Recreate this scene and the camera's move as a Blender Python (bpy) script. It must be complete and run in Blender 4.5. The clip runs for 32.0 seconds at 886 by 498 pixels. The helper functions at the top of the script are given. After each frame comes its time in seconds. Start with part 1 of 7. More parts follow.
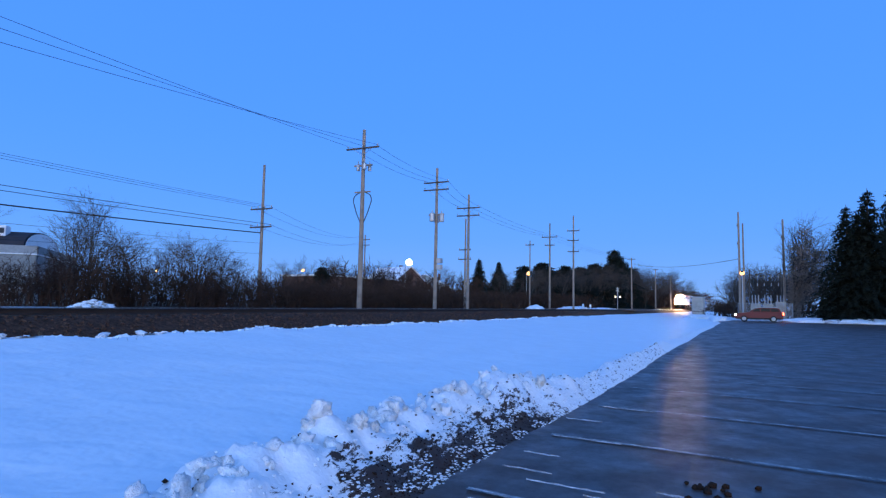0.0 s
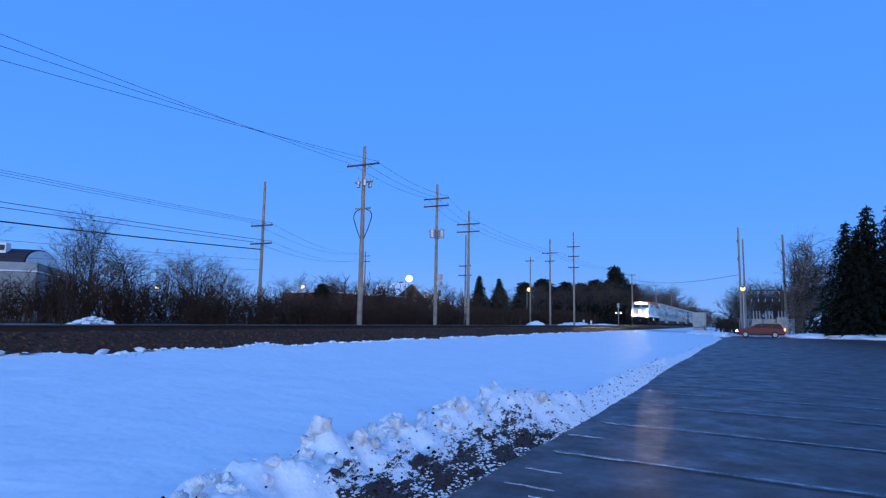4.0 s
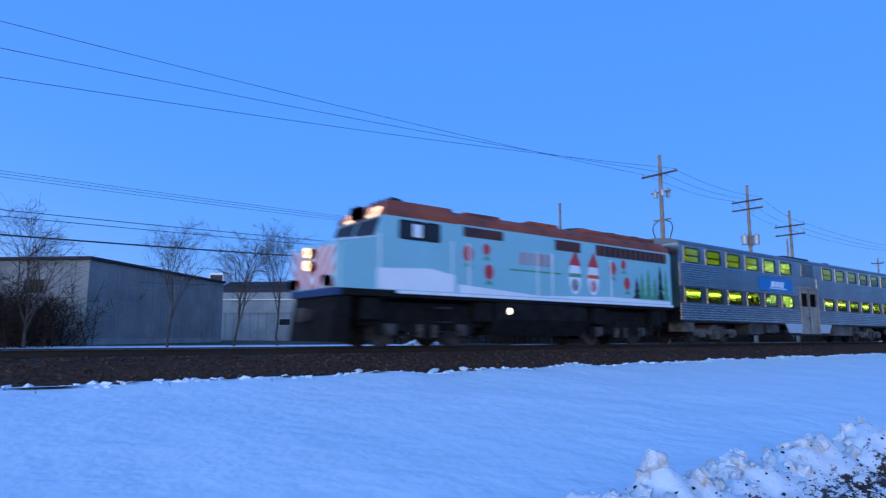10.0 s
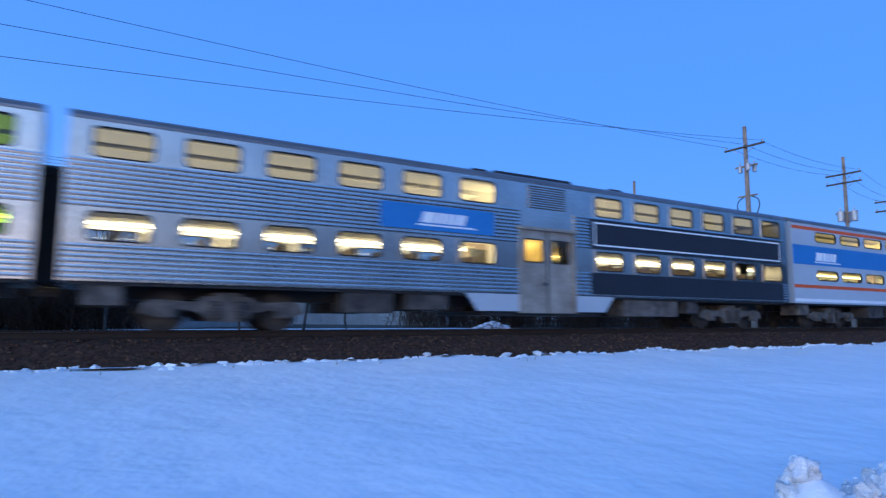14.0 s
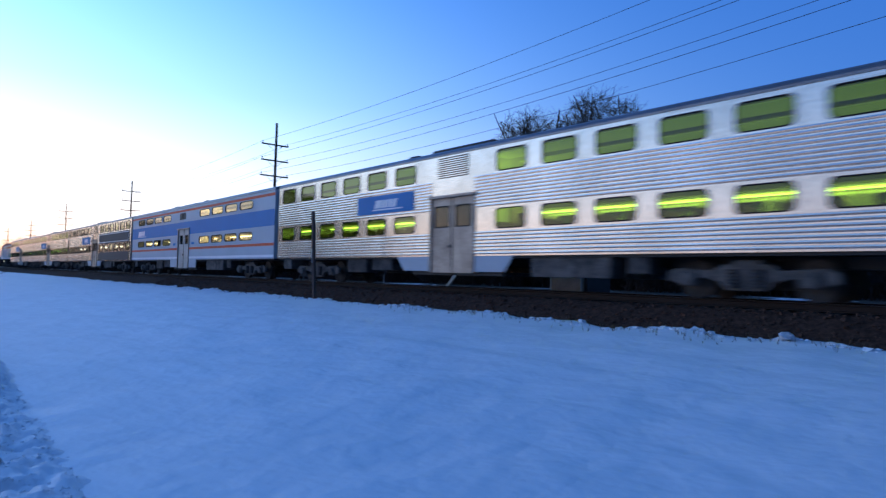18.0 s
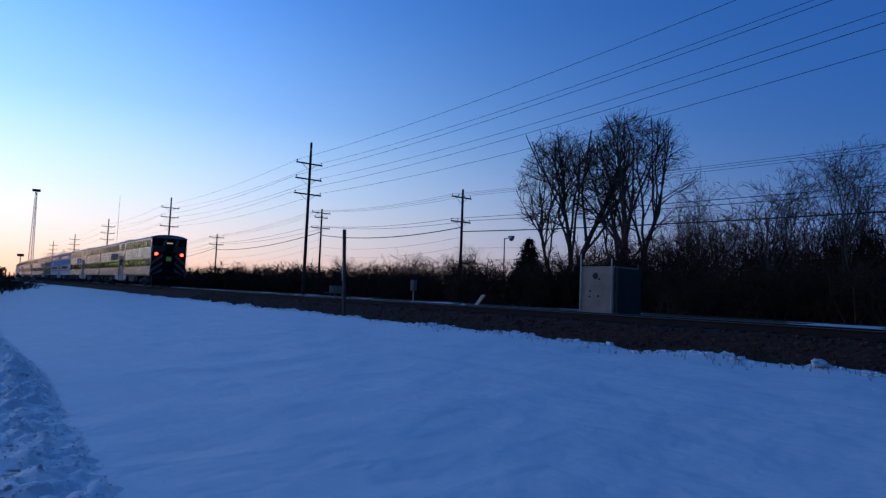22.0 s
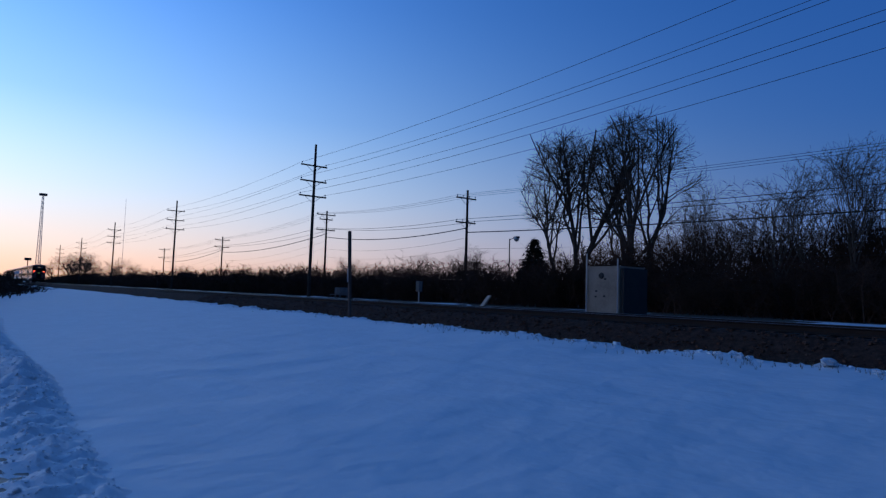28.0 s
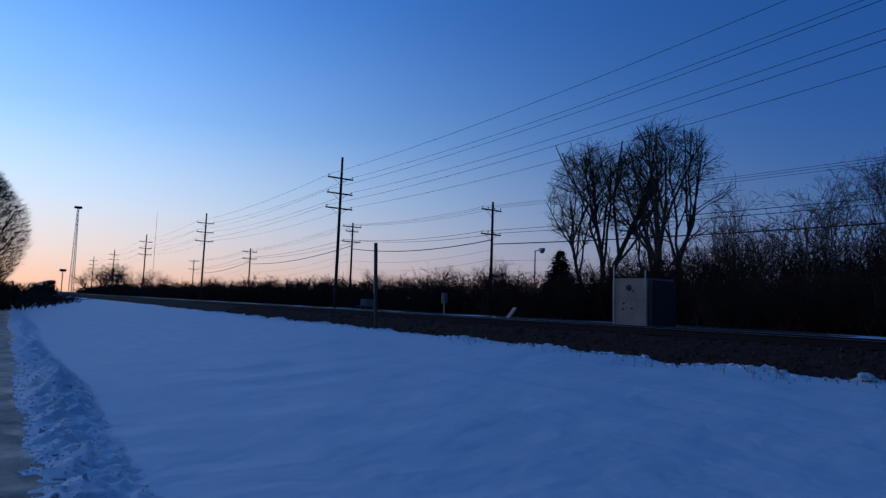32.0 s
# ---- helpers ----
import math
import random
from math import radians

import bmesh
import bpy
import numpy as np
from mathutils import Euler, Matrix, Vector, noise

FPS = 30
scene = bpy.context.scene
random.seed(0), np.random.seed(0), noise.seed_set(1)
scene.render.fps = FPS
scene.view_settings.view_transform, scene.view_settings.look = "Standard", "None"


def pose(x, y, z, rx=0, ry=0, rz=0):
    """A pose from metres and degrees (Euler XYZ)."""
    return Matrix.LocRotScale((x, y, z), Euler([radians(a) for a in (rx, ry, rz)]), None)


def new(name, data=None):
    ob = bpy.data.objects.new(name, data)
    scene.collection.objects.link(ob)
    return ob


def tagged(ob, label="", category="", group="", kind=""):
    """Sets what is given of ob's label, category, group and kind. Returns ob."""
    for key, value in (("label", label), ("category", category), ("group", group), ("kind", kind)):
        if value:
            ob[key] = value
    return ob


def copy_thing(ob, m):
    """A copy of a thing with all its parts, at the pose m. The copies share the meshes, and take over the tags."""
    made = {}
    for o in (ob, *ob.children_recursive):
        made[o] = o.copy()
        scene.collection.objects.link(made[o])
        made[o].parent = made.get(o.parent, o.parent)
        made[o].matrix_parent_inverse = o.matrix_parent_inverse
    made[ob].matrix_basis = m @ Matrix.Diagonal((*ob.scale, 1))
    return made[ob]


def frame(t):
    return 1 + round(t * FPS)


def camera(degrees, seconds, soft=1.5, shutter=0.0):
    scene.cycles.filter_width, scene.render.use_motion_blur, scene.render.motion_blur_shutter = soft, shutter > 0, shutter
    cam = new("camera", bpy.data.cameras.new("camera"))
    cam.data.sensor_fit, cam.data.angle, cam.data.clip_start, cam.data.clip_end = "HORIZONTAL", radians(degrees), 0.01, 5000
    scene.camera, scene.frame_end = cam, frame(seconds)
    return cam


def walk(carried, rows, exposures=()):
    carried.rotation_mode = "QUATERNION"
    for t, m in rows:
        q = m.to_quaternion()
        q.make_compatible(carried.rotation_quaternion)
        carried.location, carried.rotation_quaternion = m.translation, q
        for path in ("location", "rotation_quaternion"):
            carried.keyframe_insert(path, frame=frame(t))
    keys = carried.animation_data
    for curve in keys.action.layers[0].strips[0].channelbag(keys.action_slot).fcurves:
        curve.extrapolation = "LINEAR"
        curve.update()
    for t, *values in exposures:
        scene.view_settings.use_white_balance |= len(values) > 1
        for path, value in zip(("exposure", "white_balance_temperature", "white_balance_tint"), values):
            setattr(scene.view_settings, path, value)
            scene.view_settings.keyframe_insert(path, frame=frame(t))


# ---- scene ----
EXPO, KELVIN, TINT = 0.0, 6500, 10
# ---- camera ----
PATH = [
    (0.0, -0.139, -1.75, 1.541, 95.1, -1.02, -64.26), (0.5, -0.122, -1.748, 1.537, 95.7, -1.18, -64.01),
    (1.0, -0.118, -1.741, 1.531, 95.86, -1.0, -64.07), (1.5, -0.139, -1.754, 1.54, 96.03, -0.81, -64.13),
    (2.0, -0.145, -1.752, 1.536, 96.38, -0.72, -64.15), (2.5, -0.146, -1.751, 1.537, 96.52, -0.78, -64.14),
    (3.0, -0.13, -1.744, 1.53, 96.58, -0.81, -64.21), (3.5, -0.131, -1.741, 1.527, 96.62, -0.86, -64.22),
    (5.5, -0.136, -1.752, 1.538, 96.56, -1.14, -64.42), (6.0, -0.12, -1.742, 1.551, 97.55, -1.09, -64.53),
    (6.5, -0.151, -1.72, 1.559, 98.58, -0.43, -62.75), (7.0, -0.185, -1.718, 1.564, 99.06, -1.09, -59.48),
    (7.5, -0.201, -1.701, 1.6, 99.02, -1.98, -57.43), (8.0, -0.175, -1.645, 1.606, 98.83, -1.06, -56.97),
    (8.5, -0.176, -1.623, 1.614, 98.09, -0.82, -55.09), (9.0, -0.155, -1.586, 1.615, 97.71, -0.18, -51.67),
    (9.5, -0.214, -1.541, 1.63, 97.68, -0.13, -43.62), (10.0, -0.18, -1.544, 1.618, 97.89, -0.25, -37.09),
    (10.5, -0.142, -1.528, 1.599, 97.86, -0.7, -36.25), (11.0, -0.135, -1.485, 1.588, 97.39, -1.24, -36.22),
    (11.5, -0.07, -1.408, 1.569, 94.79, -0.02, -35.01), (12.0, 0.071, -1.337, 1.574, 96.35, -1.73, -34.35),
    (12.5, 0.189, -1.194, 1.545, 94.35, -0.29, -34.06), (13.0, 0.236, -1.007, 1.549, 96.37, -1.21, -36.3), (13.25, 0.30, -0.93, 1.548, 97.0, -1.0, -37.2),
    (13.5, 0.37, -0.858, 1.547, 97.1, -0.75, -35.05), (15.6, -0.137, -0.113, 1.574, 93.6, -0.68, -11.91),
    (16.0, -0.219, 0.094, 1.639, 93.13, -2.39, 4.03), (16.3, 0.006, -0.161, 1.66, 92.84, -1.5, 16.28),
    (16.5, -0.017, -0.142, 1.705, 92.41, -1.61, 22.03), (16.6, -0.005, -0.127, 1.697, 92.34, -2.52, 24.3),
    (17.0, 0.007, -0.115, 1.762, 91.93, -2.11, 29.54), (17.5, 0.003, 0.019, 1.741, 92.28, -0.94, 42.93),
    (18.0, -0.117, 0.279, 1.686, 92.36, -1.22, 49.18), (18.5, 0.027, 0.231, 1.704, 92.19, -2.5, 51.78),
    (19.0, 0.039, 0.219, 1.701, 92.94, -2.6, 51.93), (19.5, 0.053, 0.221, 1.697, 93.5, -2.56, 51.84),
    (20.0, 0.058, 0.201, 1.705, 93.68, -2.41, 51.46), (20.5, 0.048, 0.209, 1.708, 93.66, -2.44, 51.55),
    (21.0, 0.04, 0.233, 1.712, 93.73, -2.31, 51.47), (21.5, 0.039, 0.229, 1.701, 93.96, -2.33, 51.5),
    (22.0, 0.038, 0.25, 1.711, 93.99, -2.1, 52.0), (22.5, 0.033, 0.238, 1.699, 94.16, -2.17, 52.35),
    (23.0, 0.038, 0.23, 1.705, 94.18, -2.26, 52.49), (23.5, 0.05, 0.213, 1.709, 94.25, -2.27, 52.45),
    (24.0, 0.04, 0.226, 1.701, 94.43, -2.18, 52.4), (24.5, 0.036, 0.231, 1.71, 94.54, -2.14, 52.49),
    (25.0, 0.029, 0.24, 1.712, 94.57, -2.27, 52.64), (25.5, 0.034, 0.233, 1.706, 94.67, -2.17, 52.89),
    (27.5, 0.02, 0.24, 1.703, 94.11, -2.1, 52.59), (28.0, 0.013, 0.253, 1.709, 94.07, -1.73, 52.49),
    (28.5, 0.007, 0.261, 1.714, 94.04, -1.52, 52.82), (29.0, 0.024, 0.233, 1.704, 94.1, -2.04, 53.2),
    (29.5, 0.025, 0.215, 1.704, 94.26, -1.99, 53.45), (30.0, 0.016, 0.231, 1.706, 94.53, -2.09, 53.74),
    (30.5, 0.018, 0.217, 1.709, 94.63, -2.11, 54.06), (31.0, 0.013, 0.215, 1.702, 94.84, -2.25, 54.35),
    (31.5, 0.016, 0.216, 1.705, 94.99, -1.95, 54.62), (32.0, 0.018, 0.214, 1.699, 95.09, -1.94, 54.78),
]
cam = camera(71.14, 32.0, soft=1.3, shutter=0.45)
walk(cam, [(r[0], pose(*r[1:])) for r in PATH],
     exposures=[(t, EXPO + e, KELVIN + k, TINT) for t, e, k in (
         (0.0, 0.0, 150), (4.0, -0.03, 100), (6.0, -0.06, 0), (9.0, -0.06, 0), (10.5, 0.05, 350), (12.0, 0.05, 400), (13.0, 0.08, 400), (16.0, 0.0, 500), (16.9, 0.08, 400),
         (17.5, -0.45, 100), (18.0, -0.86, -200), (18.6, -1.36, -400), (20.0, -1.70, -600), (22.0, -1.74, -550), (28.0, -1.86, -550), (31.0, -1.98, -600), (32.0, -2.10, -650))])

# ---- sky: the sun is just under the horizon at the far end of the track ----
world = bpy.data.worlds.new("dusk_sky")
scene.world = world
world.use_nodes = True
wn = world.node_tree.nodes
link = world.node_tree.links.new


def wmath(op, a, b=None):
    n = wn.new("ShaderNodeMath")
    n.operation = op
    for k, v in enumerate((a, b)):
        if v is None:
            continue
        if isinstance(v, (int, float)):
            n.inputs[k].default_value = v
        else:
            link(v, n.inputs[k])
    return n.outputs[0]


def sky_ramp(height, stops):
    """Colours over the sine of the height above the horizon."""
    n = wn.new("ShaderNodeValToRGB")
    n.color_ramp.interpolation = "B_SPLINE"
    while len(n.color_ramp.elements) < len(stops):
        n.color_ramp.elements.new(0.5)
    for e, (deg, c) in zip(n.color_ramp.elements, stops):
        e.position, e.color = max(0.0, math.sin(radians(deg))), (*[v / SKY_PEAK for v in c], 1)
    link(height, n.inputs[0])
    return n.outputs[0]


SKY_PEAK = 8.0
way = wn.new("ShaderNodeTexCoord").outputs["Generated"]
sep = wn.new("ShaderNodeSeparateXYZ")
link(way, sep.inputs[0])
flat = wmath("SQRT", wmath("ADD", wmath("ADD", wmath("MULTIPLY", sep.outputs[0], sep.outputs[0]), wmath("MULTIPLY", sep.outputs[1], sep.outputs[1])), 1e-6))
# the glow is centred a little south of the line of the track
toward = wmath("ADD", wmath("MULTIPLY", sep.outputs[0], 0.92), wmath("MULTIPLY", sep.outputs[1], 0.39))
facing = wmath("MULTIPLY_ADD", wmath("DIVIDE", toward, flat), -0.5)
facing.node.inputs[2].default_value = 0.5
# the glow reaches wider along the horizon than higher up
narrow = wmath("MULTIPLY_ADD", wmath("MINIMUM", wmath("MAXIMUM", sep.outputs[2], 0.0), 0.42), 5.5)
narrow.node.inputs[2].default_value = 2.9
west = wmath("POWER", facing, narrow)
mixer = wn.new("ShaderNodeMix")
mixer.data_type = "RGBA"
link(west, mixer.inputs["Factor"])
link(sky_ramp(sep.outputs[2], [(0, (0.24, 0.46, 0.95)), (6, (0.12, 0.40, 1.1)), (16, (0.085, 0.345, 1.2)), (30, (0.075, 0.315, 1.12)), (45, (0.075, 0.24, 0.78)), (90, (0.09, 0.21, 0.48))]), mixer.inputs[6])
link(sky_ramp(sep.outputs[2], [(0, (5.3, 2.6, 1.4)), (3, (4.9, 3.65, 2.75)), (8, (3.65, 4.25, 4.65)), (15, (1.65, 3.1, 5.0)), (28, (0.34, 1.4, 4.5)), (42, (0.10, 0.43, 1.8)), (90, (0.09, 0.21, 0.48))]), mixer.inputs[7])
link(mixer.outputs[2], wn["Background"].inputs[0])
wn["Background"].inputs[1].default_value = SKY_PEAK


# ---- materials ----
def material(name, colour, rough=0.6, metal=0.0, scale=3.0, vary=0.25, fine=40.0, bump=0.15, second=None, emit=None, power=0.0, coat=0.0, detail=5.0, depth=0.05):
    """A surface whose colour wanders at two scales between colour and second, with fine relief."""
    m = bpy.data.materials.new(name)
    m.use_nodes = True
    n, link = m.node_tree.nodes, m.node_tree.links
    p = n["Principled BSDF"]
    p.inputs["Roughness"].default_value, p.inputs["Metallic"].default_value = rough, metal
    p.inputs["Coat Weight"].default_value = coat
    p.inputs["Specular IOR Level"].default_value = 0.5 if rough < 0.75 else 0.15
    tc = n.new("ShaderNodeTexCoord")
    big, small = n.new("ShaderNodeTexNoise"), n.new("ShaderNodeTexNoise")
    big.inputs["Scale"].default_value, small.inputs["Scale"].default_value = scale, fine
    big.inputs["Detail"].default_value = detail
    for t in (big, small):
        link.new(tc.outputs["Object"], t.inputs["Vector"])
    mixf = n.new("ShaderNodeMath")
    mixf.operation = "MULTIPLY_ADD"
    mixf.inputs[1].default_value, mixf.inputs[2].default_value = 0.35, 0.0
    link.new(small.outputs[0], mixf.inputs[0])
    add = n.new("ShaderNodeMath")
    add.operation = "MULTIPLY_ADD"
    add.inputs[1].default_value = 0.65
    link.new(big.outputs[0], add.inputs[0])
    link.new(mixf.outputs[0], add.inputs[2])
    ramp = n.new("ShaderNodeValToRGB")
    ramp.color_ramp.elements[0].position, ramp.color_ramp.elements[1].position = 0.35, 0.65
    second = second or tuple(c * (1 - vary) for c in colour)
    ramp.color_ramp.elements[0].color, ramp.color_ramp.elements[1].color = (*second, 1), (*colour, 1)
    link.new(add.outputs[0], ramp.inputs[0])
    link.new(ramp.outputs[0], p.inputs["Base Color"])
    if bump:
        b = n.new("ShaderNodeBump")
        b.inputs["Strength"].default_value, b.inputs["Distance"].default_value = bump, depth
        link.new(add.outputs[0], b.inputs["Height"])
        link.new(b.outputs[0], p.inputs["Normal"])
    if emit:
        p.inputs["Emission Color"].default_value, p.inputs["Emission Strength"].default_value = (*emit, 1), power
    return m


def glow(name, colour, power):
    m = bpy.data.materials.new(name)
    m.use_nodes = True
    p = m.node_tree.nodes["Principled BSDF"]
    p.inputs["Base Color"].default_value = (*[min(1, c) for c in colour], 1)
    p.inputs["Emission Color"].default_value, p.inputs["Emission Strength"].default_value = (*colour, 1), power
    return m


def tinted_glass(name, colour, clear=0.8):
    """A thin tinted pane: most light passes through its colour, the rest is mirrored."""
    m = bpy.data.materials.new(name)
    m.use_nodes = True
    n, link = m.node_tree.nodes, m.node_tree.links
    n.remove(n["Principled BSDF"])
    tr, gl, mix, fr = n.new("ShaderNodeBsdfTransparent"), n.new("ShaderNodeBsdfGlossy"), n.new("ShaderNodeMixShader"), n.new("ShaderNodeFresnel")
    tr.inputs[0].default_value = (*[c * clear for c in colour], 1)
    gl.inputs["Roughness"].default_value = 0.03
    fr.inputs["IOR"].default_value = 1.5
    link.new(fr.outputs[0], mix.inputs[0])
    link.new(tr.outputs[0], mix.inputs[1])
    link.new(gl.outputs[0], mix.inputs[2])
    link.new(mix.outputs[0], n["Material Output"].inputs[0])
    return m


SNOW = material("snow", (0.80, 0.82, 0.84), 0.6, scale=1.0, fine=2.8, vary=0.06, bump=0.8, depth=0.13)
SNOW_DIRTY = material("ploughed_snow", (0.82, 0.82, 0.82), 0.6, scale=2.2, fine=24, second=(0.46, 0.43, 0.40), bump=0.8)
ASPHALT = material("wet_asphalt", (0.105, 0.064, 0.050), 0.44, scale=0.9, fine=120, second=(0.040, 0.024, 0.019), bump=0.09, detail=12.0, depth=0.012)


def frost_over(m):
    """Damp and dry patches in the gloss, and thin frost streaks across the asphalt."""
    n, link = m.node_tree.nodes, m.node_tree.links
    p, tc = n["Principled BSDF"], n.new("ShaderNodeTexCoord")
    p.inputs["Specular IOR Level"].default_value = 0.4
    damp = n.new("ShaderNodeTexNoise")
    damp.inputs["Scale"].default_value, damp.inputs["Detail"].default_value, damp.inputs["Roughness"].default_value = 1.5, 12.0, 0.7
    link.new(tc.outputs["Object"], damp.inputs["Vector"])
    rr = n.new("ShaderNodeMapRange")
    for k, v in ((1, 0.36), (2, 0.64), (3, 0.34), (4, 0.64)):
        rr.inputs[k].default_value = v
    link.new(damp.outputs[0], rr.inputs[0])
    link.new(rr.outputs[0], p.inputs["Roughness"])
    mp = n.new("ShaderNodeMapping")
    mp.inputs["Scale"].default_value, mp.inputs["Rotation"].default_value = (1.1, 0.8, 1.0), (0, 0, 0.3)
    link.new(tc.outputs["Object"], mp.inputs["Vector"])
    fr = n.new("ShaderNodeTexNoise")
    fr.inputs["Scale"].default_value, fr.inputs["Detail"].default_value, fr.inputs["Roughness"].default_value = 1.1, 10.0, 0.72
    link.new(mp.outputs[0], fr.inputs["Vector"])
    fm = n.new("ShaderNodeMapRange")
    for k, v in ((1, 0.56), (2, 0.78), (3, 0.0), (4, 0.5)):
        fm.inputs[k].default_value = v
    link.new(fr.outputs[0], fm.inputs[0])
    mix = n.new("ShaderNodeMix")
    mix.data_type = "RGBA"
    old = p.inputs["Base Color"].links[0].from_socket
    link.new(fm.outputs[0], mix.inputs["Factor"])
    link.new(old, mix.inputs[6])
    mix.inputs[7].default_value = (0.22, 0.22, 0.23, 1)
    link.new(mix.outputs[2], p.inputs["Base Color"])


frost_over(ASPHALT)
CRUST = material("crusted_snow", (0.81, 0.81, 0.82), 0.6, scale=5, fine=34, second=(0.70, 0.69, 0.69), bump=0.8, depth=0.06)
SOIL = material("frozen_soil", (0.040, 0.016, 0.007), 1.0, scale=6, fine=60, second=(0.014, 0.010, 0.008), bump=0.6)
SCRUB = material("scrub_ground", (0.13, 0.10, 0.07), 0.95, scale=0.25, fine=3.0, second=(0.05, 0.04, 0.03), bump=0.4)
BALLAST = material("ballast_stone", (0.095, 0.048, 0.030), 0.95, scale=9, fine=28, second=(0.028, 0.014, 0.009), bump=1.0)
STONE = material("crushed_stone", (0.150, 0.078, 0.050), 0.95, scale=4, fine=50, second=(0.030, 0.016, 0.011), bump=0.4)
TIE_WOOD = material("creosoted_wood", (0.05, 0.038, 0.03), 0.85, scale=3, fine=30, bump=0.5)
RAIL_STEEL = material("rail_steel", (0.05, 0.032, 0.024), 0.8, 0.1, scale=2, fine=40, bump=0.2)
RAIL_HEAD = material("polished_rail_head", (0.42, 0.38, 0.34), 0.32, 1.0, scale=2, fine=60, vary=0.15, bump=0.02)
# darker copy of the pole wood, with the backlit shade in its colour
SHADE_POLE_WOOD = material("dark_creosoted_pole_wood", (0.085, 0.065, 0.05), 0.9, scale=1.4, fine=22, second=(0.035, 0.027, 0.022), bump=0.4)
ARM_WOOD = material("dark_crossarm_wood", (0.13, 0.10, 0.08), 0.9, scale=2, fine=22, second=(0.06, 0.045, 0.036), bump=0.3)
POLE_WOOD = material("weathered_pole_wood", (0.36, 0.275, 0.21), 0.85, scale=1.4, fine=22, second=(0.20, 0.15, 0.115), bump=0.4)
DARK_METAL = material("dark_painted_metal", (0.03, 0.03, 0.032), 0.6, 0.3, scale=2, fine=30)
GREY_METAL = material("grey_metal", (0.42, 0.43, 0.44), 0.45, 0.6, scale=1.5, fine=30, vary=0.2)
RUST = material("grimy_running_gear", (0.11, 0.095, 0.085), 0.8, 0.2, scale=3, fine=30, second=(0.035, 0.03, 0.028), bump=0.4)
RUBBER = material("black_rubber", (0.02, 0.02, 0.02), 0.8, bump=0.05)
STAINLESS = material("stainless_steel", (0.56, 0.54, 0.52), 0.24, 1.0, scale=0.5, fine=14, vary=0.34, bump=0.03)
GRIME = material("black_oily_grime", (0.016, 0.014, 0.013), 0.95, scale=3, fine=30, second=(0.006, 0.005, 0.005), bump=0.3)
ROOF_STEEL = material("sooty_roof_steel", (0.24, 0.24, 0.25), 0.45, 0.7, scale=0.6, fine=9, vary=0.35, bump=0.05)
DOOR_STEEL = material("brushed_door_steel", (0.46, 0.38, 0.30), 0.5, 0.4, scale=1.6, fine=14, second=(0.24, 0.19, 0.15), bump=0.05)
BRONZE_DOOR = material("cream_grey_door", (0.60, 0.52, 0.43), 0.55, 0.1, scale=1.8, fine=14, second=(0.40, 0.33, 0.27), bump=0.03)
INSIDE = material("cream_interior_panel", (0.62, 0.60, 0.52), 0.6, scale=1, fine=10, vary=0.1, bump=0)
SEAT_CLOTH = material("brown_seat_vinyl", (0.12, 0.09, 0.07), 0.6, scale=2, fine=20)
BLUE_PAINT = material("bright_blue_paint", (0.001, 0.18, 0.46), 0.6, scale=0.7, fine=12, vary=0.12, bump=0.02)
GREY_PAINT = material("pale_grey_paint", (0.43, 0.48, 0.52), 0.5, scale=0.5, fine=9, vary=0.14, bump=0.02)
BOGIE_STEEL = material("dusty_bogie_steel", (0.17, 0.145, 0.125), 0.85, 0.0, scale=3, fine=30, second=(0.05, 0.043, 0.038), bump=0.4)
ORANGE_PAINT = material("orange_red_paint", (0.80, 0.095, 0.012), 0.6, scale=0.8, fine=10, vary=0.15, bump=0.02)
WHITE_PAINT = material("white_paint", (0.80, 0.80, 0.80), 0.45, scale=1, fine=10, vary=0.1, bump=0.02)
NAVY_PAINT = material("dark_navy_panel", (0.010, 0.012, 0.020), 0.65, scale=1, fine=10, bump=0.02)
AQUA_PAINT = material("pale_aqua_wrap", (0.24, 0.50, 0.53), 0.35, scale=0.6, fine=9, vary=0.08, bump=0.02, coat=0.3)
LOCO_RED = material("weathered_red_roof_paint", (0.40, 0.075, 0.03), 0.7, scale=1.2, fine=14, second=(0.13, 0.035, 0.022), bump=0.05)
RED_PAINT = material("red_wrap_print", (0.62, 0.05, 0.05), 0.4, scale=2, fine=10, bump=0.0)
GREEN_PAINT = material("green_wrap_print", (0.08, 0.32, 0.14), 0.4, scale=2, fine=10, bump=0.0)
GLASS_GREEN = tinted_glass("yellow_green_window", (0.27, 0.56, 0.06))
GLASS_AMBER = tinted_glass("amber_window", (0.72, 0.66, 0.42))
GLASS_DOOR = tinted_glass("door_window", (0.95, 0.82, 0.50))
GLASS_CLEAR = tinted_glass("clear_window", (0.85, 0.86, 0.84))
GLASS_DARK = tinted_glass("smoked_window", (0.10, 0.11, 0.12))
TUBE_WHITE = glow("fluorescent_tube", (1.0, 0.94, 0.74), 13.0)
DIFFUSER = glow("ceiling_light_diffuser", (1.0, 0.92, 0.7), 0.42)
DECK_GLOW = glow("gallery_light_diffuser", (1.0, 0.92, 0.7), 0.42)
VESTIBULE = glow("vestibule_light_panel", (1.0, 0.86, 0.55), 11.0)
HEADLIGHT = glow("headlight_lamp", (1.0, 0.70, 0.34), 60000.0)
CUTTER_BLACK = material("matt_black_vane", (0.0005, 0.0005, 0.0005), 1.0, bump=0.0, vary=0.0)
CUTTER_BLACK.node_tree.nodes["Principled BSDF"].inputs["Specular IOR Level"].default_value = 0.0
LENS_GLOW = glow("dim_headlight_lens", (1.0, 0.74, 0.42), 4.0)
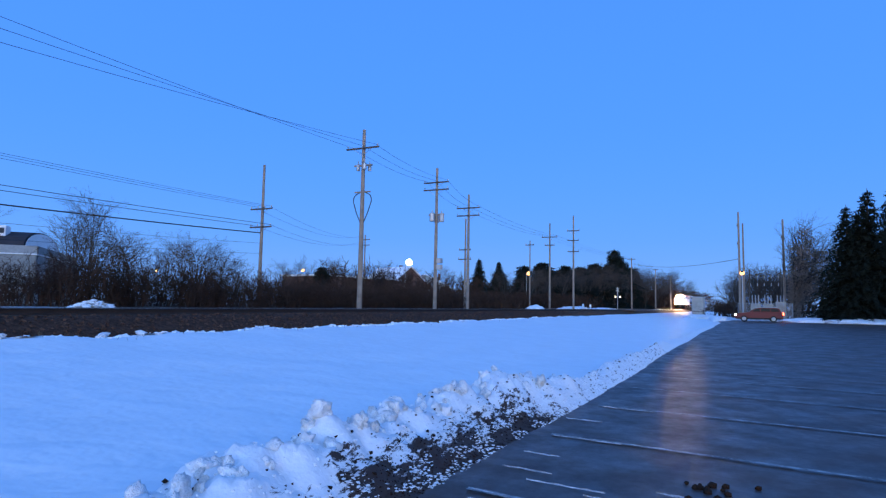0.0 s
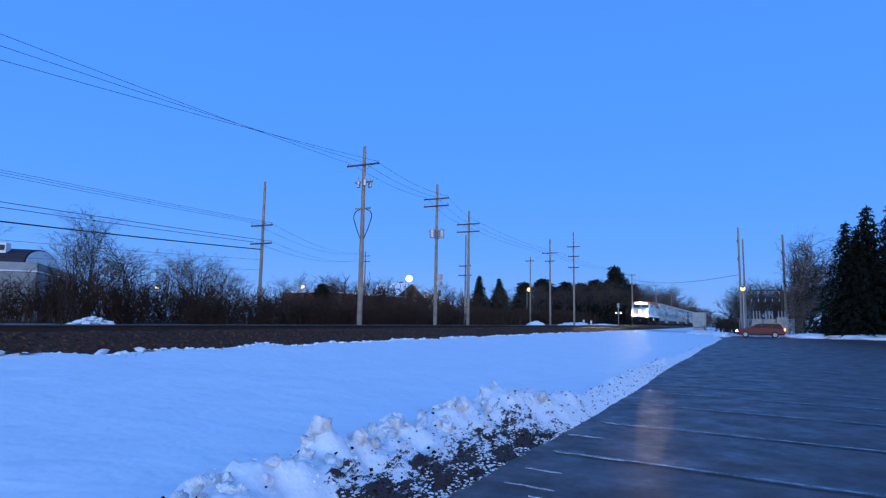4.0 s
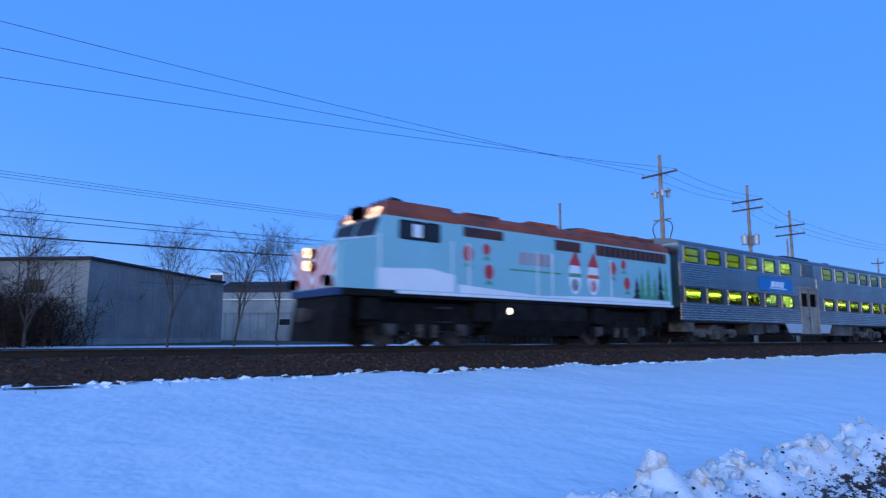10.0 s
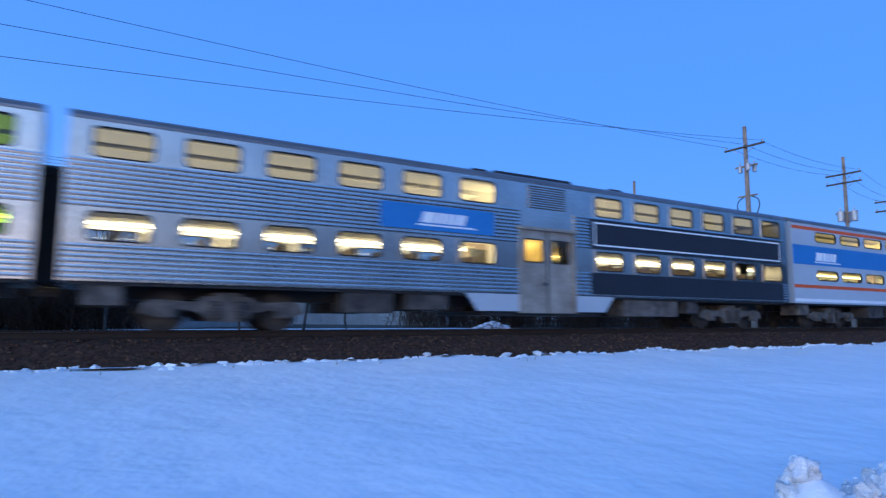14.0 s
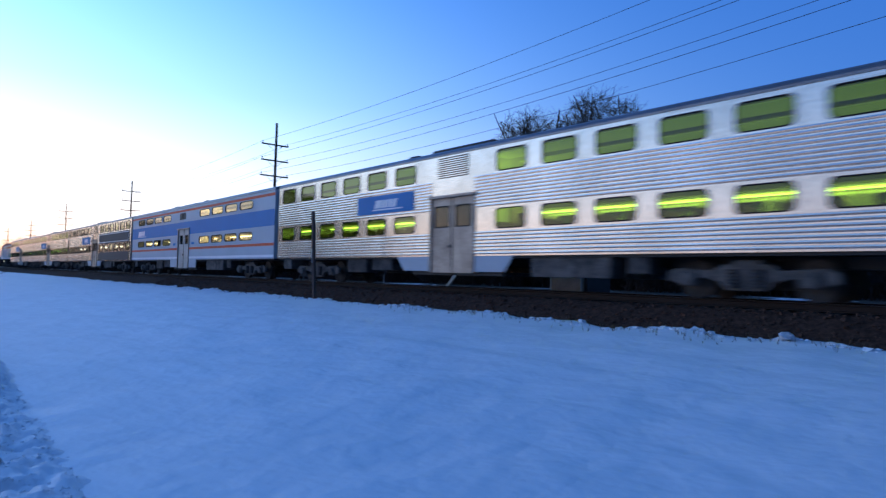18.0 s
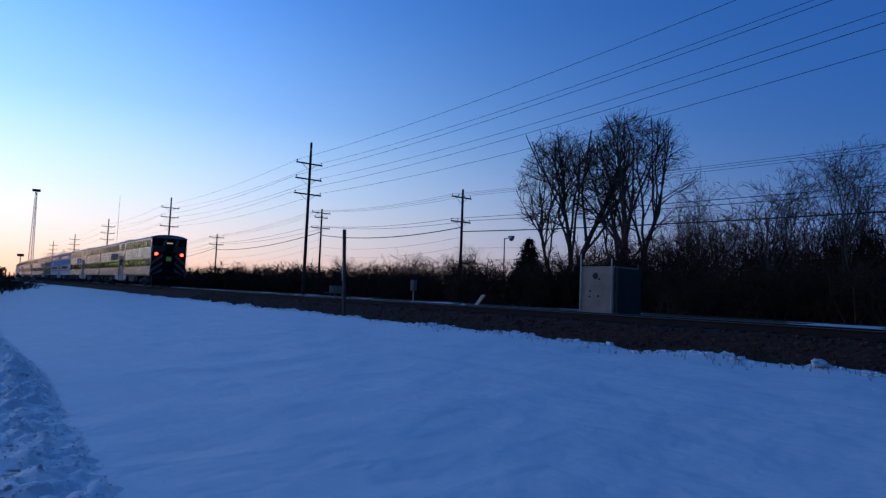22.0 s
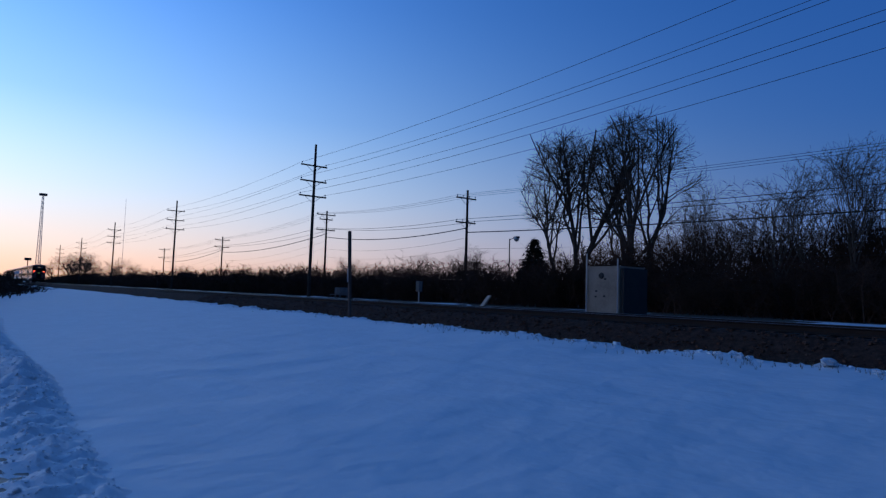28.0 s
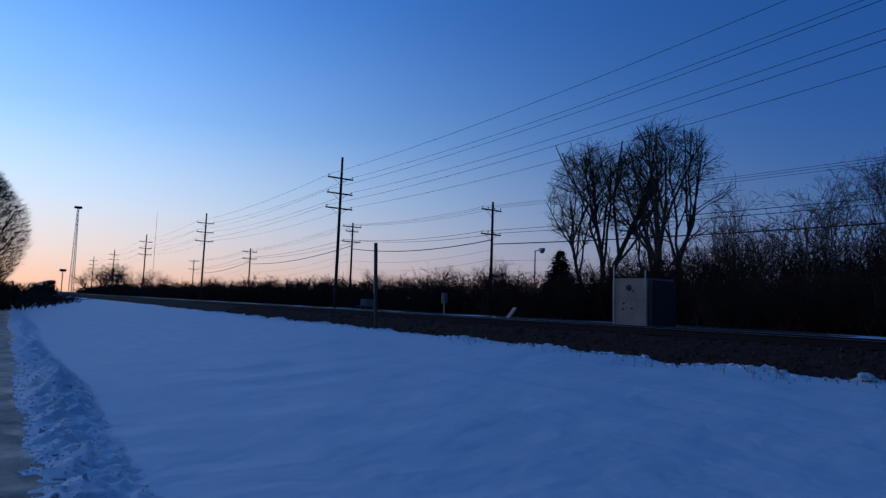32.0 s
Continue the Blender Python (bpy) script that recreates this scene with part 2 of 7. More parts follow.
NUMBER_LAMP = glow("lit_number_board", (1.0, 0.62, 0.36), 1.6)
TAIL_RED = glow("red_tail_lamp", (1.0, 0.05, 0.02), 30.0)


# ---- building helpers ----
def part(name, bm, mat, parent=None, label="", smooth=False, m=None):
    """Links a bmesh as one mesh object under parent."""
    me = bpy.data.meshes.new(name)
    bm.to_mesh(me)
    bm.free()
    for x in (mat if isinstance(mat, (list, tuple)) else [mat]):
        me.materials.append(x)
    if smooth:
        me.shade_smooth()
    ob = new(name, me)
    if parent:
        ob.parent = parent
    if m:
        ob.matrix_basis = m
    if label:
        ob["label"] = label
    return ob


def again(ob, m, parent=None, name=None):
    """One more object on the same mesh."""
    o = new(name or ob.name.split(".")[0], ob.data)
    o.parent = parent or ob.parent
    o.matrix_basis = m
    if "label" in ob:
        o["label"] = ob["label"]
    return o


def box(bm, x0, x1, y0, y1, z0, z1, bevel=0.0, mat=0):
    r = bmesh.ops.create_cube(bm, size=1.0)
    for v in r["verts"]:
        v.co = Vector(((x0 + x1) / 2 + v.co.x * (x1 - x0), (y0 + y1) / 2 + v.co.y * (y1 - y0), (z0 + z1) / 2 + v.co.z * (z1 - z0)))
    fs = {f for v in r["verts"] for f in v.link_faces}
    for f in fs:
        f.material_index = mat
    if bevel:
        es = list({e for v in r["verts"] for e in v.link_edges})
        b = bmesh.ops.bevel(bm, geom=es, offset=bevel, segments=2, profile=0.6, affect="EDGES")
        for f in b["faces"]:
            f.material_index = mat
    return bm


def tube(bm, a, b, r0, r1=None, sides=8, caps=True, mat=0):
    """A straight round bar from a to b."""
    a, b = Vector(a), Vector(b)
    r1 = r0 if r1 is None else r1
    d = b - a
    q = d.to_track_quat("Z", "Y")
    rings = []
    for p, r in ((a, r0), (b, r1)):
        rings.append([bm.verts.new(p + q @ Vector((math.cos(2 * math.pi * k / sides) * r, math.sin(2 * math.pi * k / sides) * r, 0))) for k in range(sides)])
    for k in range(sides):
        bm.faces.new((rings[0][k], rings[0][(k + 1) % sides], rings[1][(k + 1) % sides], rings[1][k])).material_index = mat
    if caps:
        bm.faces.new(rings[0][::-1]).material_index = mat
        bm.faces.new(rings[1]).material_index = mat
    return bm


def prism(bm, outline, y0, y1, mat=0):
    """A plate with an outline in x, z between two y."""
    a = [bm.verts.new((x, y0, z)) for x, z in outline]
    b = [bm.verts.new((x, y1, z)) for x, z in outline]
    n = len(a)
    fs = [bm.faces.new(a), bm.faces.new(b[::-1])]
    fs += [bm.faces.new((a[k], b[k], b[(k + 1) % n], a[(k + 1) % n])) for k in range(n)]
    for f in fs:
        f.material_index = mat
    return bm


def extrude_x(bm, outline, x0, x1, mat=0, caps=True):
    """A bar along x with an outline in y, z."""
    a = [bm.verts.new((x0, y, z)) for y, z in outline]
    b = [bm.verts.new((x1, y, z)) for y, z in outline]
    n = len(a)
    for k in range(n):
        bm.faces.new((a[k], a[(k + 1) % n], b[(k + 1) % n], b[k])).material_index = mat
    if caps:
        bm.faces.new(a[::-1]).material_index = mat
        bm.faces.new(b).material_index = mat
    return bm


def rounded(x0, x1, z0, z1, r, n=4):
    """Outline of a rectangle with round corners."""
    out = []
    for cx, cz, s in ((x1 - r, z0 + r, -90), (x1 - r, z1 - r, 0), (x0 + r, z1 - r, 90), (x0 + r, z0 + r, 180)):
        for k in range(n + 1):
            a = radians(s + 90 * k / n)
            out.append((cx + r * math.cos(a), cz + r * math.sin(a)))
    return out


def ring_plate(bm, outer, inner, y0, y1, mat=0):
    """A flat frame between two outlines of equal length."""
    n = len(outer)
    vs = [[bm.verts.new((x, y, z)) for x, z in o] for o, y in ((outer, y0), (inner, y0), (inner, y1), (outer, y1))]
    for i in range(4):
        a, b = vs[i], vs[(i + 1) % 4]
        for k in range(n):
            bm.faces.new((a[k], a[(k + 1) % n], b[(k + 1) % n], b[k])).material_index = mat
    bmesh.ops.recalc_face_normals(bm, faces=bm.faces)
    return bm


def empty(name, label, category, m=None, group="", kind=""):
    ob = new(name)
    ob.empty_display_size = 0.2
    if m:
        ob.matrix_basis = m
    return tagged(ob, label, category, group, kind)


# ---- the ground ----
TRACK_Y, RAIL_Z, TOE_Y = 15.5, 1.25, 12.4


def smooth(a, b, x):
    t = min(1.0, max(0.0, (x - a) / (b - a)))
    return t * t * (3 - 2 * t)


def lot_edge(x):
    """Where the asphalt ends."""
    return 0.29 + 0.16 * smooth(-1.0, 4.0, x) + 0.05 * math.sin(0.35 * x) - 0.35 * smooth(25, 70, x)


def lot_level(x):
    return 0.0035 * max(0.0, min(x, 120.0) - 4.0)


def ridge_top(x):
    """Height of the ploughed ridge over the ground beside the lot."""
    h = 0.07 + 0.18 * smooth(0.0, 3.0, x) + 0.05 * math.sin(x * 0.9) * smooth(-1.0, 1.0, x) + 0.20 * smooth(1.5, 4.0, x) * (1 - smooth(7.5, 12.0, x))
    return h * (1 - 0.45 * smooth(14, 40, x)) * (1 - smooth(62, 70, x)) + 0.22 * math.exp(-((x + 13) / 2.2) ** 2) + 0.30 * math.exp(-((x + 34) / 2.4) ** 2)


def ridge_width(x):
    return 0.66 + 0.24 * (1 - smooth(-3.0, 1.0, x)) + 0.62 * smooth(0.5, 3.5, x) * (1 - smooth(6.5, 10.5, x)) - 0.15 * smooth(12, 25, x)


def ridge(x, y):
    t = (y - lot_edge(x)) / ridge_width(x)
    if t <= 0 or t >= 1.6:
        return 0.0
    near = smooth(0.0, 0.75, t)
    far = 1 - smooth(0.85, 1.5, t)
    lump = noise.noise((x * 1.7, y * 1.9, 3.1)) * 0.55 + noise.noise((x * 4.3, y * 4.1, 1.7)) * 0.35 + noise.noise((x * 10, y * 10, 0.4)) * 0.22 + noise.noise((x * 22, y * 22, 5.4)) * 0.12
    rough = (0.085 * noise.noise((x * 3.6, y * 4.2, 5.2)) + 0.075 * noise.noise((x * 6.5, y * 7.5, 8.2)) + 0.035 * noise.noise((x * 14, y * 15, 2.6))) * (1 - smooth(1.0, 4.0, x))
    return max(0.0, ridge_top(x) * near * far * (1 + 0.72 * lump) + rough * near * far)


def land(x, y):
    """Height of the ground and its snow."""
    low = lot_level(x)
    if y < TOE_Y:
        z = low + (0.62 - low) * smooth(1.0, TOE_Y + 1.5, y) if y > 1.0 else low
        if y > TOE_Y - 2.5:
            z += 0.10 * smooth(TOE_Y - 2.5, TOE_Y, y) * (0.5 + noise.noise((x * 0.55, 7.0, 0)))
    else:
        z = 0.45 + 0.6 * smooth(18, 22, y)
    if 1.2 < y < TOE_Y:
        z += (0.045 * noise.noise((x * 0.45, y * 0.8, 1.3)) + 0.02 * noise.noise((x * 1.1, y * 1.9, 4.1))) * smooth(1.2, 2.5, y)
    if 1.5 < y < TOE_Y and -40 < x < 1:
        z += 0.045 * noise.noise((x * 1.0 + 3.0, y * 1.5, 6.0)) * smooth(1.0, -4.0, x) * smooth(1.5, 3.0, y)
    if y > 60 or abs(x) > 220:
        z += 0.4 * noise.noise((x * 0.01, y * 0.01, 2.2))
    return z


def axis(fine0, fine1, step, far0, far1):
    """Grid lines: even between fine0 and fine1, then ever wider."""
    out = [fine0 + step * k for k in range(int((fine1 - fine0) / step) + 1)]
    s, v = step, out[-1]
    while v < far1:
        s *= 1.25
        v += s
        out.append(v)
    s, v = step, out[0]
    while v > far0:
        s *= 1.25
        v -= s
        out.insert(0, v)
    return out


def sheet(name, xs, ys, height, mats, pick=None, label="", keep=None):
    verts = [(x, y, height(x, y)) for y in ys for x in xs]
    w = len(xs)
    faces, idx = [], []
    for j in range(len(ys) - 1):
        for i in range(w - 1):
            cx, cy = (xs[i] + xs[i + 1]) / 2, (ys[j] + ys[j + 1]) / 2
            if keep and not keep(cx, cy):
                continue
            faces.append((j * w + i, j * w + i + 1, (j + 1) * w + i + 1, (j + 1) * w + i))
            idx.append(pick(cx, cy) if pick else 0)
    me = bpy.data.meshes.new(name)
    me.from_pydata(verts, [], faces)
    for m in mats:
        me.materials.append(m)
    me.polygons.foreach_set("material_index", idx)
    me.shade_smooth()
    return tagged(new(name, me), label, "ground", kind="structure")


def ground_pick(x, y):
    if 18.3 < y <= 22.5 and not -1 < x < 20:
        return 0 if noise.noise((x * 0.45, y * 0.6, 5)) > 0.22 else 1
    if y > 22.5:
        if 0 < x < 20 and y < 30:
            return 0
        if y < 27:
            return 0 if noise.noise((x * 0.30, y * 0.4, 5)) > 0.26 else 1
        return 0 if noise.noise((x * 0.09, y * 0.09, 5)) > 0.35 and y > 60 else 1
    return 0


sheet("ground", axis(-50, 60, 0.3, -1800, 1800), axis(-4, 24, 0.25, -1800, 1800), lambda x, y: land(x, y) - (0.05 if y < lot_edge(x) + 0.2 else 0.0),
      [SNOW, SCRUB], ground_pick, "wide flat ground under wind-smoothed blue-white snow with brown scrub beyond the track")

lot_xs = axis(-30, 80, 1.0, -120, 81)
LOT_KEEP = lambda x, y: y < lot_edge(x) + 0.5
sheet("parking_lot", lot_xs, [-60, -40, -25, -15, -8, -4, -2, -1] + [-0.6 + 0.2 * k for k in range(16)],
      lambda x, y: lot_level(x) + 0.004 + 0.002 * noise.noise((x * 0.3, y * 0.3, 0)), [ASPHALT], None, "dark wet asphalt parking lot with thin ice and faded bay lines", keep=LOT_KEEP)

# ---- the track ----
def ballast_height(x, y):
    d = abs(y - TRACK_Y)
    top = RAIL_Z - 0.19
    z = top if d < 1.65 else top - (d - 1.65) * 0.52
    z += 0.035 * noise.noise((x * 3.1, y * 3.1, 0)) + 0.03 * noise.noise((x * 8.0, y * 8.0, 4))
    return z - (0.05 if d < 1.3 else 0)


sheet("ballast", axis(-50, 60, 0.2, -900, 900), [TRACK_Y - 3.6 + 0.2 * k for k in range(37)], ballast_height, [BALLAST], None,
      "dark brown crushed stone ballast bed under the railway track")

track = empty("railway_track", "single railway track of rusty steel rails on dark wooden ties", "railway track", pose(0, TRACK_Y, RAIL_Z), kind="structure")
for side in (-0.755, 0.755):
    bm = bmesh.new()
    prof = [(-0.07, -0.17), (0.07, -0.17), (0.07, -0.155), (0.012, -0.13), (0.012, -0.045), (0.036, -0.03), (0.036, -0.004), (-0.036, -0.004), (-0.036, -0.03), (-0.012, -0.045), (-0.012, -0.13), (-0.07, -0.155)]
    extrude_x(bm, [(side + y, z) for y, z in prof], -900, 900, 0)
    extrude_x(bm, [(side - 0.03, -0.004), (side + 0.03, -0.004), (side + 0.026, 0.0), (side - 0.026, 0.0)], -900, 900, 1)
    part("rail", bm, [RAIL_STEEL, RAIL_HEAD], track, "rusty rail with a polished running surface")


# ---- running gear ----
def bogie(parent, x, wheel_r=0.46, base=1.3, frame_mat=RUST):
    """A four-wheel bogie at x under a vehicle."""
    bm = bmesh.new()
    for s in (-1, 1):
        y0, y1 = (s * 1.12, s * 1.24) if s > 0 else (s * 1.24, s * 1.12)
        prism(bm, [(x - base - 0.55, 0.42), (x - base - 0.5, 0.62), (x - base - 0.25, 0.72), (x - 0.75, 0.66), (x - 0.5, 0.80), (x + 0.5, 0.80), (x + 0.75, 0.66),
                   (x + base + 0.25, 0.72), (x + base + 0.5, 0.62), (x + base + 0.55, 0.42), (x + base + 0.25, 0.34), (x + base - 0.3, 0.50), (x + 0.6, 0.42),
                   (x + 0.4, 0.22), (x - 0.4, 0.22), (x - 0.6, 0.42), (x - base + 0.3, 0.50), (x - base - 0.25, 0.34)], y0, y1)
    box(bm, x - 0.3, x + 0.3, -1.2, 1.2, 0.5, 0.9, 0.03)
    b = part("bogie", bm, BOGIE_STEEL if frame_mat is RUST else frame_mat, parent, "grimy cast-steel bogie frame")
    for dx in (-base, base):
        bm = bmesh.new()
        for s in (-1, 1):
            tube(bm, (x + dx, s * 0.70, wheel_r), (x + dx, s * 0.83, wheel_r), wheel_r, sides=28)
            tube(bm, (x + dx, s * 0.69, wheel_r), (x + dx, s * 0.71, wheel_r), wheel_r + 0.025, sides=28)
        tube(bm, (x + dx, -1.1, wheel_r), (x + dx, 1.1, wheel_r), 0.08)
        part("wheel_set", bm, RUST, b)
        for s in (-1, 1):
            bm = bmesh.new()
            tube(bm, (x + dx, s * 1.22, wheel_r), (x + dx, s * 1.36, wheel_r), 0.17, 0.15, 14)
            box(bm, x + dx - 0.2, x + dx + 0.2, min(s * 1.2, s * 1.3), max(s * 1.2, s * 1.3), wheel_r - 0.16, wheel_r + 0.2, 0.02)
            part("axle_box", bm, BOGIE_STEEL if frame_mat is RUST else RUST, b)
    for dx in (-0.28, 0.28):
        for s in (-1, 1):
            bm = bmesh.new()
            rings = [[bm.verts.new((x + dx + r * math.cos(a * 0.628), s * 1.27 + r * math.sin(a * 0.628), 0.28 + 0.037 * k)) for a in range(10)] for k, r in enumerate((0.09, 0.115) * 6)]
            for lo, hi in zip(rings, rings[1:]):
                for a in range(10):
                    bm.faces.new((lo[a], lo[(a + 1) % 10], hi[(a + 1) % 10], hi[a]))
            part("coil_spring", bm, RUST, b)
    return b


# ---- coaches ----
HALF = 1.55


def wall_strip(bm, s, x0, x1, z0, z1, thick=0.06):
    y0, y1 = sorted((s * (HALF - thick), s * HALF))
    box(bm, x0, x1, y0, y1, z0, z1)


WINDOW_KINDS = {}


def window_unit(key, w, h, r, frame_mat, glass):
    """The shared meshes of one kind of window, about its own middle and facing -y."""
    if key not in WINDOW_KINDS:
        bm = bmesh.new()
        inner = rounded(-w / 2, w / 2, -h / 2, h / 2, r, 5)
        ring_plate(bm, rounded(-w / 2 - 0.07, w / 2 + 0.07, -h / 2 - 0.06, h / 2 + 0.06, 0.012, 5), inner, -0.015, 0.0)
        f = bpy.data.meshes.new("window")
        bm.to_mesh(f)
        bm.free()
        f.materials.append(frame_mat)
        bm = bmesh.new()
        ring_plate(bm, rounded(-w / 2 - 0.012, w / 2 + 0.012, -h / 2 - 0.012, h / 2 + 0.012, r + 0.01, 5), rounded(-w / 2 + 0.022, w / 2 - 0.022, -h / 2 + 0.022, h / 2 - 0.022, r, 5), -0.024, 0.01)
        g = bpy.data.meshes.new("gasket")
        bm.to_mesh(g)
        bm.free()
        g.materials.append(RUBBER)
        bm = bmesh.new()
        bm.faces.new([bm.verts.new((x, 0.004, z)) for x, z in inner])
        p = bpy.data.meshes.new("pane")
        bm.to_mesh(p)
        bm.free()
        p.materials.append(glass)
        WINDOW_KINDS[key] = (f, g, p)
    return WINDOW_KINDS[key]


def add_window(parent, key, s, x, z, w, h, r, frame_mat, glass):
    f, g, p = window_unit(key, w, h, r, frame_mat, glass)
    wi = new("window", f)
    wi.parent = parent
    wi.matrix_basis = pose(x, s * HALF, z, 0, 0, 0 if s < 0 else 180)
    for nm, me in (("gasket", g), ("pane", p)):
        o = new(nm, me)
        o.parent = wi
    return wi


def coach(name, label, style, tail=False):
    """A bilevel coach, its front at x = 0 and its length along +x; z = 0 on the rail."""
    L = 25.65
    fluted = style != "blue"
    skin = STAINLESS if fluted else GREY_PAINT
    car = empty(name, label, "railway coach", group="coaches of the train")
    if fluted:
        w, h0, h1, lz, uz, r = 1.22, 0.62, 0.66, 2.20, 4.00, 0.13
        xs = [1.05 + 1.83 * k for k in range(6)] + [L - 1.05 - 1.83 * k for k in range(5, -1, -1)]
        d0, d1 = 11.75, 13.85
        glass = {"green": GLASS_GREEN, "clear": GLASS_CLEAR}[style]
    else:
        w, h0, h1, lz, uz, r = 1.72, 0.43, 0.43, 2.26, 3.93, 0.19
        xs = [2.58 + 2.06 * k for k in range(4)] + [L - 3.45 - 2.06 * k for k in range(3, -1, -1)]
        d0, d1 = 11.28, 13.33
        glass = GLASS_AMBER
    bottom, top, door_top = 1.05, 4.50, 3.02
    # side walls with their openings
    for s in (-1, 1):
        bm = bmesh.new()
        for a, b in ((0.0, d0), (d1, L)):
            rows = ((bottom, lz - h0 / 2), (lz + h0 / 2, uz - h1 / 2), (uz + h1 / 2, top))
            for z0, z1 in rows:
                wall_strip(bm, s, a, b, z0, z1)
            mine = [x for x in xs if a < x < b]
            edges = [a] + [e for x in mine for e in (x - w / 2, x + w / 2)] + [b]
            for z0, z1 in ((lz - h0 / 2, lz + h0 / 2), (uz - h1 / 2, uz + h1 / 2)):
                for k in range(0, len(edges), 2):
                    wall_strip(bm, s, edges[k], edges[k + 1], z0, z1)
        wall_strip(bm, s, d0, d1, door_top, top)
        part("side_wall", bm, skin, car)
        for n, x in enumerate(xs):
            for level, z, h in (("low", lz, h0), ("up", uz, h1)):
                dark = tail and n == len(xs) - 1 and level == "up"
                add_window(car, (style, level, dark), s, x, z, w, h, r, skin, GLASS_DARK if dark else glass)
    # ribs of the fluted steel, or painted bands
    for s in (-1, 1):
        if fluted:
            for a, b in ((0.03, d0 - 0.03), (d1 + 0.03, L - 0.03)):
                rib = None
                for z0, z1, step in ((1.10, 1.80, 0.108), (2.60, 3.56, 0.105)):
                    k = 0
                    while z0 + k * step < z1:
                        if rib is None:
                            bm = bmesh.new()
                            extrude_x(bm, [(s * HALF, 0), (s * (HALF + 0.024), 0.005), (s * (HALF + 0.028), 0.038), (s * (HALF + 0.024), 0.071), (s * HALF, 0.076)], a, b)
                            bmesh.ops.recalc_face_normals(bm, faces=bm.faces)
                            rib = part("flute_rib", bm, STAINLESS, car, m=pose(0, 0, z0 + k * step))
                        else:
                            again(rib, pose(0, 0, z0 + k * step), car)
                        k += 1
        else:
            for nm, z0, z1, mat in (("blue_band", 2.70, 3.53, BLUE_PAINT), ("red_stripe", 4.21, 4.35, ORANGE_PAINT), ("orange_stripe", 1.70, 1.84, ORANGE_PAINT), ("white_stripe", 1.12, 1.25, WHITE_PAINT)):
                bm = bmesh.new()
                for a, b in ((0.0, d0 - 0.05), (d1 + 0.05, L)) if z0 < door_top else ((0.0, L),):
                    y0, y1 = sorted((s * HALF, s * (HALF + 0.006)))
                    box(bm, a, b, y0, y1, z0, z1 if z1 < door_top or z0 > door_top else min(z1, 9))
                if z0 < door_top < z1:
                    y0, y1 = sorted((s * HALF, s * (HALF + 0.006)))
                    box(bm, d0 - 0.05, d1 + 0.05, y0, y1, door_top + 0.05, z1)
                part(nm, bm, mat, car)
    # sign panels: a plain slanted mark on the coloured panel
    for s in (-1, 1):
        y = s * (HALF + 0.048)
        y0, y1 = sorted((s * HALF, y))
        if fluted:
            a, b, z0, z1 = (7.1, 10.75, 2.72, 3.42) if s < 0 else (L - 10.75, L - 7.1, 2.72, 3.42)
            bm = bmesh.new()
            box(bm, a, b, y0, y1, z0, z1, 0.01)
            sign = part("sign_panel", bm, NAVY_PAINT if tail else BLUE_PAINT, car, "blue sign panel with a white slanted mark")
            logo_x, logo_z, k = a + 1.2, 2.93, 0.30
        else:
            sign, logo_x, logo_z, k, y = car, 1.7, 2.90, 0.36, s * (HALF + 0.008)
        if style == "clear":
            # one half carries a dark wrap with a thin white outline
            a, b = (d1 + 0.75, L - 0.45) if s < 0 else (0.45, d0 - 0.75)
            bm = bmesh.new()
            box(bm, a, b, y0, y1, 2.60, 3.58, 0.01)
            wrap = part("dark_wrap_panel", bm, NAVY_PAINT, car, "dark navy wrap panel with a thin white outline")
            bm = bmesh.new()
            ring_plate(bm, rounded(a + 0.12, b - 0.12, 2.70, 3.48, 0.02), rounded(a + 0.17, b - 0.17, 2.75, 3.43, 0.02), *sorted((y, y + s * 0.005)))
            part("outline", bm, WHITE_PAINT, wrap)
            bm = bmesh.new()
            box(bm, a, b, y0, y1, 1.12, 1.82, 0.01)
            part("dark_wrap_panel", bm, NAVY_PAINT, car, "dark navy wrap panel")
        if not tail:
            bm = bmesh.new()
            x = logo_x
            for width in (0.42, 0.22, 0.16, 0.16, 0.22):
                p = [(x, logo_z), (x + width * k / 0.30, logo_z), (x + width * k / 0.30 + 0.1, logo_z + k), (x + 0.1, logo_z + k)]
                prism(bm, p, *sorted((y, y + s * 0.006)))
                x += width * k / 0.30 + 0.05
            prism(bm, [(logo_x - 0.1, logo_z - 0.09), (x + 0.4, logo_z - 0.09), (x + 0.3, logo_z - 0.04), (logo_x - 0.1, logo_z - 0.04)], *sorted((y, y + s * 0.006)))
            bmesh.ops.recalc_face_normals(bm, faces=bm.faces)
            part("mark", bm, WHITE_PAINT, sign)
        # number plates stay plain bars
        for px in () if fluted else (d0 - 1.0, d1 + 0.55):
            bm = bmesh.new()
            box(bm, px, px + 0.5, *sorted((s * (HALF + 0.03), s * (HALF + 0.038))), 2.02, 2.16)
            part("number_bar", bm, BLUE_PAINT, car)
    # doors
    for s in (-1, 1):
        bm = bmesh.new()
        y0, y1 = sorted((s * (HALF - 0.10), s * (HALF + 0.05)))
        box(bm, d0 - 0.12, d1 + 0.12, *sorted((s * HALF, s * (HALF + 0.09))), door_top, door_top + 0.09, 0.015)
        box(bm, d0 - 0.07, d0, y0, y1, 0.5, door_top)
        box(bm, d1, d1 + 0.07, y0, y1, 0.5, door_top)
        frame_ob = part("door_frame", bm, DOOR_STEEL, car)
        mid = (d0 + d1) / 2
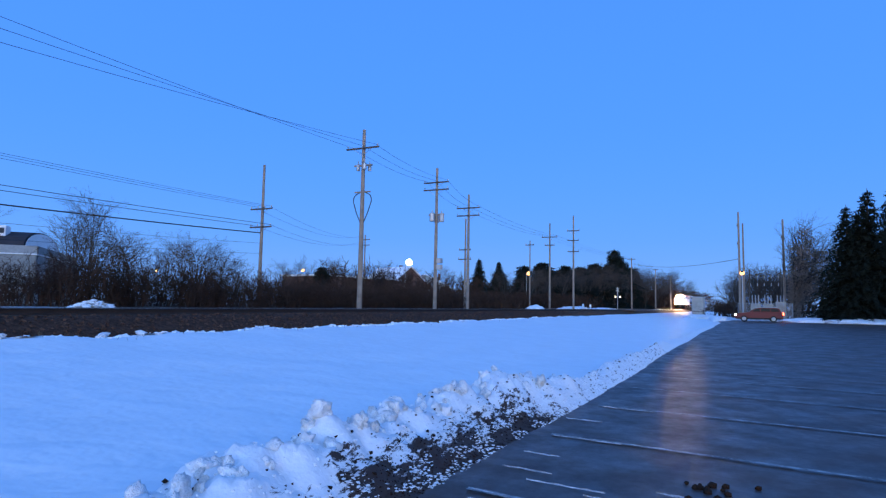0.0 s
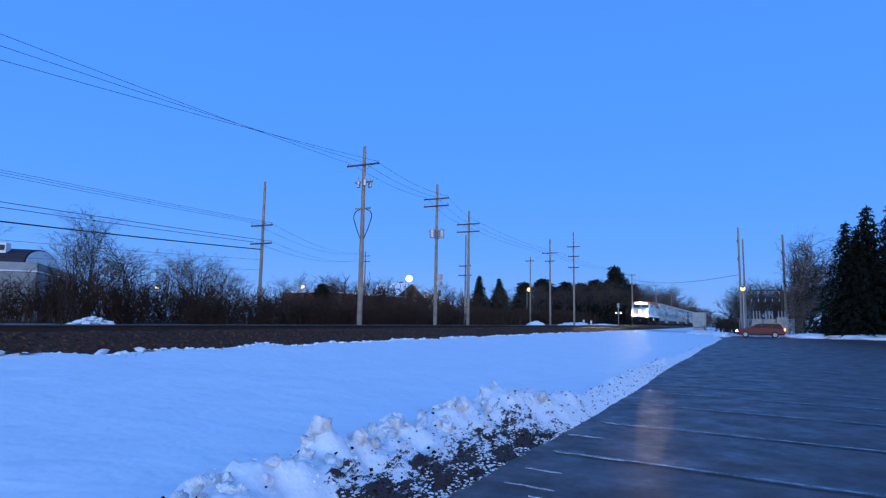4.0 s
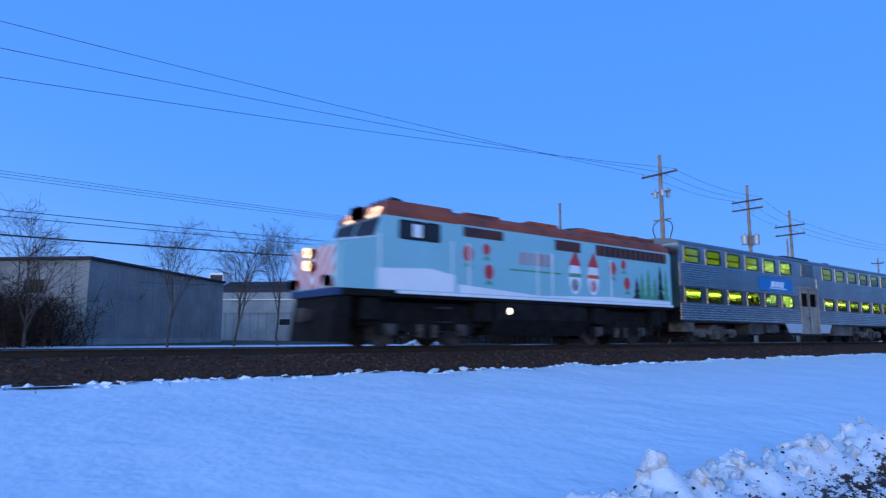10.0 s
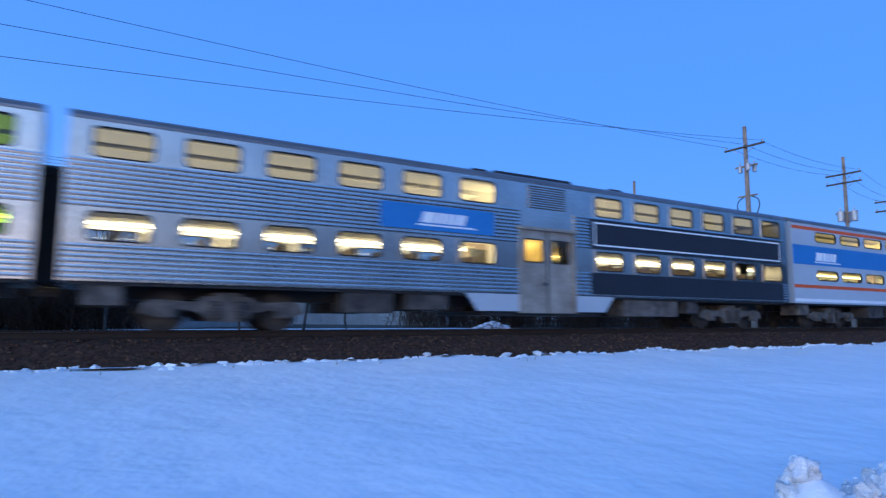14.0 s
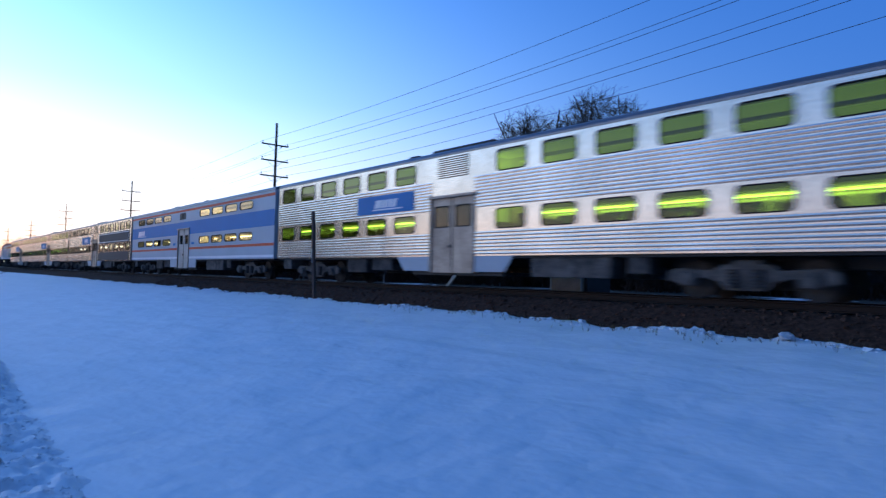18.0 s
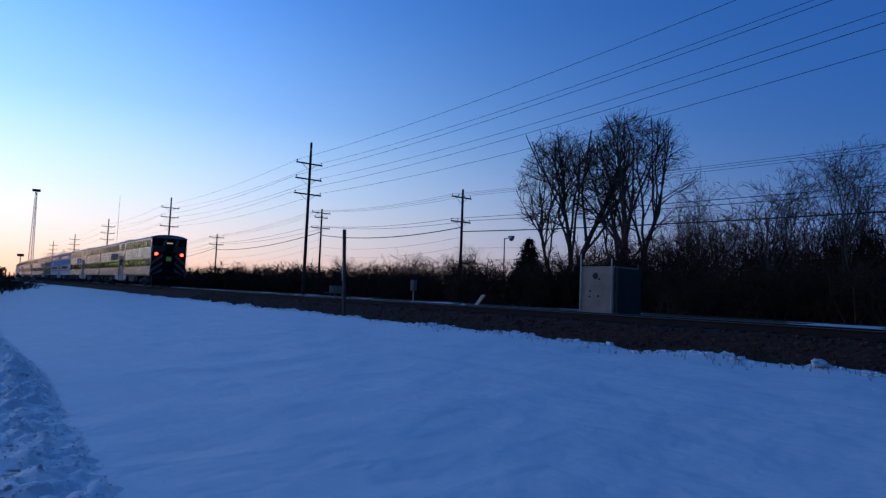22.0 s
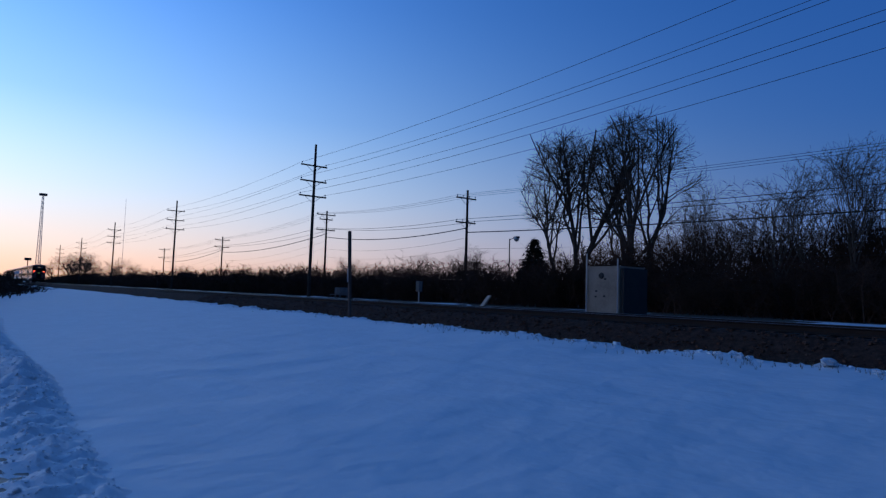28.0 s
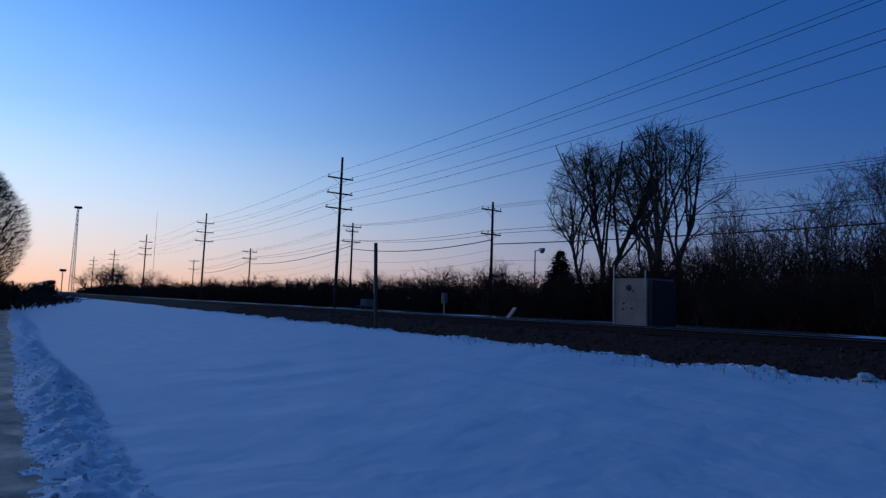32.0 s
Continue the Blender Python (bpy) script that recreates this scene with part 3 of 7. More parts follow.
        for a, b in ((d0 + 0.01, mid - 0.012), (mid + 0.012, d1 - 0.01)):
            c = (a + b) / 2
            wx0, wx1, wz0, wz1 = (c - 0.34, c + 0.34, 2.06, 2.72) if fluted else (c - 0.24, c + 0.24, 2.12, 2.62)
            bm = bmesh.new()
            yy = sorted((s * (HALF - 0.06), s * (HALF - 0.02)))
            box(bm, a, b, *yy, 0.5, wz0)
            box(bm, a, b, *yy, wz1, door_top)
            box(bm, a, wx0, *yy, wz0, wz1)
            box(bm, wx1, b, *yy, wz0, wz1)
            leaf = part("door_leaf", bm, DOOR_STEEL if fluted else BRONZE_DOOR, car, "scuffed brushed-steel door leaf" if fluted else "scuffed cream-grey door leaf")
            bm = bmesh.new()
            box(bm, wx0, wx1, *sorted((s * (HALF - 0.045), s * (HALF - 0.035))), wz0, wz1)
            part("door_pane", bm, GLASS_DOOR if fluted else GLASS_DARK, leaf)
            bm = bmesh.new()
            ring_plate(bm, rounded(wx0 - 0.04, wx1 + 0.04, wz0 - 0.04, wz1 + 0.04, 0.06), rounded(wx0, wx1, wz0, wz1, 0.06), *sorted((s * (HALF - 0.02), s * (HALF - 0.008))))
            part("door_pane_frame", bm, RUBBER, leaf)
        # dark seal where the leaves meet, a round latch, and kick marks low down
        bm = bmesh.new()
        box(bm, mid - 0.03, mid + 0.03, *sorted((s * (HALF - 0.05), s * (HALF - 0.012))), 0.52, door_top)
        part("door_seal", bm, RUST, car)
        bm = bmesh.new()
        tube(bm, (mid - 0.1, s * (HALF - 0.02), 1.38), (mid - 0.1, s * (HALF + 0.01), 1.38), 0.06, sides=12)
        part("door_latch", bm, DARK_METAL, car)
        # step skirt under the door
        bm = bmesh.new()
        cut = 0.4 if fluted else 0.04
        prism(bm, [(d0 - 1.55 - cut, 1.05), (d0 - 1.55, 0.55), (d0 - 0.07, 0.55), (d0 - 0.07, 1.05)], *sorted((s * (HALF - 0.05), s * HALF)))
        bmesh.ops.recalc_face_normals(bm, faces=bm.faces)
        part("step_skirt", bm, GREY_PAINT, car)
        bm = bmesh.new()
        prism(bm, [(d1 + 0.07, 1.05), (d1 + 0.07, 0.55), (d1 + 1.35, 0.55), (d1 + 1.35 + cut, 1.05)], *sorted((s * (HALF - 0.05), s * HALF)))
        bmesh.ops.recalc_face_normals(bm, faces=bm.faces)
        part("step_skirt", bm, GREY_PAINT, car)
        # louvre over the door
        bm = bmesh.new()
        lx0, lx1 = mid - 0.75, mid + 0.75
        if not fluted:
            lx0, lx1 = d0 + 0.15, d0 + 1.35
        box(bm, lx0, lx1, *sorted((s * HALF, s * (HALF + 0.012))), 3.70, 4.40 if fluted else 4.14)
        lou = part("louvre", bm, DARK_METAL if not fluted else RUST, car)
        slat = None
        for k in range(9 if fluted else 0):
            if slat is None:
                bm = bmesh.new()
                box(bm, lx0, lx1, *sorted((s * (HALF + 0.012), s * (HALF + 0.035))), 3.73, 3.765)
                slat = part("louvre_slat", bm, STAINLESS, lou)
            else:
                again(slat, pose(0, 0, 0.073 * k), lou)
        if not fluted:
            bm = bmesh.new()
            box(bm, (lx0 + lx1) / 2 - 0.1, (lx0 + lx1) / 2 + 0.1, *sorted((s * (HALF + 0.012), s * (HALF + 0.03))), 3.70, 4.14)
            part("louvre_post", bm, RUST, lou)
    # roof
    bm = bmesh.new()
    arc = [(HALF + 0.02, 4.46), (HALF + 0.02, 4.52)] + [((HALF + 0.02) * math.cos(radians(a)), 4.52 + 0.32 * math.sin(radians(a))) for a in range(15, 180, 15)] + [(-HALF - 0.02, 4.52), (-HALF - 0.02, 4.46), (-HALF + 0.08, 4.46), (-HALF + 0.08, 4.5), (HALF - 0.08, 4.5), (HALF - 0.08, 4.46)]
    extrude_x(bm, arc, 0.0, L)
    part("roof", bm, ROOF_STEEL, car, "sooty curved steel roof")
    bm = bmesh.new()
    box(bm, d0 - 0.6, d1 + 0.4, -1.1, 1.1, 4.68, 4.86 if fluted else 4.80, 0.06)
    part("roof_vent", bm, DARK_METAL, car)
    for vx in (d0 - 1.6, d1 + 1.9):
        bm = bmesh.new()
        box(bm, vx, vx + 0.55, -HALF * 0.88, -0.7, 4.58, 4.74, 0.03)
        part("roof_hatch", bm, DARK_METAL, car)
    # ends
    for x0, x1 in ((0.0, 0.06), (L - 0.06, L)):
        bm = bmesh.new()
        box(bm, x0, x1, -HALF + 0.06, -0.55, 1.05, 4.5)
        box(bm, x0, x1, 0.55, HALF - 0.06, 1.05, 4.5)
        box(bm, x0, x1, -0.55, 0.55, 3.2, 4.5)
        part("end_wall", bm, skin, car)
        bm = bmesh.new()
        out = -0.22 if x0 == 0 else L
        if not (tail and x0 > 1):
            for y0, y1 in ((-0.75, -0.5), (0.5, 0.75)):
                box(bm, out, out + 0.22, y0, y1, 1.0, 3.3, 0.03)
            box(bm, out, out + 0.22, -0.75, 0.75, 3.3, 3.55, 0.03)
            part("diaphragm", bm, RUBBER, car, "black rubber gangway bellows")
        bm = bmesh.new()
        cx = x0 if x0 == 0 else x1
        tube(bm, (cx, 0, 0.85), (cx + (-0.28 if x0 == 0 else 0.28), 0, 0.85), 0.12, sides=8)
        part("coupler", bm, RUST, car)
    # floor, gallery decks, seats and lamps within
    bm = bmesh.new()
    box(bm, 0.1, L - 0.1, -HALF + 0.07, HALF - 0.07, 1.15, 1.25)
    for s in (-1, 1):
        y0, y1 = sorted((s * 0.55, s * (HALF - 0.07)))
        box(bm, 0.4, d0 - 0.6, y0, y1, 2.70, 2.78)
        box(bm, d1 + 0.6, L - 0.4, y0, y1, 2.70, 2.78)
        box(bm, 0.4, L - 0.4, *sorted((s * 0.55, s * 0.58)), 2.78, 3.45)
    box(bm, 0.1, L - 0.1, -HALF + 0.07, HALF - 0.07, 4.36, 4.42)
    part("interior", bm, INSIDE, car, "cream interior with upper gallery decks")
    bm = bmesh.new()
    x = 0.9
    while x < L - 1:
        if not d0 - 1.2 < x < d1 + 0.6:
            for s in (-1, 1):
                box(bm, x, x + 0.12, *sorted((s * 0.5, s * 1.42)), 1.25, 2.12, 0.02)
                box(bm, x, x + 0.45, *sorted((s * 0.5, s * 1.42)), 1.55, 1.68, 0.02)
                box(bm, x, x + 0.10, *sorted((s * 0.85, s * 1.42)), 2.78, 3.72, 0.02)
        x += 0.92
    part("seat_rows", bm, SEAT_CLOTH, car, "rows of brown seats")
    # the gallery sheet is added to glow as the lit underside of the deck
    for s in (-1, 1):
        for nm, z, ya, yb, mat in (("light_tube", 2.62, 1.06, 1.14, TUBE_WHITE), ("gallery_diffuser", 2.68, 0.62, 1.42, DECK_GLOW), ("ceiling_diffuser", 4.34, 0.30, 1.25, DIFFUSER)):
            bm = bmesh.new()
            for a, b in ((0.5, d0 - 0.3), (d1 + 0.3, L - 0.5)):
                box(bm, a, b, *sorted((s * ya, s * yb)), z - 0.03, z)
            part(nm, bm, mat, car, "coach lighting of tubes and glowing sheets")
    bm = bmesh.new()
    box(bm, d0 + 0.1, d1 - 0.1, -0.9, 0.9, 2.98, 3.02)
    part("vestibule_lamp", bm, VESTIBULE, car)
    bm = bmesh.new()
    box(bm, d0 - 0.1, d1 + 0.1, -0.04, 0.04, 1.25, 2.98)
    part("vestibule_partition", bm, WHITE_PAINT, car)
    # underneath
    bm = bmesh.new()
    box(bm, 0.1, L - 0.1, -1.45, 1.45, 0.98, 1.05)
    box(bm, 0.4, L - 0.4, -0.3, 0.3, 0.72, 0.98)
    box(bm, d0 - 1.2, d1 + 1.2, -1.4, 1.4, 0.42, 0.54)
    part("underframe", bm, DARK_METAL, car)
    for a, b, z in ((6.2, 7.6, 0.45), (8.0, 9.3, 0.55), (16.2, 18.9, 0.42), (19.4, 20.0, 0.55), (0.45, 1.2, 0.55)):
        for y0, y1 in ((-1.42, -0.6), (0.6, 1.42)):
            bm = bmesh.new()
            box(bm, a, b, y0, y1, z, 0.98, 0.03)
            part("equipment_box", bm, BOGIE_STEEL if b - a > 2 or b < 1.3 else RUST, car)
    bogie(car, 3.4)
    bogie(car, L - 3.4)
    if tail:
        # driving end of the last coach
        for nm, y0, y1, z0, z1, out in (("front_panel", -1.49, -0.5, 1.05, 3.25, 0.05), ("front_panel", 0.5, 1.49, 1.05, 3.25, 0.05), ("brow_panel", -1.49, 1.49, 3.75, 4.5, 0.05), ("window_pillar", -0.35, 0.35, 3.25, 3.75, 0.05), ("end_door", -0.5, 0.5, 1.05, 3.25, 0.03)):
            bm = bmesh.new()
            box(bm, L, L + out, y0, y1, z0, z1, 0.008)
            part(nm, bm, GRIME, car, "dark driving-end panel")
        for y0 in (-1.45, 0.35):
            bm = bmesh.new()
            box(bm, L + 0.005, L + 0.03, y0, y0 + 1.1, 3.25, 3.75)
            part("cab_window", bm, GLASS_DARK, car)
        # red and whitish stripes, their colours darkened for the shade on this end
        shaded_red = material("dull_red_stripe_paint", (0.09, 0.010, 0.008), 0.8, vary=0.3, bump=0.02)
        shaded_grey = material("dull_grey_stripe_paint", (0.15, 0.14, 0.135), 0.75, vary=0.3, bump=0.02)
        for k in range(6):
            for s in (-1, 1):
                z = 1.15 + 0.34 * k
                ends = [(1.46, z - 0.5), (1.46, z - 0.22), (0.54, z + 0.55), (0.54, z + 0.27)]
                pts = [(y, max(1.07, min(3.23, q))) for y, q in ends]
                if abs(pts[0][1] - pts[1][1]) + abs(pts[2][1] - pts[3][1]) < 0.05:
                    continue
                bm = bmesh.new()
                bm.faces.new([bm.verts.new((L + 0.055, s * y, q)) for y, q in pts])
                part("stripe", bm, shaded_red if k % 2 else shaded_grey, car)
        for k in range(5):
            y = -1.2 + 0.55 * k
            bm = bmesh.new()
            bm.faces.new([bm.verts.new((L + 0.055, y + a, b)) for a, b in ((0.0, 3.80), (0.22, 3.80), (0.42, 4.40), (0.20, 4.40))])
            part("brow_stripe", bm, shaded_grey if k % 2 else shaded_red, car)
        for s in (-1, 1):
            bm = bmesh.new()
            tube(bm, (L + 0.04, s * 1.12, 3.02), (L + 0.12, s * 1.12, 3.02), 0.14, sides=16)
            part("tail_lamp", bm, TAIL_RED, car, "lit red tail lamp")
        bm = bmesh.new()
        box(bm, L + 0.03, L + 0.06, -0.22, 0.22, 2.40, 2.80)
        part("end_door_pane", bm, glow("lit_end_door", (0.55, 0.75, 0.10), 0.05), car, "faintly lit window of the end door")
        bm = bmesh.new()
        box(bm, L + 0.05, L + 0.08, -0.25, 0.25, 4.02, 4.12)
        part("number_lamp", bm, NUMBER_LAMP, car)
        bm = bmesh.new()
        prism(bm, [(L - 0.1, 0.25), (L + 0.25, 0.2), (L + 0.25, 0.75), (L + 0.05, 0.95), (L - 0.1, 0.95)], -1.4, 1.4)
        part("pilot", bm, GRIME, car)
    return car


# ---- the locomotive ----
def locomotive():
    """Its nose at x = 0, its length along +x; z = 0 on the rail."""
    L = 16.3
    loco = empty("locomotive", "diesel locomotive in pale aqua holiday wrap with red roof, striped nose", "locomotive")
    W = 1.50
    bm = bmesh.new()
    box(bm, 0.15, L, -W, W, 1.22, 1.42, 0.02)
    part("deck", bm, GRIME, loco)
    bm = bmesh.new()
    for s in (-1, 1):
        box(bm, 2.0, L, *sorted((s * W, s * (W + 0.012))), 1.33, 1.42)
    part("sill_stripe", bm, WHITE_PAINT, loco)
    bm = bmesh.new()
    prism(bm, [(0.0, 1.42), (0.0, 2.62), (0.07, 2.78), (0.2, 2.86), (1.25, 2.95), (1.25, 1.42)], -W, W)
    es = [e for e in bm.edges if abs(e.verts[0].co.x) < 0.25 and abs(e.verts[1].co.x) < 0.25 and abs(abs(e.verts[0].co.y) - W) < 1e-4 and e.verts[0].co.y == e.verts[1].co.y]
    bmesh.ops.bevel(bm, geom=es, offset=0.12, segments=3, affect="EDGES")
    bmesh.ops.recalc_face_normals(bm, faces=bm.faces)
    part("nose", bm, AQUA_PAINT, loco)
    # striped front: red chevrons on white
    bm = bmesh.new()
    box(bm, -0.012, -0.002, -1.36, 1.36, 1.46, 2.66)
    face = part("nose_panel", bm, WHITE_PAINT, loco, "white nose panel with red slanted stripes")
    for k in range(5):
        for s in (-1, 1):
            z0 = 1.46 - 1.25 + 0.50 * k
            quad = [(s * 0.03, z0), (s * 0.03, z0 + 0.25), (s * 1.36, z0 + 0.25 + 1.33 * 0.95), (s * 1.36, z0 + 1.33 * 0.95)]
            poly = [Vector((y, z, 0)) for y, z in quad]
            # cut to the panel
            for lim, sign in ((1.46, 1), (2.66, -1)):
                outp = []
                for i in range(len(poly)):
                    p, q = poly[i], poly[(i + 1) % len(poly)]
                    ip, iq = sign * (p.y - lim) >= 0, sign * (q.y - lim) >= 0
                    if ip:
                        outp.append(p)
                    if ip != iq:
                        outp.append(p.lerp(q, (lim - p.y) / (q.y - p.y)))
                poly = outp
            if len(poly) > 2:
                bm = bmesh.new()
                bm.faces.new([bm.verts.new((-0.016, p.x, p.y)) for p in poly])
                part("stripe", bm, RED_PAINT, face)
    bm = bmesh.new()
    prism(bm, [(1.25, 1.42), (1.25, 2.95), (1.52, 3.66), (4.3, 3.66), (4.3, 1.42)], -W, W)
    bmesh.ops.recalc_face_normals(bm, faces=bm.faces)
    part("cab", bm, AQUA_PAINT, loco)
    bm = bmesh.new()
    sec = [(-W, 3.66), (-W, 3.80), (-1.15, 4.10), (1.15, 4.10), (W, 3.80), (W, 3.66)]
    extrude_x(bm, sec, 1.55, 4.3)
    for v in bm.verts:
        if v.co.x < 2 and v.co.z > 4.0:
            v.co.x += 0.35
    bmesh.ops.recalc_face_normals(bm, faces=bm.faces)
    part("cab_roof", bm, LOCO_RED, loco, "red sloped cab roof")
    for y0, y1 in ((-1.36, -0.06), (0.06, 1.36)):
        bm = bmesh.new()
        a = [(1.262, 3.02), (1.495, 3.61)]
        n = Vector((-(3.61 - 3.02), 0, 1.495 - 1.262)).normalized() * 0.015
        vs = [bm.verts.new((a[0][0] + n.x, y0, a[0][1] + n.z)), bm.verts.new((a[0][0] + n.x, y1, a[0][1] + n.z)), bm.verts.new((a[1][0] + n.x, y1, a[1][1] + n.z)), bm.verts.new((a[1][0] + n.x, y0, a[1][1] + n.z))]
        bm.faces.new(vs)
        part("windscreen", bm, NAVY_PAINT, loco, "dark sloped windscreen")
    # lit boards on the brow, headlight on the nose
    for s in (-1, 1):
        bm = bmesh.new()
        box(bm, 1.50, 1.60, s * 0.72 - 0.30, s * 0.72 + 0.30, 3.70, 3.92, 0.02)
        for v in bm.verts:
            v.co.x += (v.co.z - 3.70) * 0.7
        board = part("number_board", bm, NUMBER_LAMP, loco, "lit orange number board")
        bm = bmesh.new()
        for k in range(3):
            y0 = s * 0.72 - 0.2 + 0.15 * k
            box(bm, 1.485, 1.498, y0, y0 + 0.07, 3.74, 3.88)
        for v in bm.verts:
            v.co.x += (v.co.z - 3.70) * 0.7
        part("number_bar", bm, RED_PAINT, board)
    # sealed beams; black vanes are added to let the light out straight ahead alone
    def beam(name, x, y, z, r, label, lit_rim=True):
        bm = bmesh.new()
        bm.faces.new([bm.verts.new((x, y + r * math.cos(k * math.pi / 10), z + r * math.sin(k * math.pi / 10))) for k in range(20)])
        lamp = part(name, bm, HEADLIGHT, loco, label)
        outer = [(r * 1.30 * math.cos(k * math.pi / 10), r * 1.30 * math.sin(k * math.pi / 10)) for k in range(20)]
        turn = Matrix.Translation((x, y, z)) @ Matrix.Rotation(radians(-90), 4, "Z")
        bm = bmesh.new()
        ring_plate(bm, outer, [(a / 1.31, b / 1.31) for a, b in outer], -0.16, 0.02)
        bm.faces.new([bm.verts.new((a, 0.012, b)) for a, b in outer])
        bmesh.ops.transform(bm, matrix=turn, verts=bm.verts)
        part("hood", bm, CUTTER_BLACK, lamp)
        bm = bmesh.new()
        for n in range(-5, 6):
            u, fine = n * r / 4.6, n * r / 6
            if abs(n) < 5:
                h = math.sqrt(r * r - u * u)
                box(bm, x - 0.155, x - 0.02, y + u - 0.001, y + u + 0.001, z - h, z + h)
            h = math.sqrt(r * r - fine * fine)
            box(bm, x - 0.155, x - 0.02, y - h, y + h, z + fine - 0.001, z + fine + 0.001)
        part("vane", bm, CUTTER_BLACK, lamp, "thin black plates added to cut the beam off to the sides")
        # glowing ring added to stand in for the dimmed lamp seen from aside
        if lit_rim:
            bm = bmesh.new()
            ring_plate(bm, [(a * 1.02, b * 1.02) for a, b in outer], [(a * 0.72, b * 0.72) for a, b in outer], -0.185, -0.165)
            bmesh.ops.transform(bm, matrix=turn, verts=bm.verts)
            part("lens_rim", bm, LENS_GLOW, lamp, "glowing ring added for the look of a dimmed lamp")

    for z in (2.12, 2.50):
        beam("headlight", -0.05, 0.0, z, 0.115, "blazing headlight in the nose")
    # brow and ditch lamps are lit as well, so the cluster spreads like glare
    for dy in (-0.16, 0.16):
        beam("brow_light", 1.50, dy, 3.84, 0.11, "lamp between the number boards, lit to widen the headlight glare", False)
    for s in (-1, 1):
        beam("ditch_light", -0.05, s * 1.16, 1.62, 0.12, "ditch light low on the nose, lit to widen the headlight glare", False)
    for s in (-1, 1):
        # drooping grab rail round the nose corner, steps and hoses below it
        bm = bmesh.new()
        tube(bm, (-0.06, s * 1.47, 1.5), (-0.06, s * 1.47, 2.75), 0.02, sides=6)
        tube(bm, (-0.06, s * 1.47, 2.75), (1.2, s * 1.54, 2.98), 0.02, sides=6)
        part("nose_rail", bm, WHITE_PAINT, loco)
    bm = bmesh.new()
    box(bm, -0.04, 0.16, -1.52, 1.52, 1.20, 1.42, 0.02)
    part("deck_edge", bm, material("dark_blue_deck_paint", (0.012, 0.035, 0.12), 0.6), loco, "dark blue deck edge under the nose")
    # side windows of the cab
    for s in (-1, 1):
        for a, b in ((2.1, 2.95), (3.05, 3.55)):
            bm = bmesh.new()
            ring_plate(bm, rounded(a - 0.05, b + 0.05, 2.98, 3.58, 0.08), rounded(a, b, 3.03, 3.53, 0.06), *sorted((s * W, s * (W + 0.02))))
            fr = part("cab_window", bm, RUBBER, loco)
            bm = bmesh.new()
            box(bm, a, b, *sorted((s * (W + 0.002), s * (W + 0.008))), 3.03, 3.53)
            part("pane", bm, NAVY_PAINT, fr)
        bm = bmesh.new()
        box(bm, 2.55, 2.9, *sorted((s * (W + 0.01), s * (W + 0.02))), 3.08, 3.48)
        part("side_shade", bm, WHITE_PAINT, loco)
    # long body
    bm = bmesh.new()
    extrude_x(bm, [(-W, 1.42), (-W, 3.62), (-1.42, 3.72), (1.42, 3.72), (W, 3.62), (W, 1.42)], 4.3, L - 0.1)
    bmesh.ops.recalc_face_normals(bm, faces=bm.faces)
    part("car_body", bm, AQUA_PAINT, loco, "pale aqua wrapped side with holiday shapes")
    bm = bmesh.new()
    extrude_x(bm, [(-1.46, 3.70), (-1.40, 3.86), (-1.0, 4.02), (1.0, 4.02), (1.40, 3.86), (1.46, 3.70)], 4.3, L - 0.1)
    bmesh.ops.recalc_face_normals(bm, faces=bm.faces)
    part("body_roof", bm, LOCO_RED, loco, "weathered dark red roof")
    for a, b, z in ((5.0, 6.6, 4.12), (8.0, 9.6, 4.16), (11.0, 12.4, 4.2), (12.8, 14.2, 4.2), (14.5, 15.8, 4.2)):
        bm = bmesh.new()
        box(bm, a, b, -1.05, 1.05, 3.98, z, 0.08)
        part("roof_hatch", bm, LOCO_RED, loco)
    for x in (11.7, 13.5, 15.1):
        bm = bmesh.new()
        tube(bm, (x, 0, 4.15), (x, 0, 4.34), 0.6, 0.58, 20)
        part("roof_fan", bm, DARK_METAL, loco)
    bm = bmesh.new()
    for k in range(5):
        y = -0.6 + 0.3 * k
        tube(bm, (2.3, y, 4.28), (2.7 + 0.12 * (k % 2), y, 4.28), 0.09, 0.04, 8)
    box(bm, 2.35, 2.65, -0.7, 0.7, 4.10, 4.22)
    part("horn", bm, DARK_METAL, loco)
    bm = bmesh.new()
    box(bm, 3.0, 4.1, -0.55, 0.55, 4.10, 4.30, 0.08)
    part("roof_unit", bm, DARK_METAL, loco)
    for s in (-1, 1):
        for a, b, z0, z1, n in ((4.55, 6.3, 3.30, 3.62, 7), (8.9, 10.3, 3.22, 3.60, 6), (11.2, 15.9, 3.20, 3.62, 14)):
            bm = bmesh.new()
            box(bm, a, b, *sorted((s * W, s * (W + 0.01))), z0, z1)
            g = part("air_intake", bm, DARK_METAL, loco, "dark air intake grille")
            for k in range(n):
                bm = bmesh.new()
                x = a + (b - a) * (k + 0.5) / n
                box(bm, x - 0.02, x + 0.02, *sorted((s * (W + 0.01), s * (W + 0.03))), z0, z1)
                part("grille_bar", bm, LOCO_RED, g)
        # shapes of the wrap
        y = s * (W + 0.006)

        def disc(nm, cx, cz, rx, rz, mat, n=18, lo=0, hi=360):
            bm = bmesh.new()
            bm.faces.new([bm.verts.new((cx + rx * math.cos(radians(lo + (hi - lo) * k / n)), y, cz + rz * math.sin(radians(lo + (hi - lo) * k / n)))) for k in range(n)])
            part(nm, bm, mat, loco)

        def poly(nm, pts, mat):
            bm = bmesh.new()
            bm.faces.new([bm.verts.new((px, y + s * 0.003, pz)) for px, pz in pts])
            part(nm, bm, mat, loco)

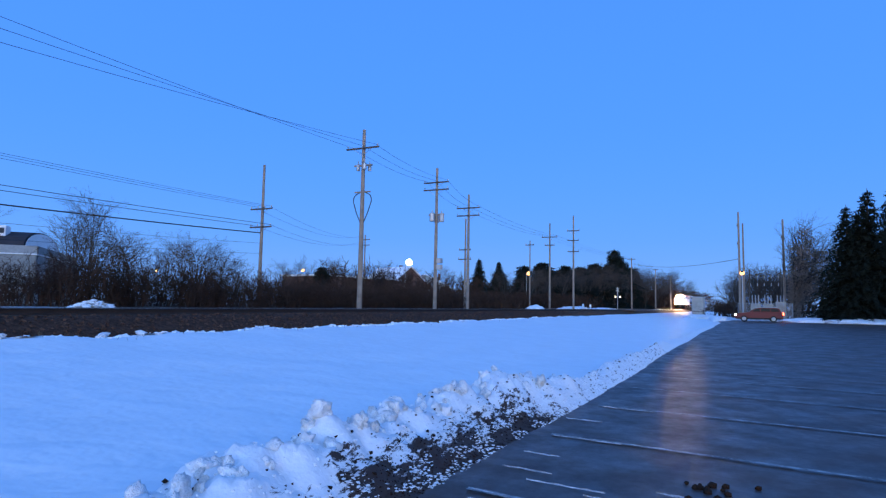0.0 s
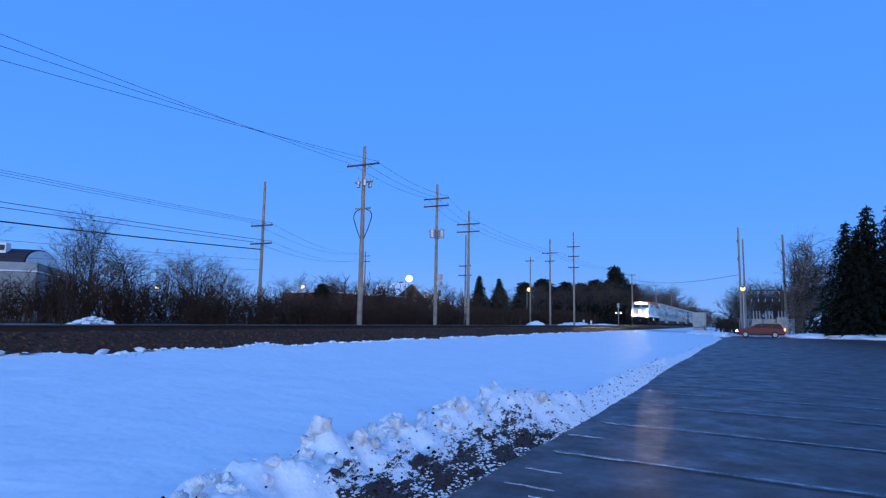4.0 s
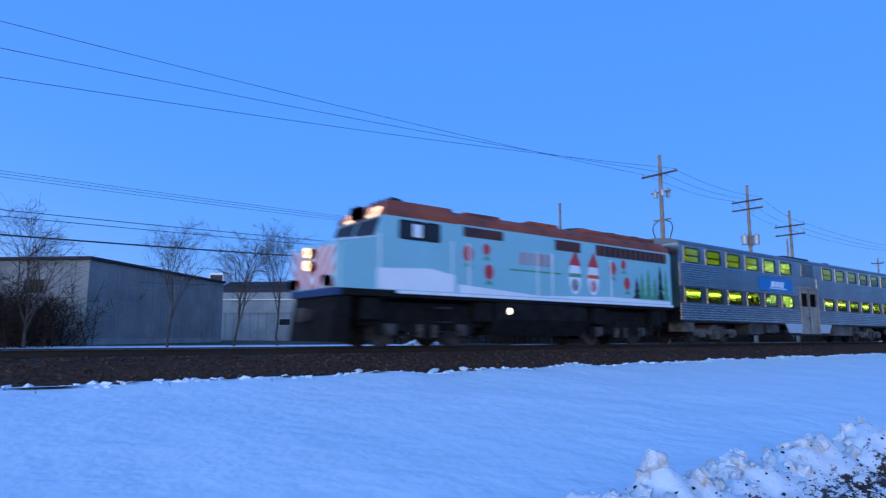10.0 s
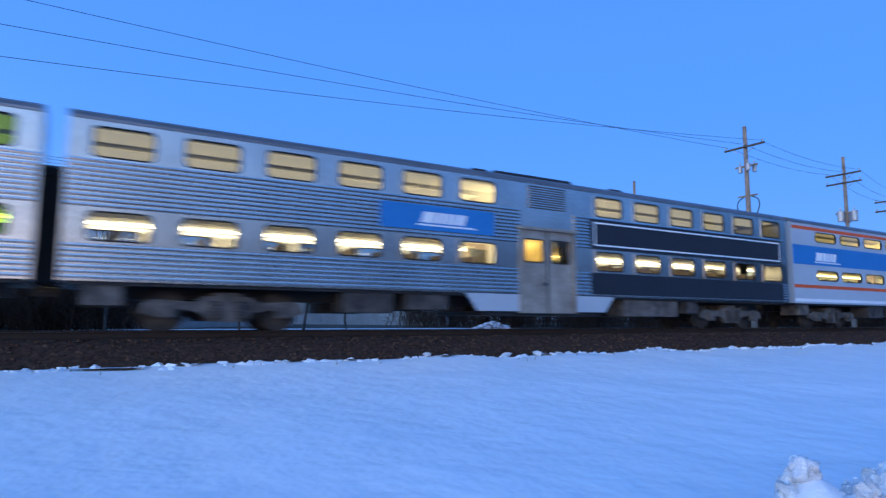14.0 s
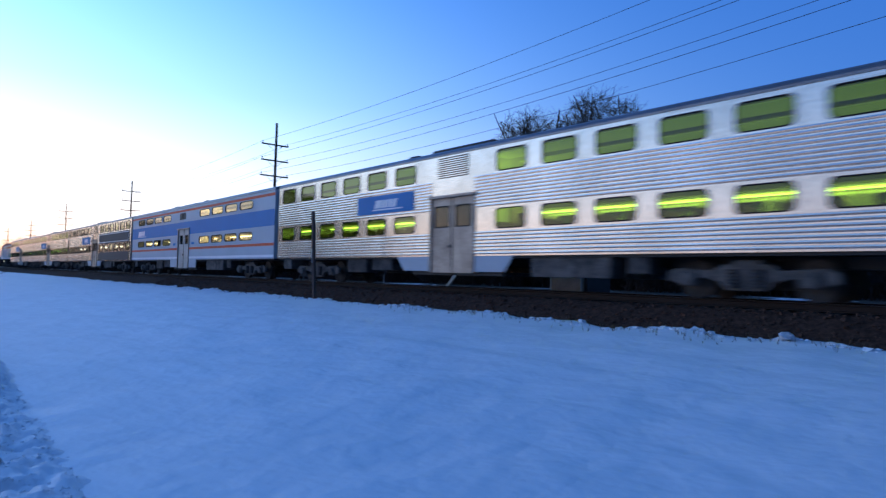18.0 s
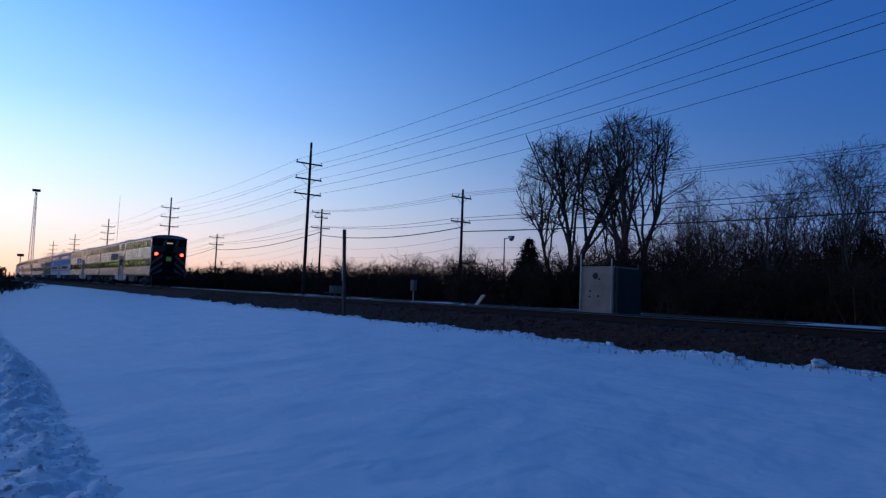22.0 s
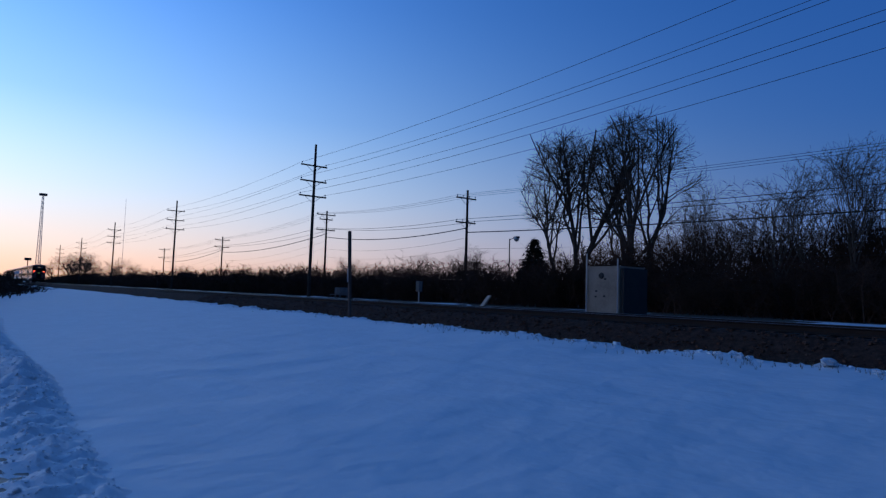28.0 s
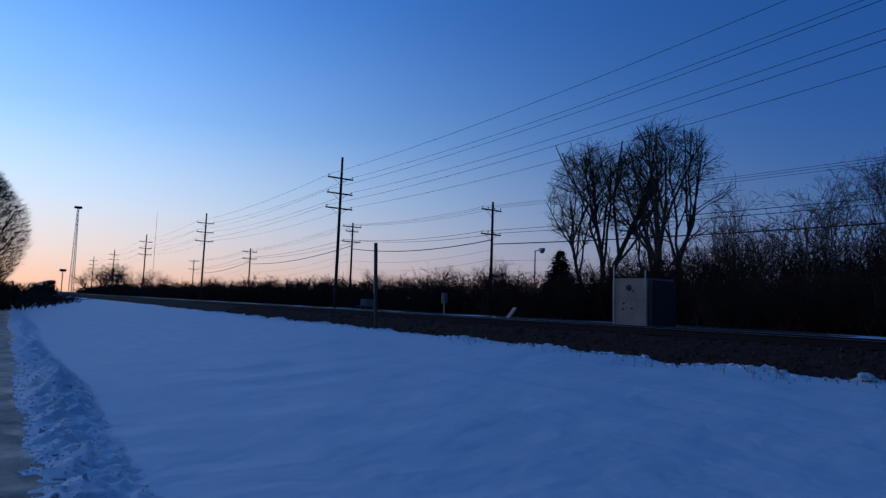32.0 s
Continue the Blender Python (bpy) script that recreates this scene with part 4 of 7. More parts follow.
        for cx, cz, rr in ((4.75, 2.75, 0.27), (5.55, 2.95, 0.2), (5.65, 2.2, 0.26), (12.2, 2.75, 0.28), (12.9, 2.95, 0.2), (13.1, 2.2, 0.26)):
            disc("round_print", cx, cz, rr * 0.8, rr, RED_PAINT)
            poly("sprig_print", [(cx - 0.05, cz - rr - 0.02), (cx + 0.05, cz - rr - 0.02), (cx + 0.20, cz - rr - 0.22), (cx + 0.03, cz - rr - 0.14), (cx - 0.18, cz - rr - 0.20)], GREEN_PAINT)
        for cx in (9.95, 11.0):
            disc("white_print", cx, 2.25, 0.34, 0.62, WHITE_PAINT)
            disc("belly_print", cx, 1.98, 0.20, 0.24, RED_PAINT if cx > 10.5 else NAVY_PAINT)
            poly("hat_print", [(cx - 0.34, 2.72), (cx + 0.34, 2.72), (cx + 0.05, 3.34)], RED_PAINT)
            poly("scarf_print", [(cx - 0.33, 2.28), (cx + 0.33, 2.28), (cx + 0.33, 2.42), (cx - 0.33, 2.42)], ORANGE_PAINT if cx > 10.5 else GREEN_PAINT)
        x = 7.1
        for width in (0.28, 0.34, 0.26, 0.30):
            for u in (0.0, width - 0.08):
                poly("word_bar", [(x + u, 2.55), (x + u + 0.08, 2.55), (x + u + 0.08, 3.0), (x + u, 3.0)], RED_PAINT)
            x += width + 0.16
        poly("line_bar", [(6.6, 2.32), (9.2, 2.32), (9.2, 2.38), (6.6, 2.38)], GREEN_PAINT)
        for cx, hh, mat in ((13.75, 0.8, NAVY_PAINT), (14.1, 1.0, GREEN_PAINT), (14.55, 1.2, GREEN_PAINT), (15.0, 0.9, GREEN_PAINT), (15.4, 1.4, NAVY_PAINT), (15.8, 1.2, GREEN_PAINT)):
            for tier in range(3):
                z0, w = 1.62 + hh * 0.3 * tier, 0.26 - 0.06 * tier
                poly("tree_print", [(cx - w, z0), (cx + w, z0), (cx, z0 + hh * 0.5)], mat)
        poly("snow_print", [(1.3, 1.44), (4.2, 1.44), (4.2, 2.0), (3.2, 2.15), (1.3, 2.05)], WHITE_PAINT)
        poly("snow_print", [(4.35, 1.44), (16.1, 1.44), (16.1, 1.56), (12.0, 1.62), (8.0, 1.50), (4.35, 1.72)], WHITE_PAINT)
        # grab rails and steps
        for gx in (1.35, 4.05, 4.75, 7.9, 8.65, 12.0):
            bm = bmesh.new()
            tube(bm, (gx, s * (W + 0.07), 1.5), (gx, s * (W + 0.07), 3.05), 0.024, sides=6)
            for z in (1.5, 3.05):
                tube(bm, (gx, s * W, z), (gx, s * (W + 0.07), z), 0.018, sides=6)
            part("grab_rail", bm, WHITE_PAINT, loco)
        for z in (0.45, 0.75, 1.05):
            bm = bmesh.new()
            box(bm, 3.6, 4.1, *sorted((s * 1.25, s * 1.52)), z, z + 0.03)
            part("step", bm, DARK_METAL, loco)
    # tank and running gear
    bm = bmesh.new()
    extrude_x(bm, [(-1.42, 1.2), (-1.48, 0.9), (-1.2, 0.35), (1.2, 0.35), (1.48, 0.9), (1.42, 1.2)], 6.0, 10.6)
    bmesh.ops.recalc_face_normals(bm, faces=bm.faces)
    part("fuel_tank", bm, GRIME, loco)
    bm = bmesh.new()
    tube(bm, (6.6, -1.52, 1.05), (6.6, -1.45, 1.05), 0.06, sides=12)
    part("tank_lamp", bm, glow("small_step_lamp", (1.0, 0.9, 0.6), 3.0), loco)
    bm = bmesh.new()
    prism(bm, [(-0.1, 0.16), (0.45, 0.16), (0.55, 1.2), (0.1, 1.22), (-0.02, 0.9)], -1.40, 1.40)
    bmesh.ops.recalc_face_normals(bm, faces=bm.faces)
    part("pilot", bm, GRIME, loco, "black snowplough pilot")
    bm = bmesh.new()
    tube(bm, (-0.35, 0, 0.88), (0.2, 0, 0.88), 0.13, sides=10)
    box(bm, -0.45, -0.2, -0.16, 0.16, 0.72, 1.02, 0.03)
    part("coupler", bm, RUST, loco)
    bogie(loco, 3.3, 0.5, 1.37, GRIME)
    bogie(loco, 12.9, 0.5, 1.37, GRIME)
    # frame, air tanks and traction gear between the bogies
    bm = bmesh.new()
    box(bm, 0.6, 15.9, -0.75, 0.75, 0.85, 1.25)
    box(bm, 1.0, 5.8, -1.05, 1.05, 0.62, 1.15, 0.04)
    box(bm, 10.8, 15.2, -1.05, 1.05, 0.62, 1.15, 0.04)
    part("main_frame", bm, GRIME, loco)
    for s in (-1, 1):
        bm = bmesh.new()
        tube(bm, (6.1, s * 1.32, 1.12), (9.4, s * 1.32, 1.12), 0.15, sides=12)
        part("air_tank", bm, GRIME, loco)
        for x in (0.9, 5.2, 11.2, 14.9):
            bm = bmesh.new()
            box(bm, x, x + 0.7, *sorted((s * 1.0, s * 1.36)), 0.80, 1.2, 0.04)
            part("sand_box", bm, GRIME, loco)
    # the body stands high over the running gear
    heights = ((-1.0, -1.0), (0.9, 0.9), (1.2, 1.46), (1.42, 1.68), (3.70, 3.96), (4.02, 4.42), (4.40, 4.76))

    def lifted(z):
        for (a, b), (c, d) in zip(heights, heights[1:]):
            if z <= c:
                return b + (z - a) * (d - b) / (c - a)
        return z + 0.36
    for ob in list(loco.children_recursive):
        if ob.parent.name.startswith("bogie") or ob.name.startswith("bogie"):
            continue
        for v in ob.data.vertices:
            v.co.z = lifted(v.co.z)
    return loco


LOCO = locomotive()
GREEN_LABEL = "fluted stainless bilevel coach with two rows of lit green-tinted windows"
COACHES = [coach("bilevel_coach", GREEN_LABEL, "green"), coach("bilevel_coach", GREEN_LABEL, "green"),
           coach("bilevel_coach", "fluted stainless bilevel coach with clear lit windows", "clear"),
           coach("bilevel_coach", "pale grey bilevel coach with blue band and orange stripes", "blue"),
           coach("bilevel_coach", GREEN_LABEL, "green"),
           coach("cab_coach", "stainless bilevel driving coach with red tail lamps at its dark end", "green", tail=True)]
PITCH = 26.1

# ---- ploughed snow along the lot ----
TWIG = material("grey_brown_bark", (0.115, 0.085, 0.066), 0.9, scale=3, fine=30, second=(0.05, 0.04, 0.033), bump=0.3)
BRUSH = material("brown_brushwood", (0.090, 0.048, 0.030), 0.95, scale=0.8, fine=20, second=(0.034, 0.018, 0.012), bump=0.0)
DARK_TWIG = material("dark_brown_twigs", (0.040, 0.020, 0.012), 0.95, scale=1.5, fine=20, second=(0.016, 0.009, 0.006), bump=0.0)
DRY = material("dry_brown_grass", (0.24, 0.17, 0.09), 0.9, scale=6, fine=30, second=(0.10, 0.07, 0.04), bump=0.0)
NEEDLES = material("dark_spruce_needles", (0.020, 0.027, 0.019), 0.9, scale=4, fine=30, vary=0.4, bump=0.0)
BROWN_LEAF = material("withered_brown_leaves", (0.30, 0.22, 0.17), 0.9, scale=3, fine=20, vary=0.4, bump=0.0)


def ridge_z(x, y):
    return max(land(x, y), lot_level(x)) - 0.02 + ridge(x, y)


def dirt_share(x, y):
    """How muddy the near face of the ridge is."""
    t = (y - lot_edge(x)) / ridge_width(x)
    m = smooth(2.5, 4.2, x) * (1 - 0.75 * smooth(7.0, 10.0, x)) * (1 - smooth(10.0, 16.0, x))
    return m * (0.30 * (1 - smooth(0.10, 0.30, t)) + 0.72 * (1 - smooth(0.25, 0.80, t))) + 0.22 * noise.noise((x * 2.2, y * 2.2, 9)) - 0.1


def ridge_material():
    """Crusted snow, with soil showing where the dirt attribute and two noises together pass a sharp edge."""
    m = material("ploughed_ridge", (0.80, 0.80, 0.82), 0.65, scale=4, fine=22, second=(0.74, 0.73, 0.73), bump=0.45, depth=0.05)
    n, link = m.node_tree.nodes, m.node_tree.links
    p, tc, at = n["Principled BSDF"], n.new("ShaderNodeTexCoord"), n.new("ShaderNodeAttribute")
    at.attribute_name = "dirt"
    mp = n.new("ShaderNodeMapping")
    mp.inputs["Scale"].default_value = (0.5, 1.6, 1.2)
    link.new(tc.outputs["Object"], mp.inputs["Vector"])
    t1, t2 = n.new("ShaderNodeTexNoise"), n.new("ShaderNodeTexNoise")
    t1.inputs["Scale"].default_value, t1.inputs["Detail"].default_value, t1.inputs["Roughness"].default_value = 7.0, 8.0, 0.7
    t2.inputs["Scale"].default_value = 2.2
    link.new(mp.outputs[0], t1.inputs["Vector"])
    link.new(tc.outputs["Object"], t2.inputs["Vector"])
    acc = at.outputs["Fac"]
    for tex, k in ((t1, 2.3), (t2, 0.6)):
        q = n.new("ShaderNodeMath")
        q.operation = "MULTIPLY_ADD"
        q.inputs[1].default_value = k
        link.new(tex.outputs[0], q.inputs[0])
        link.new(acc, q.inputs[2])
        acc = q.outputs[0]
    edge = n.new("ShaderNodeMapRange")
    for k, v in ((1, 1.82), (2, 1.93), (3, 0.0), (4, 1.0)):
        edge.inputs[k].default_value = v
    link.new(acc, edge.inputs[0])
    mix = n.new("ShaderNodeMix")
    mix.data_type = "RGBA"
    soil = n.new("ShaderNodeValToRGB")
    soil.color_ramp.elements[0].color, soil.color_ramp.elements[1].color = (0.008, 0.0035, 0.002, 1), (0.060, 0.025, 0.011, 1)
    link.new(t1.outputs[0], soil.inputs[0])
    link.new(edge.outputs[0], mix.inputs["Factor"])
    link.new(p.inputs["Base Color"].links[0].from_socket, mix.inputs[6])
    link.new(soil.outputs[0], mix.inputs[7])
    link.new(mix.outputs[2], p.inputs["Base Color"])
    return m


rx = [-60 + 0.3 * k for k in range(120)] + [-24 + 0.1 * k for k in range(130)] + [-11 + 0.07 * k for k in range(380)] + [15.6 + 0.2 * k for k in range(270)]
ridge_ob = sheet("snow_ridge", rx, [0.05 + 0.05 * k for k in range(54)], ridge_z, [ridge_material()], None,
                 "lumpy ploughed ridge of white and dirty snow beside the lot", keep=lambda x, y: lot_edge(x) - 0.02 < y < lot_edge(x) + 2.2)
dirt = ridge_ob.data.attributes.new("dirt", "FLOAT", "POINT")
for k, v in enumerate(ridge_ob.data.vertices):
    dirt.data[k].value = max(-0.3, dirt_share(v.co.x, v.co.y)) - 0.10 * (1 - smooth(1.0, 3.0, v.co.x)) - 0.15 * smooth(9.0, 14.0, v.co.x)


def chunk_mesh(seed, size, squash):
    rng = random.Random(seed)
    bm = bmesh.new()
    bmesh.ops.create_icosphere(bm, subdivisions=3, radius=size)
    for v in bm.verts:
        f = 1 + 0.55 * noise.noise(v.co * (1.6 / size) + Vector((seed * 7.3, 0, 0))) + 0.28 * noise.noise(v.co * (4.5 / size) + Vector((0, seed * 3.1, 0)))
        v.co = Vector((v.co.x * f * rng.uniform(0.95, 1.05), v.co.y * f, v.co.z * f * squash))
    return bm


rng = random.Random(11)
chunk_kinds = []
for k in range(5):
    me = bpy.data.meshes.new("snow_chunk")
    bm = chunk_mesh(k, 0.2, 0.75)
    bm.to_mesh(me)
    bm.free()
    me.materials.append(CRUST if k % 3 else SNOW_DIRTY)
    me.shade_smooth()
    chunk_kinds.append(me)
for k in range(150):
    x = rng.choice((rng.uniform(2.0, 10.5), rng.uniform(2.5, 9.0), rng.uniform(-20, 2.5), rng.uniform(9, 26)))
    t = rng.uniform(0.6, 0.98) if x > 2 else rng.uniform(0.2, 1.0)
    y = lot_edge(x) + ridge_width(x) * t
    s = rng.uniform(0.2, 0.6) * (0.9 if 2 < x < 9 else 0.45) * (1.1 if rng.random() < 0.12 else 0.75)
    o = tagged(new("snow_chunk", chunk_kinds[rng.randrange(5)]), "hard lump of ploughed snow on the ridge", "snow chunk", "snow chunks on the ridge")
    o.matrix_basis = Matrix.LocRotScale((x, y, ridge_z(x, y) + 0.03 * s), Euler((rng.uniform(0, 6), rng.uniform(0, 6), rng.uniform(0, 6))), (s, s, s * rng.uniform(0.7, 1)))


def scatter(name, n, place, size, mat, label, category, seed, squash=0.7):
    """Many small stones or clods as one object."""
    rng = random.Random(seed)
    verts, faces = [], []
    base = [(-1, -1, -0.6), (1, -0.8, -0.7), (0.9, 1, -0.6), (-0.8, 0.9, -0.7), (-0.7, -0.6, 0.7), (0.6, -0.7, 0.8), (0.7, 0.6, 0.6), (-0.5, 0.7, 0.9)]
    quads = [(0, 3, 2, 1), (4, 5, 6, 7), (0, 1, 5, 4), (1, 2, 6, 5), (2, 3, 7, 6), (3, 0, 4, 7)]
    for _ in range(n):
        x, y, z = place(rng)
        s = size * rng.uniform(0.4, 1.0) ** 1.5
        rot = Euler((rng.uniform(0, 6), rng.uniform(0, 6), rng.uniform(0, 6))).to_matrix()
        o = len(verts)
        for b in base:
            v = rot @ Vector([c * s * rng.uniform(0.7, 1.15) for c in b])
            verts.append((x + v.x, y + v.y, z + v.z * squash))
        faces += [tuple(o + i for i in q) for q in quads]
    me = bpy.data.meshes.new(name)
    me.from_pydata(verts, [], faces)
    me.materials.append(mat)
    return tagged(new(name, me), label, category, kind="stuff")


def on_dirt(rng):
    while True:
        x, t = rng.uniform(2.5, 13.0), rng.uniform(-0.08, 0.95)
        y = lot_edge(x) + ridge_width(x) * t
        if dirt_share(x, y) + 0.3 * rng.uniform(-1, 1) > 0.48:
            return x, y, ridge_z(x, y)


scatter("dirt_clods", 3200, on_dirt, 0.012, SOIL, "dark frozen soil clods strewn over the near face of the ridge", "soil clods", 3)


def in_dirt(rng):
    """Flecks of snow lie in streaks over the mud."""
    while True:
        x, t = rng.uniform(2.5, 12.0), rng.uniform(0.02, 0.8)
        y = lot_edge(x) + ridge_width(x) * t
        if dirt_share(x, y) > 0.30 and noise.noise((x * 2.6 + y * 2.0, y * 7.0, 4.4)) > -0.02:
            return x, y, ridge_z(x, y) + 0.004


scatter("snow_flecks", 1700, in_dirt, 0.019, CRUST, "flecks of snow left on the muddy face of the ridge", "snow flecks", 12, 0.35)


def on_ridge(rng):
    while True:
        x = rng.uniform(-18, 22)
        y = lot_edge(x) + ridge_width(x) * rng.uniform(-0.05, 1.3)
        if dirt_share(x, y) < 0.35:
            return x, y, ridge_z(x, y)


def on_near_ridge(rng):
    x = rng.uniform(2.5, 22)
    y = lot_edge(x) + ridge_width(x) * rng.uniform(-0.05, 1.2)
    return x, y, ridge_z(x, y)


scatter("snow_crumbs", 8000, on_ridge, 0.019, CRUST, "small crumbs of broken snow on the ridge", "snow crumbs", 5)
scatter("snow_grit", 900, on_near_ridge, 0.022, SOIL, "dark grit in the ploughed snow", "grit", 6)


def on_ballast(rng):
    x, y = rng.uniform(-45, 60), rng.uniform(TRACK_Y - 3.3, TRACK_Y + 2)
    return x, y, ballast_height(x, y) + 0.01


scatter("ballast_stones", 26000, on_ballast, 0.05, STONE, "loose crushed stones of the ballast bed", "ballast", 8)


def toe_snow(rng):
    x = rng.uniform(-45, 55)
    y = TOE_Y + rng.uniform(-0.5, 0.35) + 0.25 * noise.noise((x * 0.8, 0, 0))
    return x, y, max(land(x, y), ballast_height(x, y))


scatter("edge_snow_lumps", 1500, toe_snow, 0.10, SNOW, "small snow lumps along the edge of the ballast", "snow lumps", 9, 0.5)
for x, y, s in ((-4.5, 12.2, 0.7), (7.6, 12.2, 0.45), (9.9, 12.2, 0.6), (10.9, 12.15, 0.5), (-1.4, 12.25, 0.4)):
    o = tagged(new("snow_clump", chunk_kinds[1]), "snow clump at the edge of the ballast", "snow clump")
    o.matrix_basis = Matrix.LocRotScale((x, y, land(x, y) + 0.06), Euler((0.2, 0.1, x)), (s * 1.6, s * 0.9, s * 0.7))
for x, y, w in ((4.1, 12.2, 0.55), (1.0, 12.0, 0.6), (2.3, 12.1, 0.25), (5.6, 12.1, 0.2), (8.0, 12.0, 0.25), (-2.6, 11.8, 0.25), (11.2, 12.0, 0.35)):
    bm = bmesh.new()
    n = 20
    bm.faces.new([bm.verts.new((x + w * math.cos(2 * math.pi * k / n) * (1 + 0.25 * math.sin(5 * k)), y + 0.13 * math.sin(2 * math.pi * k / n), land(x, y) + 0.02)) for k in range(n)])
    o = part("bare_soil_patch", bm, SOIL)
    tagged(o, "patch of bare dark soil melted through the snow", "soil patch")

# dry grass along the snow's edge
rng = random.Random(21)
verts, faces = [], []
for k in range(520):
    x = rng.choice((rng.uniform(-70, 60), rng.uniform(-16, -3)))
    y = TOE_Y + rng.uniform(-0.9, 0.2) - (0.4 if rng.random() < 0.2 else 0)
    z = land(x, y)
    for b in range(5):
        a, h, w = rng.uniform(0, 6.28), rng.uniform(0.04, 0.15), 0.004
        dx, dy = math.cos(a), math.sin(a)
        o = len(verts)
        verts += [(x - dy * w, y + dx * w, z - 0.02), (x + dy * w, y - dx * w, z - 0.02), (x + dx * h * 0.5, y + dy * h * 0.5, z + h)]
        faces.append((o, o + 1, o + 2))
me = bpy.data.meshes.new("dry_grass")
me.from_pydata(verts, [], faces)
me.materials.append(DRY)
tagged(new("dry_grass", me), "withered brown grass blades poking through the snow edge", "grass", kind="stuff")

# bay lines and frost on the lot
LINE = material("worn_white_line_paint", (0.40, 0.40, 0.40), 0.7, scale=7, fine=40, second=(0.05, 0.05, 0.05), bump=0.1)
for k, x in enumerate((4.75, 7.22, 9.66, 12.1, 14.3, 16.25, 19.0, 21.6, -0.3, 2.2, 24.2, 26.8)):
    bm = bmesh.new()
    n = 24
    row = []
    for i in range(n + 1):
        y = lot_edge(x) - 0.15 - 5.0 * i / n
        xx = x - 0.70 * i / n
        row.append((bm.verts.new((xx - 0.038 - 0.012 * noise.noise((y * 3, x, 0)), y, lot_level(x) + 0.022)), bm.verts.new((xx + 0.038 + 0.012 * noise.noise((y * 3, x, 4)), y, lot_level(x) + 0.022))))
    for i in range(n):
        bm.faces.new((row[i][0], row[i][1], row[i + 1][1], row[i + 1][0]))
    o = part("bay_line", bm, LINE)
    tagged(o, "worn white parking bay line on the asphalt", "road marking", "parking bay lines", "structure")
SLUSH = material("frozen_slush", (0.55, 0.56, 0.58), 0.35, scale=6, fine=50, second=(0.10, 0.10, 0.11), bump=0.4, detail=9.0)


def slush_streak(x, y, length, width, seed):
    """A ragged low sliver of slush, drawn out along the bay line."""
    bm = bmesh.new()
    n = 14
    rows = []
    for i in range(n + 1):
        u = i / n
        w = width * math.sin(math.pi * min(1, max(0.02, u))) ** 0.6 * (0.55 + 0.9 * abs(noise.noise((u * 6, seed, 1.0))))
        cx, cy = x + 0.14 * length * (u - 0.5) + 0.03 * noise.noise((u * 5, seed, 3)), y + length * (u - 0.5)
        z = lot_level(x) + 0.016
        rows.append([bm.verts.new((cx - w, cy, z)), bm.verts.new((cx + 0.2 * w * noise.noise((u * 9, seed, 7)), cy, z + 0.010 + 0.008 * noise.noise((u * 11, seed, 2)))), bm.verts.new((cx + w, cy, z))])
    for a, b in zip(rows, rows[1:]):
        bm.faces.new((a[0], a[1], b[1], b[0]))
        bm.faces.new((a[1], a[2], b[2], b[1]))
    bmesh.ops.recalc_face_normals(bm, faces=bm.faces)
    tagged(part("slush_streak", bm, SLUSH), "thin frozen slush streak on the wet asphalt", "slush", "slush streaks")


for k, (x, y, ln, w) in enumerate(((4.62, -0.55, 1.3, 0.030), (4.72, 0.05, 0.6, 0.040), (4.95, -1.0, 0.9, 0.016), (4.45, -0.15, 0.8, 0.014), (5.2, -0.35, 0.7, 0.012), (5.55, 0.1, 0.5, 0.014), (4.2, 0.0, 0.55, 0.016), (3.9, -0.25, 0.5, 0.013),
                                   (5.35, -1.25, 0.35, 0.018), (5.1, -1.42, 0.28, 0.022), (4.6, -1.6, 0.5, 0.012), (7.12, -0.1, 0.8, 0.016), (7.05, -0.9, 0.6, 0.012), (9.5, -0.2, 0.8, 0.016), (6.2, 0.15, 0.4, 0.014), (8.3, 0.2, 0.5, 0.02))):
    slush_streak(x, y, ln, w, k * 1.7)
# crumbled soil dropped on the lot: a heap of small clods each
for k, (x, y, r, n) in enumerate(((4.95, -1.28, 0.085, 16), (5.75, -1.45, 0.10, 14), (4.9, -1.85, 0.05, 9), (5.3, -1.5, 0.07, 8))):
    rng = random.Random(60 + k)
    bm = bmesh.new()
    for _ in range(n):
        c = Vector((x + rng.gauss(0, r), y + rng.gauss(0, r * 1.3), lot_level(x) + 0.018))
        size = rng.uniform(0.015, 0.045)
        made = bmesh.ops.create_icosphere(bm, subdivisions=1, radius=size)["verts"]
        for v in made:
            f = 1 + 0.7 * noise.noise(v.co * (2.0 / size) + c)
            v.co = c + Vector((v.co.x * f, v.co.y * f, v.co.z * f * 0.7))
    tagged(part("soil_crumbs", bm, SOIL), "small heap of dark frozen soil crumbs on the asphalt", "soil crumbs", "soil heaps", "stuff")


# ---- trees ----
def limb(v, f, pts, radii, sides):
    rings = []
    for i, (p, r) in enumerate(zip(pts, radii)):
        d = (pts[min(i + 1, len(pts) - 1)] - pts[max(i - 1, 0)]).normalized()
        a = d.orthogonal().normalized()
        b = d.cross(a)
        o = len(v)
        for k in range(sides):
            t = 2 * math.pi * k / sides
            v.append(p + (a * math.cos(t) + b * math.sin(t)) * r)
        rings.append(o)
    for i in range(len(rings) - 1):
        for k in range(sides):
            n = (k + 1) % sides
            f.append((rings[i] + k, rings[i] + n, rings[i + 1] + n, rings[i + 1] + k))


